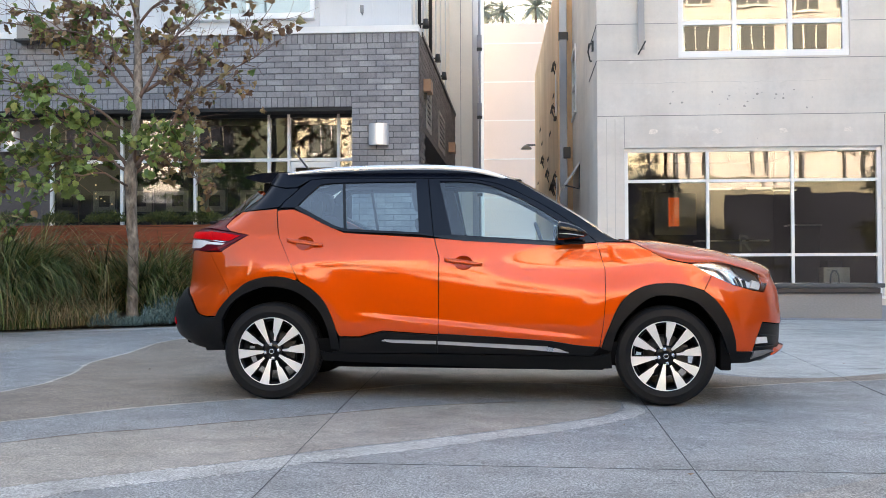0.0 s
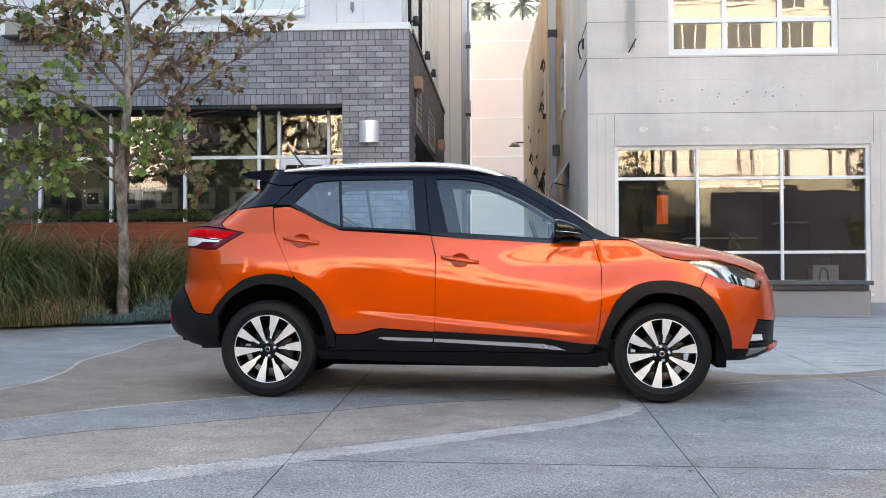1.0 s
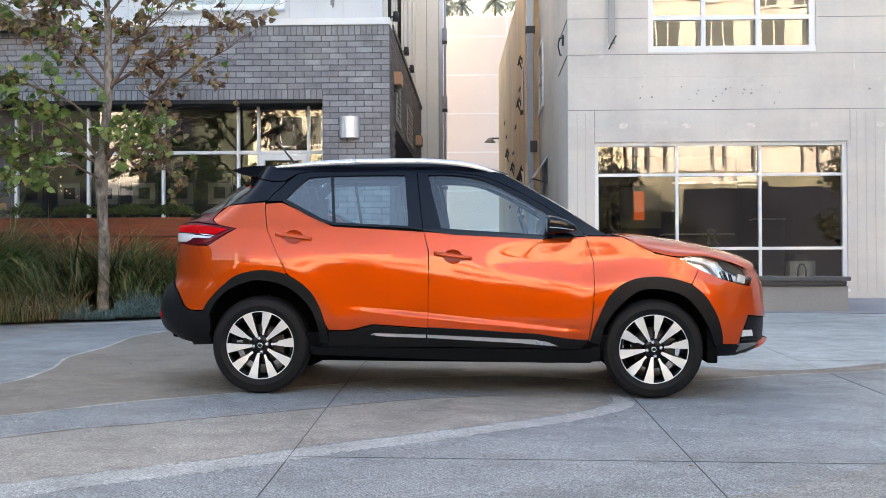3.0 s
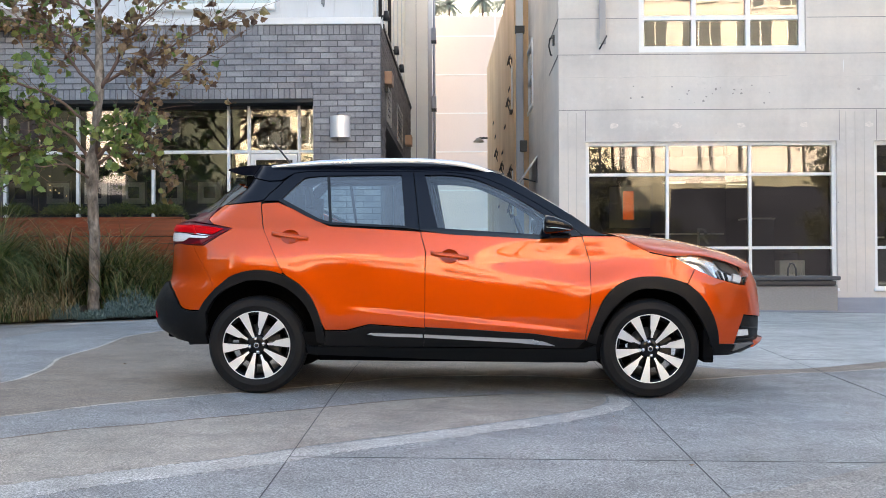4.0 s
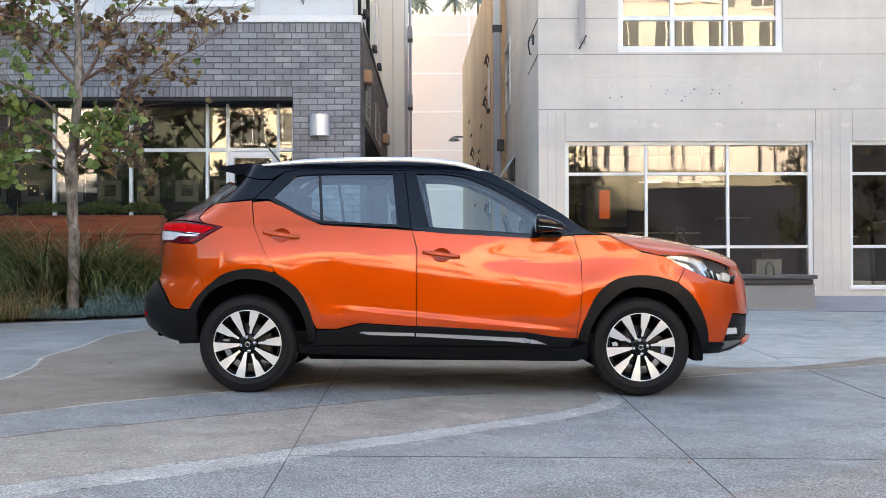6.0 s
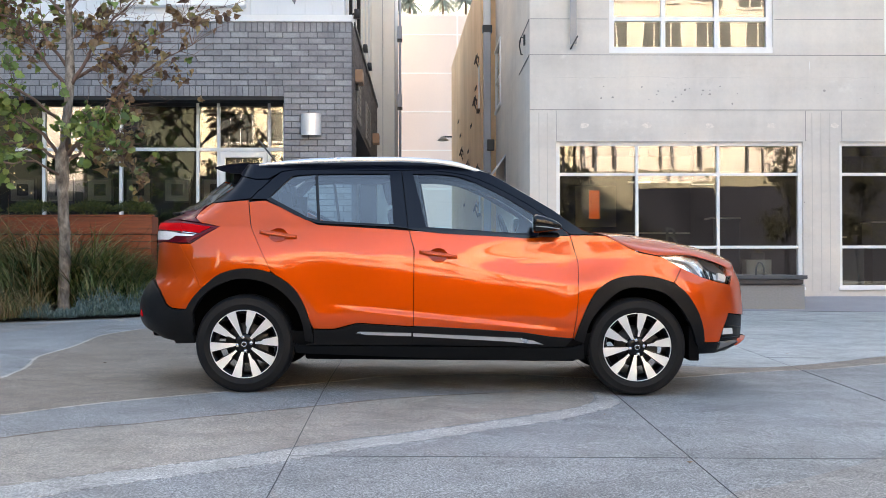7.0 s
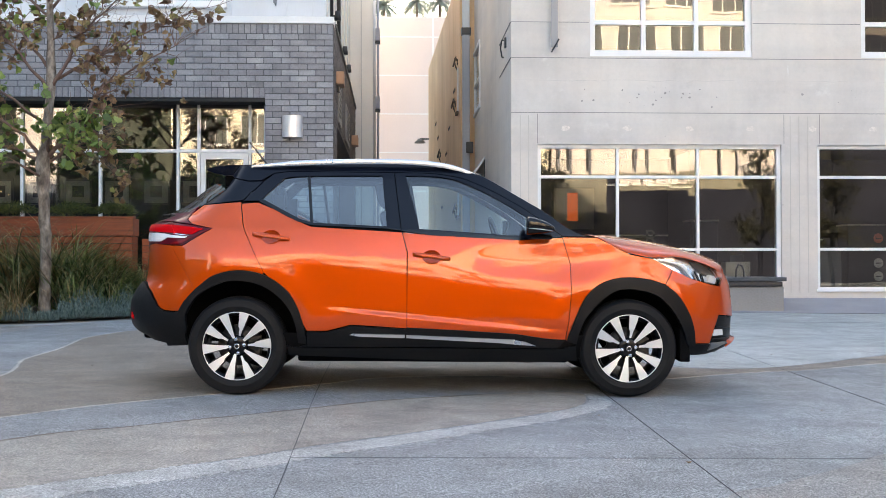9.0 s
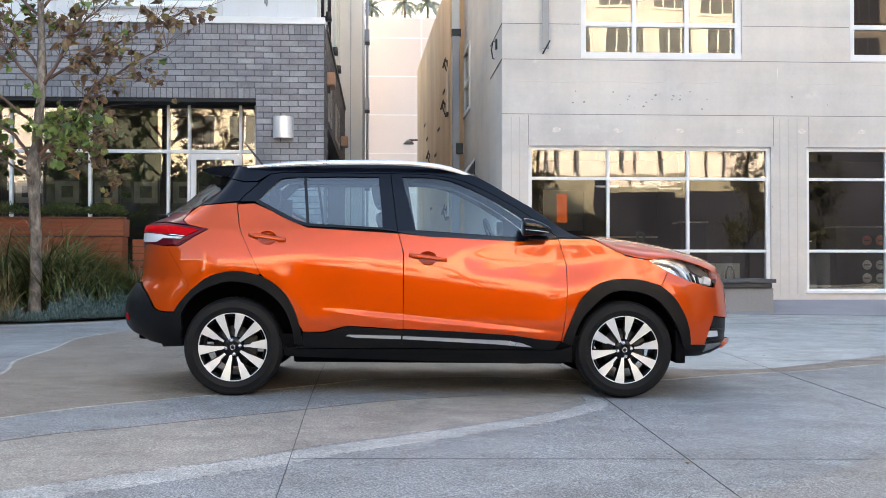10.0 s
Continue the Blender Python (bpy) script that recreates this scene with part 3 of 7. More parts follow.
def build_right():
    wall_with_holes("wall_concrete_front", "y", FACE, 0.35, 1.56, 16.0, -0.3, 8.6, WINS, M_CONCRETE, "cast concrete front wall with dark joints")
    wall_with_holes("wall_concrete_side", "x", 1.56, 0.35, FACE + 0.35, 21.5, -0.3, 8.6, [(15.9, 19.0, 4.2, 5.65)], M_CONCRETE, "cast concrete side wall of the alley")
    structure("roof_concrete", boxes((1.56, 16.0, FACE, 21.5, 8.6, 8.9)), M_CONCRETE, "flat concrete roof", "roof")
    structure("wall_concrete_back", boxes((1.91, 16.0, 21.2, 21.5, -0.3, 8.6)), M_CONCRETE, "plain concrete back wall")
    structure("wall_concrete_end", boxes((15.7, 16.0, FACE + 0.35, 21.2, -0.3, 8.6)), M_CONCRETE, "plain concrete end wall")
    # joints, cut a little into the face
    y0, y1 = FACE - 0.004, FACE + 0.01
    rows = [("1", 1.56, 2.78, 4.66), ("2", 5.39, 7.10, 4.66), ("3", 1.56, 7.10, 4.10), ("4", 1.56, 16, 3.243), ("5", 9.72, 16, 4.66), ("6", 7.1, 16, 4.10)]
    for i, x0, x1, z in rows:
        structure("trim_joint_" + i, boxes((x0, x1, y0, y1, z - 0.005, z + 0.005)), M_FACEJOINT, "dark horizontal joint in the concrete", "joint")
    for i, x in enumerate((1.97, 5.87, 6.44, 10.33)):
        structure(f"trim_joint_{i + 11}", boxes((x - 0.004, x + 0.004, y0, y1, 2.76, 3.225)), M_FACEJOINT, "thin vertical joint in the concrete", "joint")
    for i, x in enumerate((1.70, 1.83, 5.97, 6.11, 6.25)):
        structure(f"trim_groove_{i + 1}", boxes((x - 0.006, x + 0.006, y0, y1, 0.42, 3.2)), M_GROOVE, "shallow vertical groove in the concrete", "joint")
    for i, z in enumerate((4.66, 4.10)):
        structure(f"trim_joint_side_{i + 1}", boxes((1.552, 1.57, FACE + 0.05, 11.6, z - 0.012, z + 0.012)), M_BLACKMETAL, "dark joint on the side wall", "joint")
    random.seed(8)
    for i, (u0, u1, z) in enumerate(((1.58, 2.9, 3.745), (2.98, 5.1, 3.75), (5.3, 6.9, 3.748), (7.4, 9.4, 3.742))):
        ends = [(u0 + (u1 - u0) * k / 14, z + random.gauss(0, 0.006)) for k in range(15)]
        bm = bmesh.new()
        rows = [[bm.verts.new((x, FACE - 0.0022, zz + d * random.uniform(0.4, 1.4))) for d in (-0.004, 0.004)] for x, zz in ends]
        for q, r in zip(rows, rows[1:]):
            bm.faces.new((q[0], r[0], r[1], q[1]))
        structure(f"trim_pour_line_{i + 1}", bm, M_POUR, "faint uneven pour line in the concrete", "joint")
    for i, (x, z) in enumerate([(2.4 + 0.98 * k, 3.0) for k in range(9)]):
        bm = bmesh.new()
        ring = [bm.verts.new((x + 0.075 * random.uniform(0.6, 1.15) * math.cos(t), FACE - 0.002, z + 0.045 * random.uniform(0.6, 1.2) * math.sin(t))) for t in (2 * math.pi * k / 16 for k in range(16))]
        bm.faces.new(ring)
        structure(f"trim_patch_{i + 1}", bm, M_PATCH, "small pale patched tie hole in the concrete", "patch")
    bm = bmesh.new()
    vs = [bm.verts.new((5.94 + dx, FACE - 0.0025, z)) for dx, z in ((-0.004, 4.01), (0.004, 3.99), (0.007, 3.90), (0.002, 3.80), (-0.006, 3.93))]
    bm.faces.new(vs)
    structure("trim_drip", bm, M_COPING, "thin white drip mark on the concrete", "stain")
    random.seed(17)
    for i in range(26):
        x, z = random.gauss(3.7, 0.55) if i < 20 else random.uniform(5, 8.5), random.uniform(3.33, 3.62)
        r = random.uniform(0.006, 0.022)
        bm = bmesh.new()
        vs = [bm.verts.new((x + r * random.uniform(0.6, 1.3) * math.cos(a), FACE - 0.0025, z + r * random.uniform(0.5, 1.2) * math.sin(a))) for a in (2 * math.pi * k / 9 for k in range(9))]
        bm.faces.new(vs)
        structure(f"trim_pock_{i + 1}", bm, M_POCK, "small dark pock in the concrete face", "pock")
    window_unit("window_1", *WINS[0], GLZ, (3.24, 4.515), (2.245, 1.105), "wide white-framed shop window reflecting buildings and trees")
    window_unit("window_2", *WINS[1], GLZ, (7.73, 9.03), (2.245, 1.105), "wide white-framed shop window with round stickers")
    window_unit("window_3", *WINS[2], GLZ, (3.66, 4.50), (4.68, 5.5), "white-framed upper window reflecting a cream building", fr=0.09, bar=0.07)
    window_unit("window_4", *WINS[3], GLZ, (7.98, 8.84), (4.68, 5.5), "white-framed upper window reflecting a cream building", fr=0.09, bar=0.07)
    side = thing("window_5", pose(0, 0, 0), "narrow white side window high in the alley", "window")
    side["kind"] = "structure"
    part("window_frame", boxes((1.53, 1.62, 15.9, 16.0, 4.2, 5.65), (1.53, 1.62, 18.9, 19.0, 4.2, 5.65), (1.53, 1.62, 16, 18.9, 4.2, 4.28), (1.53, 1.62, 16, 18.9, 5.57, 5.65),
                               (1.54, 1.61, 17.4, 17.5, 4.28, 5.57), (1.54, 1.61, 16, 18.9, 4.85, 4.9)), M_WHITE, side)
    part("pane", boxes((1.575, 1.58, 16, 18.9, 4.28, 5.57)), M_FARGLASS, side)
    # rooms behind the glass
    structure("floor_shop", boxes((1.91, 15.7, 10.1, 18.0, 0.2, 0.42)), M_ROOM_FLOOR, "shop floor coloured near black for an unlit room", "floor")
    structure("ceiling_shop", boxes((1.91, 15.7, 10.1, 18.0, 3.3, 3.5)), M_ROOM_UNLIT, "dim shop ceiling", "ceiling")
    structure("wall_shop_back", boxes((1.91, 15.7, 17.9, 18.1, 0.42, 3.3)), M_ROOM_UNLIT, "dim shop back wall")
    structure("wall_shop_divider", boxes((6.05, 6.15, 10.11, 17.9, 0.42, 3.3)), M_ROOM_UNLIT, "dim dividing wall between shops")
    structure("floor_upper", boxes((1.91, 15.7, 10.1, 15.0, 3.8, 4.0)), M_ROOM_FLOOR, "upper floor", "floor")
    structure("ceiling_upper", boxes((1.91, 15.7, 10.1, 15.0, 6.6, 6.8)), M_ROOM_UNLIT, "upper ceiling", "ceiling")
    structure("wall_upper_back", boxes((1.91, 15.7, 14.9, 15.1, 4.0, 6.6)), M_ROOM_UNLIT, "dim upper back wall")
    # low apron along the foot of the wall
    bm = bmesh.new()
    rings = []
    for x in (1.56, 4.0, 7.0, 10.0, 13.0, 16.0):
        g = ground_z(x, 8.35)
        rings.append([bm.verts.new((x, y, z)) for y, z in ((8.35, g - 0.1), (8.35, g + 0.006), (8.9, 0.225 + (g - 0.156) * 0.5), (9.745, 0.335), (9.745, 0.0))])
    for r, q in zip(rings, rings[1:]):
        for k in range(5):
            bm.faces.new((r[k], r[(k + 1) % 5], q[(k + 1) % 5], q[k]))
    bm.faces.new(rings[0])
    bm.faces.new(rings[-1])
    bmesh.ops.recalc_face_normals(bm, faces=bm.faces)
    structure("pavement_apron", bm, M_APRON, "sloping grey concrete apron at the wall foot", "pavement")
    bm = bmesh.new()
    edge = [[bm.verts.new((x, y, ground_z(x, y) + 0.0045)) for y in (8.31 + 0.01 * math.sin(3 * x), 8.352)] for x in (1.6 + 0.3 * k for k in range(48))]
    for p, q in zip(edge, edge[1:]):
        bm.faces.new((p[0], q[0], q[1], p[1]))
    structure("trim_apron_joint", bm, M_JOINT, "dirty joint along the foot of the apron", "joint")


# ---- left-hand brick building ----
BF, BG = 10.07, 10.50
B_HOLE = (-10.2, -2.29, 0.3, 3.50)


def build_left():
    wall_with_holes("wall_brick_front", "y", BF, 0.38, -16.0, -1.222, -0.3, 4.67, [B_HOLE], M_MORTAR, "blue-grey brick front wall with pale mortar")
    # the side wall takes a darker brick colour than the front
    wall_with_holes("wall_brick_side", "x", -1.60, 0.378, BF + 0.38, 19.9, -0.3, 4.70, [(11.0, 19.3, -0.3, 3.2)], M_BRICK_DARKENED, "brick side wall of the alley, coloured darker than the front")
    structure("trim_coping", boxes((-16, -1.212, 10.03, 10.5, 4.67, 4.78), bevel=0.008), M_COPING, "white metal coping on the brick wall", "coping")
    structure("trim_coping_side", boxes((-1.62, -1.19, 10.5, 19.9, 4.70, 4.765)), M_BLACKMETAL, "dark metal coping on the side wall", "coping")
    structure("wall_siding_front", boxes((-16, -1.35, 10.22, 10.5, 4.78, 9.4)), M_SIDING, "pale board and batten siding above the brick")
    structure("wall_siding_side", boxes((-1.65, -1.35, 10.5, 19.9, 4.765, 9.4)), M_BEIGE, "pale beige siding along the alley")
    structure("roof_left", boxes((-16, -1.35, 10.22, 20, 9.4, 9.7)), M_SIDING, "flat roof of the left building", "roof")
    structure("wall_left_back", boxes((-16, -1.65, 19.6, 19.9, -0.3, 9.4)), M_SIDING_TAUPE, "plain back wall")
    structure("wall_left_end", boxes((-16, -15.7, 10.5, 19.6, -0.3, 9.4)), M_SIDING_TAUPE, "plain end wall")
    # tall unseen block, added to keep the low sun off the street side
    structure("wall_left_far", boxes((-90, -16.01, 10.3, 19.9, -0.3, 21.0)), M_SIDING_TAUPE, "unseen plain building front added to close the plaza")
    structure("wall_right_far", boxes((16.01, 60, 9.9, 21.5, -0.3, 8.6)), M_CONCRETE, "unseen plain building front added to close the plaza")
    x = -1.55
    i = 1
    while x > -10:
        structure(f"trim_batten_{i}", boxes((x - 0.013, x + 0.013, 10.195, 10.22, 4.79, 7.5)), M_SIDING, "pale batten on the siding", "batten")
        x -= 0.433
        i += 1
    for i, y in enumerate((10.9, 11.5, 12.2, 13.0, 14.0, 15.2, 16.6, 18.2)):
        structure(f"trim_batten_side_{i + 1}", boxes((-1.35, -1.32, y - 0.03, y + 0.03, 4.77, 9.4)), M_SIDING, "pale batten on the alley siding", "batten")
    # the recess's shade is put into a darker brick colour than the front's
    structure("wall_recess", boxes((-10.2, -7.40, 10.46, 10.6, 0.3, 3.44)), M_BRICK_DARKENED, "recessed brick wall beside the shop window, coloured dark for its shade")
    structure("trim_soffit", boxes((-10.2, -2.29, 10.075, 10.6, 3.44, 3.498)), M_SOFFIT, "dark soffit over the shop window", "soffit")
    # beige wall further down the alley
    structure("wall_beige", boxes((-3.0, -0.79, 19.91, 23.6, -0.3, 9.6)), M_BEIGE, "beige rendered wall down the alley")
    structure("trim_beige_groove", boxes((-1.08, -1.066, 19.893, 19.905, 0, 9.6)), M_APRON, "thin vertical groove in the render", "joint")
    # the side face gets a blue-grey sheet over the beige
    structure("wall_beige_side", boxes((-0.788, -0.775, 19.93, 23.6, -0.3, 9.6)), M_DUCT, "thin blue-grey sheet over the beige wall's side")
    # two hidden walls, added so no sun reaches the ochre wall
    structure("wall_alley_middle", boxes((-3.0, -1.2, 23.61, 31.0, -0.3, 10.0)), M_BEIGE, "unseen wall added down the alley to block the sun")
    structure("wall_alley_far", boxes((-3.0, -1.26, 31.01, 44.0, -0.3, 14.0)), M_BEIGE, "unseen wall added down the alley to block the sun")
    # glazed shop front
    w = thing("window_6", pose(0, 0, 0), "white-framed glazed shop front with a door", "window")
    w["kind"] = "structure"
    d0, d1 = BG - 0.05, BG + 0.05
    vs = [-7.37, -6.18, -4.95, -3.72, -3.39, -2.575, -2.33]
    top, tr, low = 3.44, 2.70, 0.55
    for v in vs:
        part("mullion", boxes((v - 0.022, v + 0.022, d0, d1, low, top)), M_WHITE, w)
    for a, b in zip(vs, vs[1:]):
        part("transom", boxes((a + 0.022, b - 0.022, d0 + 0.005, d1 - 0.005, tr - 0.026, tr + 0.026)), M_WHITE, w)
        part("head_bar", boxes((a + 0.022, b - 0.022, d0 + 0.005, d1 - 0.005, top - 0.05, top)), M_BLACKMETAL, w)
        fields = [(tr + 0.03, top - 0.05)] + ([(low, tr - 0.03)] if b != -2.575 else [])
        for z0, z1 in fields:
            bm = sheet_of_glass(a + 0.026, b - 0.026, BG - 0.003, BG + 0.003, z0, z1)
            bmesh.ops.rotate(bm, verts=bm.verts, cent=((a + b) / 2, BG, (z0 + z1) / 2),
                             matrix=Euler((radians(random.uniform(-0.2, 0.2)), 0, radians(random.uniform(-0.2, 0.2)))).to_matrix())
            part("pane", bm, M_PANE, w).visible_shadow = False
    door = thing("door_1", pose(0, 0, 0), "closed white-framed glass shop door", "door")
    door["kind"] = "structure"
    a, b = -3.36, -2.605
    part("door_frame", boxes((a, a + 0.075, d0, d1 - 0.02, low, 2.665), (b - 0.075, b, d0, d1 - 0.02, low, 2.665), (a + 0.075, b - 0.075, d0, d1 - 0.02, 2.57, 2.665),
                             (a + 0.075, b - 0.075, d0, d1 - 0.02, low, low + 0.2)), M_WHITE, door)
    part("pane", sheet_of_glass(a + 0.07, b - 0.07, BG - 0.003, BG + 0.003, low + 0.2, 2.575), M_PANE, door).visible_shadow = False
    part("door_handle", tube(bmesh.new(), [(b - 0.11, d0 - 0.05, 1.3), (b - 0.11, d0 - 0.05, 1.75)], 0.012), M_STEEL, door)
    structure("floor_gallery", boxes((-15.7, -1.6, 10.45, 16.0, 0.2, 0.55)), M_ROOM_FLOOR, "floor behind the glass, coloured near black as if unlit", "floor")
    structure("ceiling_gallery", boxes((-15.7, -1.6, 10.6, 16.0, 3.5, 3.7)), M_ROOM_UNLIT, "ceiling behind the glass, coloured near black as if unlit", "ceiling")
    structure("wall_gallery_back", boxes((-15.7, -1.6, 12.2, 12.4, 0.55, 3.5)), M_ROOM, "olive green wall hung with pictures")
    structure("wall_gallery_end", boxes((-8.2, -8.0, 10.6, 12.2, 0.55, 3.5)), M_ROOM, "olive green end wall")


# ---- the far end of the alley and what closes the place ----
def build_far():
    structure("wall_pink_end", boxes((-14, 14, 47.0, 47.4, -0.3, 13.1)), M_PINK, "pale pink rendered wall at the alley's end")
    for i in range(7):
        structure(f"trim_pink_{i + 1}", boxes((-14, 14, 46.985, 47.0, 12.1 - 1.9 * i - 0.03, 12.1 - 1.9 * i + 0.03)), M_PINK_LINE, "white reveal line on the pink wall", "trim")
    structure("trim_pink_8", boxes((1.62, 1.70, 46.98, 47.0, 0, 13.1)), M_PINK_LINE, "white vertical reveal on the pink wall", "trim")
    bm = bmesh.new()
    a, b = Vector((1.24, 17.6)), Vector((0.90, 30.0))
    n = Vector((1, 0)) * 0.4
    vs = [bm.verts.new((*p, z)) for z in (-0.3, 7.5) for p in (a, b, b + n, a + n)]
    for f in ((0, 1, 5, 4), (1, 2, 6, 5), (2, 3, 7, 6), (3, 0, 4, 7), (4, 5, 6, 7), (3, 2, 1, 0)):
        bm.faces.new([vs[k] for k in f])
    bmesh.ops.recalc_face_normals(bm, faces=bm.faces)
    structure("wall_ochre", bm, M_OCHRE, "ochre panelled wall along the alley")
    structure("wall_ochre_back", boxes((1.3, 14, 30.0, 30.3, -0.3, 7.4)), M_CONCRETE, "plain wall behind the alley")


build_ground()
build_paving()
build_right()
build_left()
build_far()

# ---- the car's form: half-width over (length, height), in metres from its middle plane ----
MID = 0.87


SIDE = [(0.20, 0.79), (0.27, 0.827), (0.33, 0.853), (0.40, 0.868), (0.46, 0.8770), (0.50, 0.8800), (0.52, 0.8802), (0.56, 0.8790), (0.60, 0.8775), (0.65, 0.8753), (0.70, 0.8728), (0.75, 0.8699), (0.80, 0.8664),
        (0.83, 0.8638), (0.86, 0.8604), (0.89, 0.8561), (0.92, 0.8507), (0.96, 0.8424), (1.0, 0.8330), (1.06, 0.8170), (1.10, 0.8045), (1.15, 0.784), (1.3, 0.725), (1.45, 0.665), (1.53, 0.615), (1.60, 0.55)]
NOSE = [(0.20, 1.86), (0.28, 2.07), (0.36, 2.175), (0.55, 2.18), (0.65, 2.17), (0.75, 2.155), (0.86, 2.105), (1.0, 2.08), (1.6, 2.08)]
TAIL = [(0.20, -1.97), (0.33, -2.04), (0.40, -2.133), (0.50, -2.168), (0.58, -2.163), (0.70, -2.108), (0.76, -2.058), (0.9, -2.048), (1.0, -2.043), (1.12, -2.035),
        (1.21, -1.84), (1.43, -1.50), (1.52, -1.43), (1.6, -1.38)]
FRONT_X, REAR_X, BEND = 1.35, -1.25, 0.75


def end_angle(x, z):
    """Where along the rounded end a point lies: 0 on the side, pi/2 on the middle plane; negative at the rear."""
    if x > FRONT_X:
        t = min(1.0, (x - FRONT_X) / (curve(NOSE, z) - FRONT_X))
        return math.asin(t)
    if x < REAR_X:
        t = min(1.0, (REAR_X - x) / (REAR_X - curve(TAIL, z)))
        return -math.asin(t)
    return 0.0


def station(x, z):
    a = end_angle(x, z)
    return FRONT_X + BEND * a if a > 0 else REAR_X + BEND * a if a < 0 else x


def half_width(x, z, a):
    # the shoulder and the lower crease both fall towards the front
    lean = max(-0.06, min(0.15, 0.13 * (x + 0.3))) * math.exp(-((z - 0.86) / 0.2) ** 2)
    w = curve(SIDE, z + lean)
    t = max(0.0, min(1.0, (0.538 - 0.095 * x - z) / 0.036))
    ends = max(0.0, min(1.0, (x + 0.85) / 0.55, (1.1 - x) / 0.6))
    w += 0.012 * t * t * (3 - 2 * t) * ends * ends * (3 - 2 * ends)
    for hx, k in ((-1.31, 0.007), (1.31, 0.006)):
        r = math.hypot(x - hx, z - 0.33)
        w += k * math.exp(-((r - 0.52) / 0.10) ** 2) * (1.0 if z < 1.05 else 0.0 if z > 1.2 else (1.2 - z) / 0.15)
    return w * max(0.0, 1 - math.sin(abs(a)) ** (3.2 if x > 0 else 3.0)) ** 0.41


def body_point(s, z, off=0.0):
    """The near side's surface at station s and height z, moved outwards by off."""
    if s > FRONT_X:
        a = min(math.pi / 2, (s - FRONT_X) / BEND)
        x = FRONT_X + (curve(NOSE, z) + off - FRONT_X) * math.sin(a)
    elif s < REAR_X:
        a = min(math.pi / 2, (REAR_X - s) / BEND)
        x = REAR_X + (curve(TAIL, z) - off - REAR_X) * math.sin(a)
    else:
        a, x = 0.0, s
    return x, MID - half_width(x, z, a) - off * math.cos(a) ** 0.5, z


def side_point(x, z, off=0.0):
    return body_point(station(x, z), z, off)


# ---- the car ----
M_ORANGE = paint("copper_orange_paint", (0.62, 0.070, 0.001), 0.52, 0.42, coat=0.85, spec=0.04)
M_NIGHT = paint("blue_black_paint", (0.004, 0.006, 0.013), 0.0, 0.3, 0.32, spec=0.06)
M_GLOSSBLACK = paint("gloss_black_paint", (0.004, 0.004, 0.005), 0.0, 0.25, 0.5, spec=0.08)
M_PLASTIC = surface("grained_black_plastic", (0.0065, 0.007, 0.008), 0.46, var=0.15, big=4, fine=300, bump=0.08, kind="object", spec=0.18)
M_LINER = surface("matt_black_liner", (0.006, 0.006, 0.0065), 0.95, var=0.1, bump=0.05, kind="object", spec=0.05)
M_RUBBER = surface("tyre_rubber", (0.011, 0.011, 0.012), 0.6, var=0.2, big=5, fine=120, bump=0.1, kind="object", spec=0.2)
M_SATIN = surface("satin_silver", (0.72, 0.73, 0.75), 0.32, metal=0.85, var=0.04, big=2, kind="object", bump=0.0)
M_MACHINED = surface("machined_alloy", (0.86, 0.85, 0.83), 0.38, metal=0.45, var=0.03, big=3, fine=200, kind="object", bump=0.0)
M_RIMBLACK = paint("black_rim_paint", (0.005, 0.005, 0.006), 0.0, 0.3, 0.3, spec=0.1)
M_DISC = surface("brake_steel", (0.07, 0.065, 0.062), 0.5, metal=0.6, var=0.2, kind="object")
M_CHROME = surface("chrome", (0.85, 0.85, 0.86), 0.08, metal=1.0, var=0.02, kind="object", bump=0.0, rough_var=0.02)
M_SEAT = surface("dark_seat_cloth", (0.045, 0.047, 0.052), 0.85, var=0.15, kind="object")
M_TRIM_IN = surface("dark_cabin_trim", (0.03, 0.031, 0.034), 0.7, var=0.1, kind="object")
M_CARGLASS = glass("car_window_glass", (0.78, 0.92, 0.945), ior=1.9)
M_REARGLASS = glass("rear_door_glass", (0.62, 0.80, 0.85), ior=2.3)
M_PRIVACY = glass("privacy_glass", (0.07, 0.08, 0.09), ior=1.5)
M_LAMPGLASS = glass("clear_lamp_lens", (0.97, 0.98, 0.98), ior=1.4)
M_RED = paint("red_lamp_lens", (0.62, 0.002, 0.006), 0.0, 0.35, 0.03, spec=0.02)
M_REDDARK = paint("smoked_red_lens", (0.10, 0.002, 0.010), 0.0, 0.3, 0.35, spec=0.04)
M_REDDEEP = paint("deep_red_lens", (0.20, 0.002, 0.004), 0.0, 0.3, 0.3, spec=0.06)
M_SHADE = surface("grey_lamp_shade", (0.05, 0.052, 0.058), 0.3, var=0.2, kind="object")
M_CLEARLENS = surface("frosted_clear_lens", (0.86, 0.87, 0.88), 0.12, metal=0.1, var=0.08, big=14, fine=90, kind="object", bump=0.3)
M_REFLECTOR = surface("lamp_reflector", (0.86, 0.90, 0.97), 0.16, metal=0.9, var=0.25, big=16, kind="object", bump=0.2)


def shrink(poly, d):
    """A polygon drawn in by d along its edges."""
    area = sum(a[0] * b[1] - b[0] * a[1] for a, b in zip(poly, poly[1:] + poly[:1]))
    sg = 1 if area > 0 else -1
    out = []
    for i, p in enumerate(poly):
        p, a, b = Vector(p), Vector(poly[i - 1]), Vector(poly[(i + 1) % len(poly)])
        d0, d1 = (p - a).normalized(), (b - p).normalized()
        n0, n1 = Vector((-d0[1], d0[0])) * sg, Vector((-d1[1], d1[0])) * sg
        m = n0 + n1
        m = m / max(0.35, m.dot(m) / 2) if m.length > 1e-6 else n0
        out.append(tuple(p + m * d))
    return out


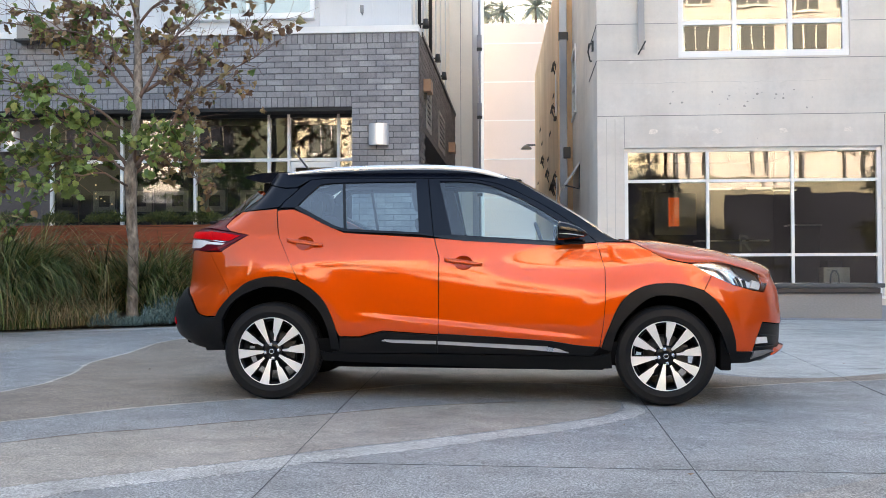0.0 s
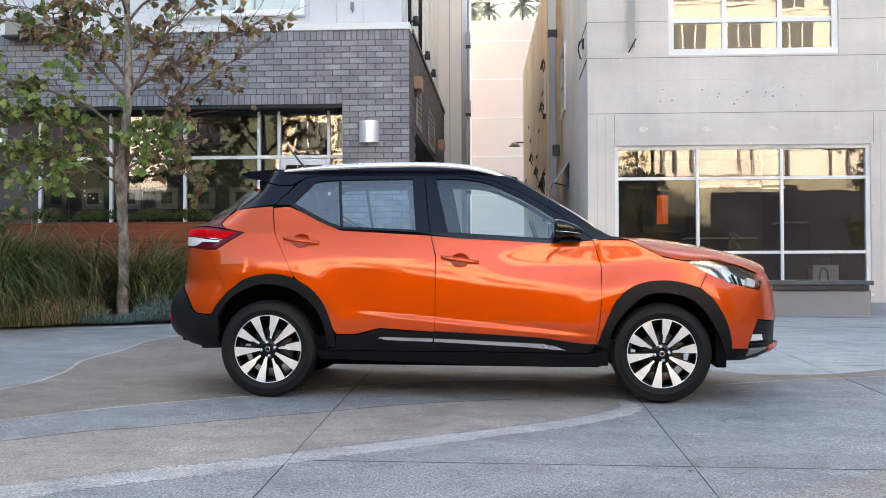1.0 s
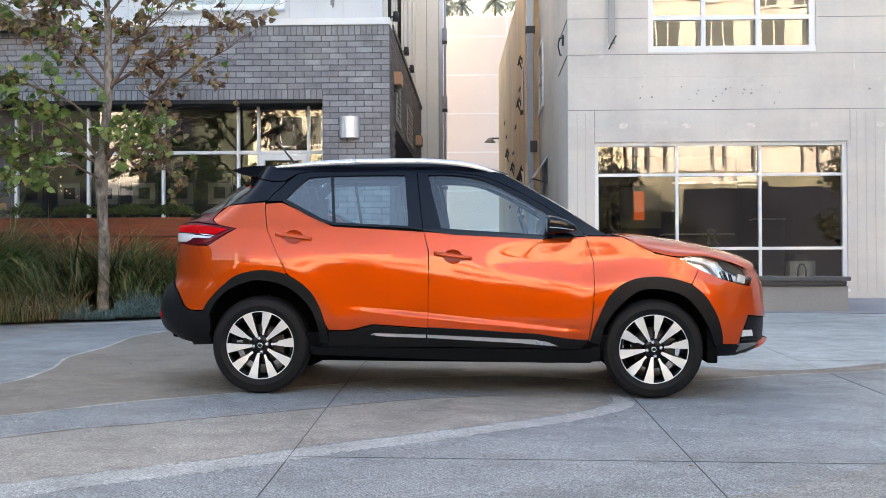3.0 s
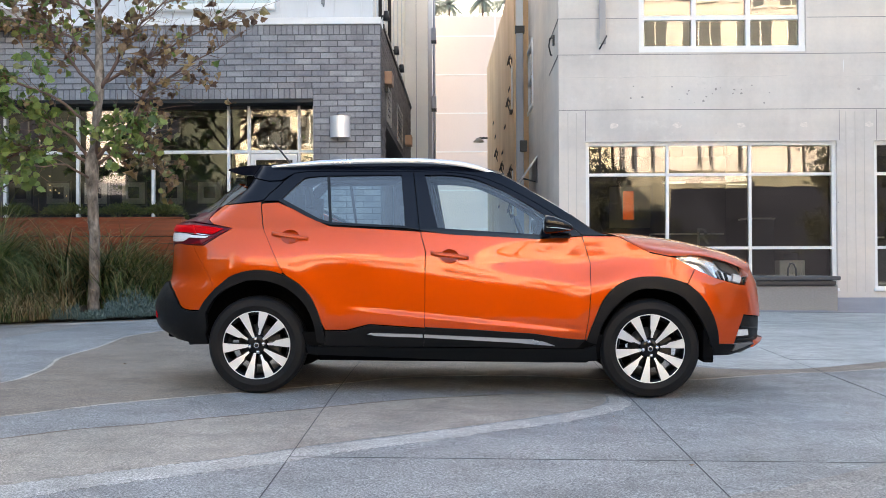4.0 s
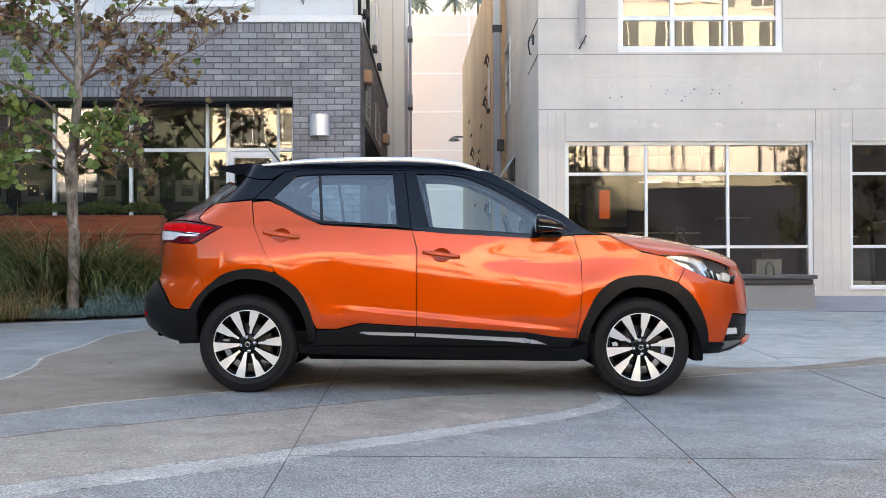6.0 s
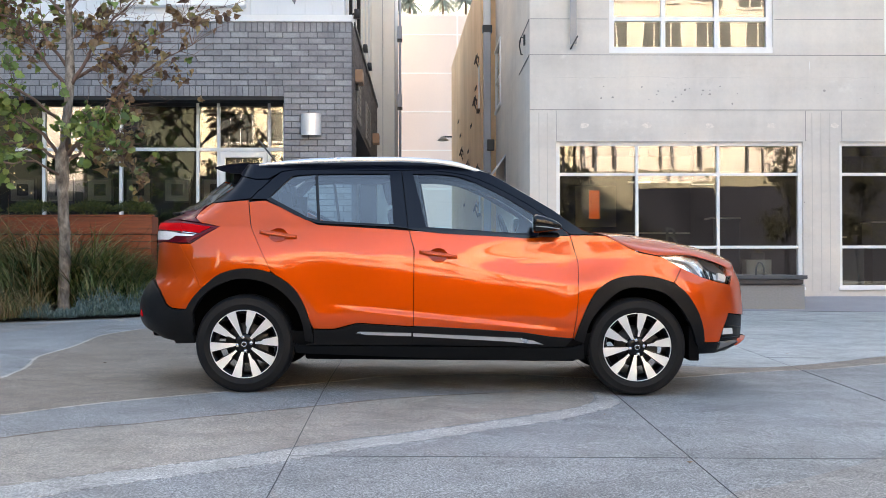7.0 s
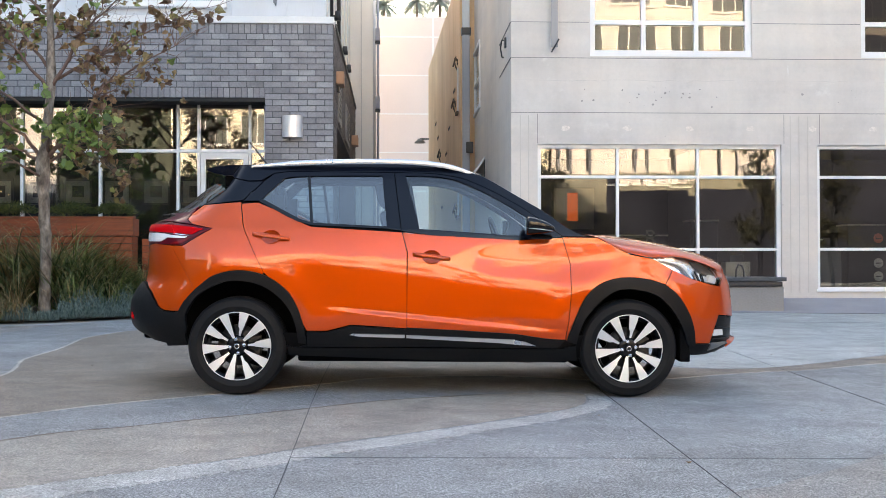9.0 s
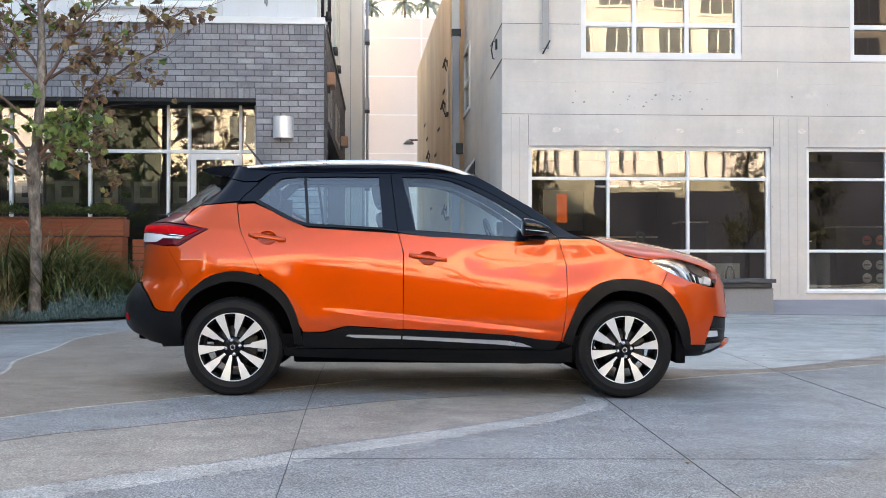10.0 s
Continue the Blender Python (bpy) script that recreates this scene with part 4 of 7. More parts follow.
def rounded(poly, n=4):
    return [tuple(p) for p in smooth_line(poly, n)]


def body_normal(s, z, off=0.0):
    e = 0.004
    a, b = Vector(body_point(s + e, z, off)), Vector(body_point(s - e, z, off))
    c, d = Vector(body_point(s, z + e, off)), Vector(body_point(s, z - e, off))
    n = (a - b).cross(c - d)
    return n.normalized() if n.length > 1e-9 else Vector((1 if s > 0 else -1, 0, 0))


def panel(name, outline, material, parent, holes=(), off=0.0, gap=0.0025, thick=0.014, sides="both", label="", step=0.05, flange=None):
    """A sheet of bodywork that follows the car's form inside an outline of (station, height), with turned-in edges; sides: near, far, both (two
    parts) or one (both halves in one part)."""
    bm = bmesh.new()
    loops = [shrink(outline, gap)] + [shrink(h, -0.0) for h in holes]
    edges = []
    for lp in loops:
        vs = [bm.verts.new((s, 0, z)) for s, z in lp]
        edges += [bm.edges.new((a, b)) for a, b in zip(vs, vs[1:] + vs[:1])]
    bmesh.ops.triangle_fill(bm, use_beauty=True, use_dissolve=False, edges=edges, normal=(0, -1, 0))
    ss, zs = [p[0] for p in outline], [p[1] for p in outline]
    for axis, lo, hi in ((0, min(ss), max(ss)), (2, min(zs), max(zs))):
        k = math.ceil(lo / step)
        while k * step < hi:
            co, no = [0, 0, 0], [0, 0, 0]
            co[axis], no[axis] = k * step, 1
            bmesh.ops.bisect_plane(bm, geom=bm.verts[:] + bm.edges[:] + bm.faces[:], dist=1e-5, plane_co=co, plane_no=no)
            k += 1
    bmesh.ops.remove_doubles(bm, verts=bm.verts[:], dist=1e-5)
    bm.verts.index_update()
    flat = [(v.co.x, v.co.z) for v in bm.verts]
    faces = [[v.index for v in f.verts] for f in bm.faces]
    rim = [(e.verts[0].index, e.verts[1].index, [v.index for v in e.link_faces[0].verts]) for e in bm.edges if len(e.link_faces) == 1]
    bm.free()
    if not faces:
        raise ValueError("no faces in panel " + name)
    pts = [Vector(body_point(s, z, off)) for s, z in flat]
    nrm = [body_normal(s, z, off) for s, z in flat]
    nrm = [n if n.y < 0.02 else -n for n in nrm]
    made = []
    for group in ([(1,), (-1,)] if sides == "both" else [(1, -1)] if sides == "one" else [(-1,)] if sides == "far" else [(1,)]):
        vs, fs, ns = [], [], []
        for sg in group:
            base = len(vs)

            def put(p, n):
                vs.append((p[0], p[1] if sg > 0 else 2 * MID - p[1], p[2]))
                ns.append((n[0], n[1] * sg, n[2]))
            for p, n in zip(pts, nrm):
                put(p, n)
            for f in faces:
                ring = [Vector(vs[base + k]) for k in f]
                turn = sum(((a - ring[0]).cross(b - ring[0]) for a, b in zip(ring[1:], ring[2:])), Vector())
                g = list(f) if turn.dot(sum((Vector(ns[base + k]) for k in f), Vector())) >= 0 else list(reversed(f))
                fs.append([base + k for k in g])
            for a, b, around in rim:
                i = len(vs)
                o = (pts[b] - pts[a]).cross(nrm[a]).normalized()
                mid = sum((pts[k] for k in around), Vector()) / len(around)
                if o.dot((pts[a] + pts[b]) / 2 - mid) < 0:
                    o = -o
                for k, dn in ((a, 0), (b, 0), (b, 1), (a, 1)):
                    put(pts[k] - nrm[k] * thick * dn, o)
                q = [Vector(vs[i + k]) for k in range(3)]
                turn = (q[1] - q[0]).cross(q[2] - q[0]).dot(Vector(ns[i])) >= 0
                fs.append([i, i + 1, i + 2, i + 3] if turn else [i + 3, i + 2, i + 1, i])
        me = bpy.data.meshes.new(name)
        me.from_pydata(vs, [], fs)
        me.materials.append(material)
        me.polygons.foreach_set("use_smooth", [True] * len(me.polygons))
        me.normals_split_custom_set_from_vertices(ns)
        ob = new(name, me)
        ob.parent = parent
        made.append(tagged(ob, label))
    return made


def grid_sheet(rows, mi=0, bm=None):
    """A smooth sheet over rows of points."""
    bm = bm or bmesh.new()
    vs = [[bm.verts.new(p) for p in r] for r in rows]
    for a, b in zip(vs, vs[1:]):
        for k in range(len(a) - 1):
            f = bm.faces.new((a[k], a[k + 1], b[k + 1], b[k]))
            f.smooth = True
    return bm


def wheel(parent, x, y, side, turn, z=0.328):
    """A wheel with its tyre, alloy rim of ten blades, nuts, cap and brake disc; side 1 faces the near side."""
    w = new("wheel")
    w.parent = parent
    w.matrix_basis = pose(x, y, z, 0, 0, 0 if side > 0 else 180)
    bm = bmesh.new()
    prof = [(0.226, 0.012), (0.232, 0.002), (0.245, -0.004), (0.262, -0.008), (0.266, -0.011), (0.269, -0.009), (0.285, -0.007), (0.302, 0.0), (0.306, -0.001), (0.309, 0.003), (0.320, 0.014), (0.3265, 0.03),
            (0.328, 0.05), (0.322, 0.055), (0.322, 0.06), (0.3285, 0.062), (0.3285, 0.098), (0.322, 0.10), (0.322, 0.106), (0.3285, 0.108), (0.3285, 0.145), (0.322, 0.147), (0.322, 0.152), (0.3275, 0.155),
            (0.325, 0.178), (0.31, 0.20), (0.28, 0.21), (0.235, 0.20), (0.226, 0.19)]
    lathe(bm, prof, sides=72)
    tyre = part("tyre", bm, M_RUBBER, w, "black tyre")
    bm = bmesh.new()
    lathe(bm, [(0.2275, 0.010), (0.2285, 0.004), (0.227, 0.0), (0.2235, 0.0), (0.222, 0.004)], sides=72)
    rim = part("rim", bm, M_MACHINED, w, "machined ten-spoke alloy rim")
    bm = bmesh.new()
    lathe(bm, [(0.222, 0.004), (0.210, 0.012), (0.200, 0.05), (0.196, 0.12), (0.20, 0.19), (0.225, 0.195)], sides=56)
    part("barrel", bm, M_RIMBLACK, rim)
    bm = bmesh.new()
    lathe(bm, [(0.001, 0.014), (0.035, 0.014), (0.060, 0.018), (0.072, 0.03), (0.075, 0.06), (0.001, 0.06)], sides=40)
    part("hub", bm, M_RIMBLACK, rim)
    for k in range(10):
        a = 2 * math.pi * k / 10 + turn
        # blade: stations of radius, half-widths on its two sides, height of the face
        if k % 2:
            st = [(0.050, 0.007, 0.008, 0.018), (0.105, 0.014, 0.0155, 0.010), (0.17, 0.0235, 0.0265, 0.003), (0.2225, 0.0315, 0.0350, 0.001)]
        else:
            st = [(0.070, 0.006, 0.007, 0.018), (0.112, 0.010, 0.010, 0.010), (0.132, 0.0155, 0.022, 0.007), (0.17, 0.022, 0.027, 0.003), (0.2225, 0.030, 0.0345, 0.001)]
        face, side_b = bmesh.new(), bmesh.new()
        ca, sa = math.cos(a), math.sin(a)

        def at(r, t, h):
            return (r * ca - t * sa, h, r * sa + t * ca)
        L = [at(r, -p, h) for r, p, q, h in st]
        R = [at(r, q, h) for r, p, q, h in st]
        L2 = [at(r * 0.99, -p - 0.006, h + 0.045) for r, p, q, h in st]
        R2 = [at(r * 0.99, q + 0.006, h + 0.045) for r, p, q, h in st]
        grid_sheet([L, R], bm=face)
        grid_sheet([L, L2], bm=side_b)
        grid_sheet([R2, R], bm=side_b)
        grid_sheet([R2, L2], bm=side_b)
        for b in (face, side_b):
            for f in b.faces:
                f.smooth = False
        bmesh.ops.recalc_face_normals(face, faces=face.faces)
        if face.faces[:][0].normal.y > 0:
            bmesh.ops.reverse_faces(face, faces=face.faces[:])
        part("spoke_face", face, M_MACHINED, rim)
        part("spoke_side", side_b, M_RIMBLACK, rim)
    for k in range(4):
        a = 2 * math.pi * k / 4 + 0.18
        c = (0.046 * math.cos(a), 0, 0.046 * math.sin(a))
        bm = lathe(bmesh.new(), [(0.0005, -0.005), (0.006, -0.0045), (0.010, -0.001), (0.0135, 0.004), (0.015, 0.016)], c, sides=12)
        part("wheel_nut", bm, M_CHROME, rim, "chrome wheel nut")
    cap = part("centre_cap", lathe(bmesh.new(), [(0.0005, -0.002), (0.018, -0.001), (0.0235, 0.003), (0.025, 0.014)], sides=32), M_GLOSSBLACK, rim, "black centre cap with a ring")
    part("cap_ring", lathe(bmesh.new(), [(0.0125, -0.0025), (0.0128, -0.0045), (0.0165, -0.0045), (0.017, -0.0015)], sides=32), M_CHROME, rim)
    part("brake_disc", lathe(bmesh.new(), [(0.06, 0.085), (0.138, 0.085), (0.138, 0.105), (0.06, 0.105)], sides=40), M_DISC, w, "grey steel brake disc")
    bm = bmesh.new()
    box(bm, 0.06, 0.15, 0.065, 0.125, -0.07, 0.07, 0.012)
    part("brake_caliper", bm, M_DISC, w)
    return w


def seat(parent, x, y, width, name="front_seat"):
    s = new(name)
    s.parent = parent
    s.matrix_basis = pose(x, y, 0.5)
    bm = boxes((-0.25, 0.26, -width / 2, width / 2, 0.08, 0.24), bevel=0.05)
    part("seat_cushion", bm, M_SEAT, s)
    bm = boxes((-0.07, 0.07, -width / 2, width / 2, 0.0, 0.60), bevel=0.06)
    for v in bm.verts:
        k = max(0.0, v.co.z - 0.3) / 0.3
        v.co.y *= 1 - 0.28 * k
    bmesh.ops.rotate(bm, verts=bm.verts, cent=(0, 0, 0), matrix=Euler((0, radians(-17), 0)).to_matrix())
    bmesh.ops.translate(bm, verts=bm.verts, vec=(-0.27, 0, 0.18))
    part("backrest", bm, M_SEAT, s)
    n = 1 if width < 0.7 else 3
    for k in range(n):
        yy = 0 if n == 1 else (k - 1) * 0.42
        bm = boxes((-0.045, 0.045, yy - 0.125, yy + 0.125, 0.0, 0.17), bevel=0.04)
        tube(bm, [(0, yy - 0.05, -0.06), (0, yy - 0.05, 0.03)], 0.006)
        tube(bm, [(0, yy + 0.05, -0.06), (0, yy + 0.05, 0.03)], 0.006)
        bmesh.ops.rotate(bm, verts=bm.verts, cent=(0, 0, 0), matrix=Euler((0, radians(-12), 0)).to_matrix())
        bmesh.ops.translate(bm, verts=bm.verts, vec=(-0.46, 0, 0.775))
        part("headrest", bm, M_SEAT, s)
    return s


CAR = Matrix(((0.99982, 0.01631, 0.00948, -0.0033), (-0.01604, 0.99948, -0.02796, -0.0118), (-0.00993, 0.02781, 0.99956, -0.0129), (0, 0, 0, 1)))


def build_car():
    car = thing("car", CAR, "copper orange compact crossover with a black roof, parked on the plaza", "car")
    # dark inner shell, wheel wells and floor, so that gaps between panels stay dark
    panel("inner_shell", [(-0.80, 0.30), (-0.86, 0.52), (-1.0, 0.70), (-1.17, 0.79), (-1.40, 0.79), (-1.58, 0.72), (-1.66, 0.56), (-2.05, 0.46), (-2.30, 0.50), (-2.30, 1.10), (-1.60, 1.10), (-0.9, 1.09),
                          (0.0, 1.06), (0.85, 1.03), (1.15, 0.97), (1.42, 0.86), (1.52, 0.76), (2.3, 0.70), (2.3, 0.42), (1.80, 0.40), (1.68, 0.55), (1.56, 0.68), (1.38, 0.74), (1.22, 0.74), (1.06, 0.67),
                          (0.96, 0.52), (0.90, 0.30)], M_LINER, car, off=-0.04, thick=0.004, step=0.1)
    for x in (-1.31, 1.31):
        for sg in (1, -1):
            bm = bmesh.new()
            rows = []
            for k in range(25):
                a = math.pi * k / 24
                rows.append([(x + 0.525 * math.cos(a), MID - sg * (MID - max(yy, min(0.335, side_point(x + 0.525 * math.cos(a), 0.33 + 0.525 * math.sin(a), -0.04)[1]))), 0.33 + 0.525 * math.sin(a)) for yy in (0.045, 0.15, 0.34)])
            grid_sheet(rows, bm=bm)
            cap = [bm.verts.new((x + 0.52 * math.cos(math.pi * k / 24), MID - sg * (MID - 0.34), 0.33 + 0.52 * math.sin(math.pi * k / 24))) for k in range(25)]
            bm.faces.new(cap)
            part("wheel_well", bm, M_LINER, car)
    part("underbody", boxes((-0.92, 0.92, 0.14, 2 * MID - 0.14, 0.215, 0.36), (-2.02, -0.93, 0.40, 2 * MID - 0.40, 0.34, 0.42), (0.93, 2.0, 0.40, 2 * MID - 0.40, 0.34, 0.42), bevel=0.02), M_LINER, car)
    for y in (0.05, 2 * MID - 0.35):
        part("air_deflector", boxes((1.665, 1.735, y, y + 0.30, 0.235, 0.46), bevel=0.01), M_LINER, car, "black flap before the front wheel")
    part("engine_cover", boxes((1.30, 1.92, 0.36, 2 * MID - 0.36, 0.45, 0.80), bevel=0.03), M_LINER, car)
    part("exhaust", tube(bmesh.new(), [(-1.2, 1.25, 0.31), (-1.75, 1.3, 0.33), (-2.0, 1.3, 0.34)], 0.03), M_DISC, car)
    for y, sg in ((0.006, 1), (2 * MID - 0.006, -1)):
        for x in (-1.31, 1.31):
            wheel(car, x, y, sg, radians(5 if x < 0 else 9))
    # painted sides
    def recess(c):
        (s0, z0), (s1, z1) = c
        return [((s0 + s1) / 2 + 0.062 * math.cos(a), (z0 + z1) / 2 - 0.006 + 0.048 * math.sin(a)) for a in (2 * math.pi * k / 28 for k in range(28))]
    grip_r, grip_f = [(-1.218, 1.078), (-0.968, 1.044)], [(-0.147, 0.952), (0.106, 0.92)]
    door_r = new("rear_door")
    door_r.parent = car
    door_f = new("front_door")
    door_f.parent = car
    arch_r = rounded([(-1.637, 0.549), (-1.582, 0.661), (-1.479, 0.783), (-1.314, 0.832), (-1.144, 0.807), (-0.99, 0.711), (-0.902, 0.571), (-0.853, 0.398), (-0.85, 0.343)])
    arch_ri = rounded([(-1.589, 0.54), (-1.521, 0.673), (-1.394, 0.751), (-1.274, 0.763), (-1.123, 0.721), (-0.991, 0.614), (-0.925, 0.484), (-0.903, 0.353)])
    arch_f = rounded([(0.889, 0.375), (0.935, 0.505), (1.019, 0.679), (1.147, 0.776), (1.318, 0.805), (1.482, 0.779), (1.602, 0.705), (1.683, 0.576), (1.727, 0.447), (1.741, 0.355)])
    arch_fi = rounded([(0.954, 0.353), (0.988, 0.484), (1.062, 0.593), (1.189, 0.702), (1.317, 0.728), (1.478, 0.689), (1.577, 0.587), (1.653, 0.447), (1.685, 0.351)])
    panel("quarter_panel", [(-1.342, 1.279), (-1.301, 1.188), (-1.268, 1.089), (-1.204, 0.954), (-1.134, 0.818)] + list(reversed(arch_r[5:17])) + [(-1.605, 0.75), (-1.682, 0.86), (-1.79, 0.993), (-1.686, 0.993), (-1.480, 1.111), (-1.629, 1.137), (-1.746, 1.173), (-1.799, 1.206), (-1.797, 1.268), (-1.345, 1.29)],
          M_ORANGE, car, gap=0.0012, step=0.025)
    rear_s = -2.428
    panel("rear_bumper_cover", [(-1.79, 0.993), (-1.682, 0.86), (-1.605, 0.75)] + list(reversed(arch_r[:6])) + [(-1.641, 0.558), (-1.70, 0.558), (-1.738, 0.562), (-1.766, 0.571), (-1.79, 0.589), (-1.82, 0.622), (-1.894, 0.676), (-1.98, 0.712), (-2.07, 0.737)] + [(rear_s, 0.737), (rear_s, 0.96)] + [(-1.999, 1.005)],
          M_ORANGE, car, sides="one", gap=0.0012)
    panel("tailgate", [(-2.24, 0.965), (rear_s, 0.965), (rear_s, 1.17), (-2.26, 1.165)], M_ORANGE, car, sides="one")
    panel("door_skin", [(-1.335, 1.279), (-1.19, 1.288), (-1.085, 1.244), (-0.992, 1.195), (-0.831, 1.128), (-0.319, 1.101), (-0.219, 1.095), (-0.185, 0.964), (-0.182, 0.482), (-0.182, 0.456), (-0.554, 0.477), (-0.609, 0.462), (-0.707, 0.435), (-0.846, 0.435)] + list(reversed(arch_r[17:27])) + [(-1.134, 0.818), (-1.204, 0.954), (-1.268, 1.089), (-1.296, 1.188)],
          M_ORANGE, door_r, holes=[recess(grip_r)], sides="near", step=0.012, gap=0.0018)
    panel("door_skin", [(-0.219, 1.095)] + [(-0.022, 1.079), (0.59, 1.051), (0.861, 1.068), (0.914, 0.892), (0.916, 0.699), (0.902, 0.527), (0.878, 0.383), (0.721, 0.395), (-0.015, 0.446)] + [(-0.18, 0.456), (-0.182, 0.482), (-0.182, 0.964)], M_ORANGE, door_f, holes=[recess(grip_f)], sides="near", step=0.012, gap=0.0018)
    panel("front_fender", [(0.861, 1.072), (0.914, 0.892), (0.916, 0.699), (0.902, 0.527), (0.88, 0.386)] + arch_f[:21] + [(1.542, 0.76), (1.61, 0.859), (1.479, 0.932)] + [(1.475, 0.932), (1.322, 0.959), (1.205, 1.017), (1.098, 1.071), (0.98, 1.072)], M_ORANGE, car, step=0.025)
    nose_s = 2.49
    panel("front_bumper_cover", [(1.61, 0.859), (1.68, 0.827), (1.744, 0.798), (1.895, 0.759), (2.001, 0.745), (2.062, 0.785), (2.15, 0.822)] + [(2.35, 0.872), (nose_s, 0.872), (nose_s, 0.60)] + [(2.261, 0.519), (1.955, 0.55), (1.908, 0.456), (1.871, 0.356), (1.744, 0.36)] + list(reversed(arch_f[24:])) + [(1.542, 0.76)],
          M_ORANGE, car)
    panel("grille", [(nose_s, 0.61), (nose_s, 0.855), (2.528, 0.86), (2.528, 0.61)], M_GLOSSBLACK, car, sides="one", off=-0.006)
    panel("grille_surround", [(nose_s - 0.03, 0.61), (nose_s - 0.03, 0.855), (nose_s + 0.012, 0.855), (nose_s + 0.012, 0.61)], M_GLOSSBLACK, car, off=0.004)
    panel("far_door_skin", [(-1.335, 1.279), (-1.19, 1.288), (-0.992, 1.195), (-0.831, 1.128), (-0.219, 1.095)] + [(0.59, 1.051), (0.861, 1.068), (0.914, 0.892), (0.916, 0.699), (0.878, 0.383), (-0.015, 0.446)] + [(-0.554, 0.477), (-0.707, 0.435), (-0.848, 0.435), (-0.902, 0.571), (-0.99, 0.711), (-1.134, 0.818), (-1.268, 1.089)], M_ORANGE, car, sides="far")
    # black plastic
    panel("arch_trim", arch_r + list(reversed(arch_ri)), M_PLASTIC, car, off=0.012, thick=0.05, gap=0.0)
    panel("arch_trim", arch_f + list(reversed(arch_fi)), M_PLASTIC, car, off=0.012, thick=0.05, gap=0.0)
    panel("rear_bumper", [(-2.07, 0.733), (-1.98, 0.708), (-1.894, 0.672), (-1.82, 0.618), (-1.79, 0.585), (-1.766, 0.567), (-1.738, 0.558), (-1.70, 0.554), (-1.641, 0.554), (-1.588, 0.553), (-1.586, 0.448), (-1.638, 0.326), (-1.829, 0.312), (-1.821, 0.333), (-1.947, 0.344), (-1.971, 0.379)] + [(-2.2, 0.43), (rear_s, 0.41), (rear_s, 0.73)], M_PLASTIC, car, sides="one", off=0.008, thick=0.03)
    panel("front_lower_bumper", [(1.686, 0.359), (1.745, 0.358), (1.872, 0.354), (1.905, 0.302)] + [(2.12, 0.345), (2.528, 0.345), (2.528, 0.31), (2.12, 0.305), (1.95, 0.275), (1.765, 0.278)], M_PLASTIC, car, sides="one", off=0.006, thick=0.03)
    intake = panel("intake_trim", [(1.957, 0.548), (2.247, 0.517)] + [(nose_s, 0.595), (nose_s, 0.36)] + [(2.077, 0.343), (1.872, 0.356), (1.91, 0.456)], M_PLASTIC, car, off=-0.01, thick=0.02)
    fog = panel("fog_lamp", [(1.904, 0.454), (2.008, 0.451), (2.026, 0.406), (1.896, 0.406)], M_CLEARLENS, car, off=0.0, thick=0.03, label="clear square fog lamp")
    panel("intake_bar", [(1.922, 0.478), (2.155, 0.453), (2.147, 0.444), (1.915, 0.463)], M_GLOSSBLACK, car, off=0.004)
    panel("intake_bar", [(1.89, 0.396), (2.106, 0.392), (2.101, 0.38), (1.884, 0.381)], M_GLOSSBLACK, car, off=0.004)
    panel("skid_trim", [(1.875, 0.361), (2.071, 0.361), (2.528, 0.227), (1.91, 0.302)], M_STEEL, car, off=0.004, label="grey lower bumper trim")
    panel("bumper_lip", [(2.10, 0.318), (2.528, 0.305), (2.528, 0.36), (2.30, 0.372), (2.16, 0.352)], M_ORANGE, car, sides="one", off=0.02, thick=0.05, label="orange lower bumper lip")
    panel("door_cladding", [(-0.846, 0.431), (-0.707, 0.43), (-0.609, 0.457), (-0.554, 0.473), (-0.182, 0.452)] + [(-0.186, 0.327), (-0.535, 0.325), (-0.90, 0.324), (-0.848, 0.342)], M_PLASTIC, door_r, off=0.008, sides="near")
    panel("door_cladding", [(-0.185, 0.464), (0.168, 0.448), (0.552, 0.425), (0.719, 0.399), (0.828, 0.388), (0.888, 0.388), (0.829, 0.324), (0.297, 0.327), (-0.189, 0.329)], M_PLASTIC, door_f, off=0.008, sides="near")
    panel("chrome_strip", [(-0.57, 0.408), (-0.539, 0.421), (-0.193, 0.415), (-0.193, 0.389), (-0.489, 0.396)], M_SATIN, door_r, off=0.016, sides="near", label="satin silver trim strip")
    panel("chrome_strip", [(-0.187, 0.414), (0.168, 0.401), (0.54, 0.386), (0.617, 0.369), (0.682, 0.342), (0.579, 0.347), (0.425, 0.36), (-0.187, 0.389)], M_SATIN, door_f, off=0.016, sides="near", label="satin silver trim strip")
    panel("sill_backing", [(0.80, 0.40), (1.0, 0.42), (1.0, 0.26), (0.80, 0.25)], M_LINER, car, off=-0.016, thick=0.004, gap=0.0)
    panel("sill_backing", [(-1.02, 0.42), (-0.80, 0.42), (-0.80, 0.26), (-1.02, 0.275)], M_LINER, car, off=-0.016, thick=0.004, gap=0.0)
    panel("sill", [(-0.985, 0.338), (-0.94, 0.322), (-0.5, 0.322), (0.0, 0.324), (0.6, 0.322), (0.86, 0.322), (0.955, 0.348), (0.968, 0.236), (0.64, 0.222), (0.0, 0.236), (-0.5, 0.250), (-0.965, 0.264)], M_PLASTIC, car, off=0.0, thick=0.03)
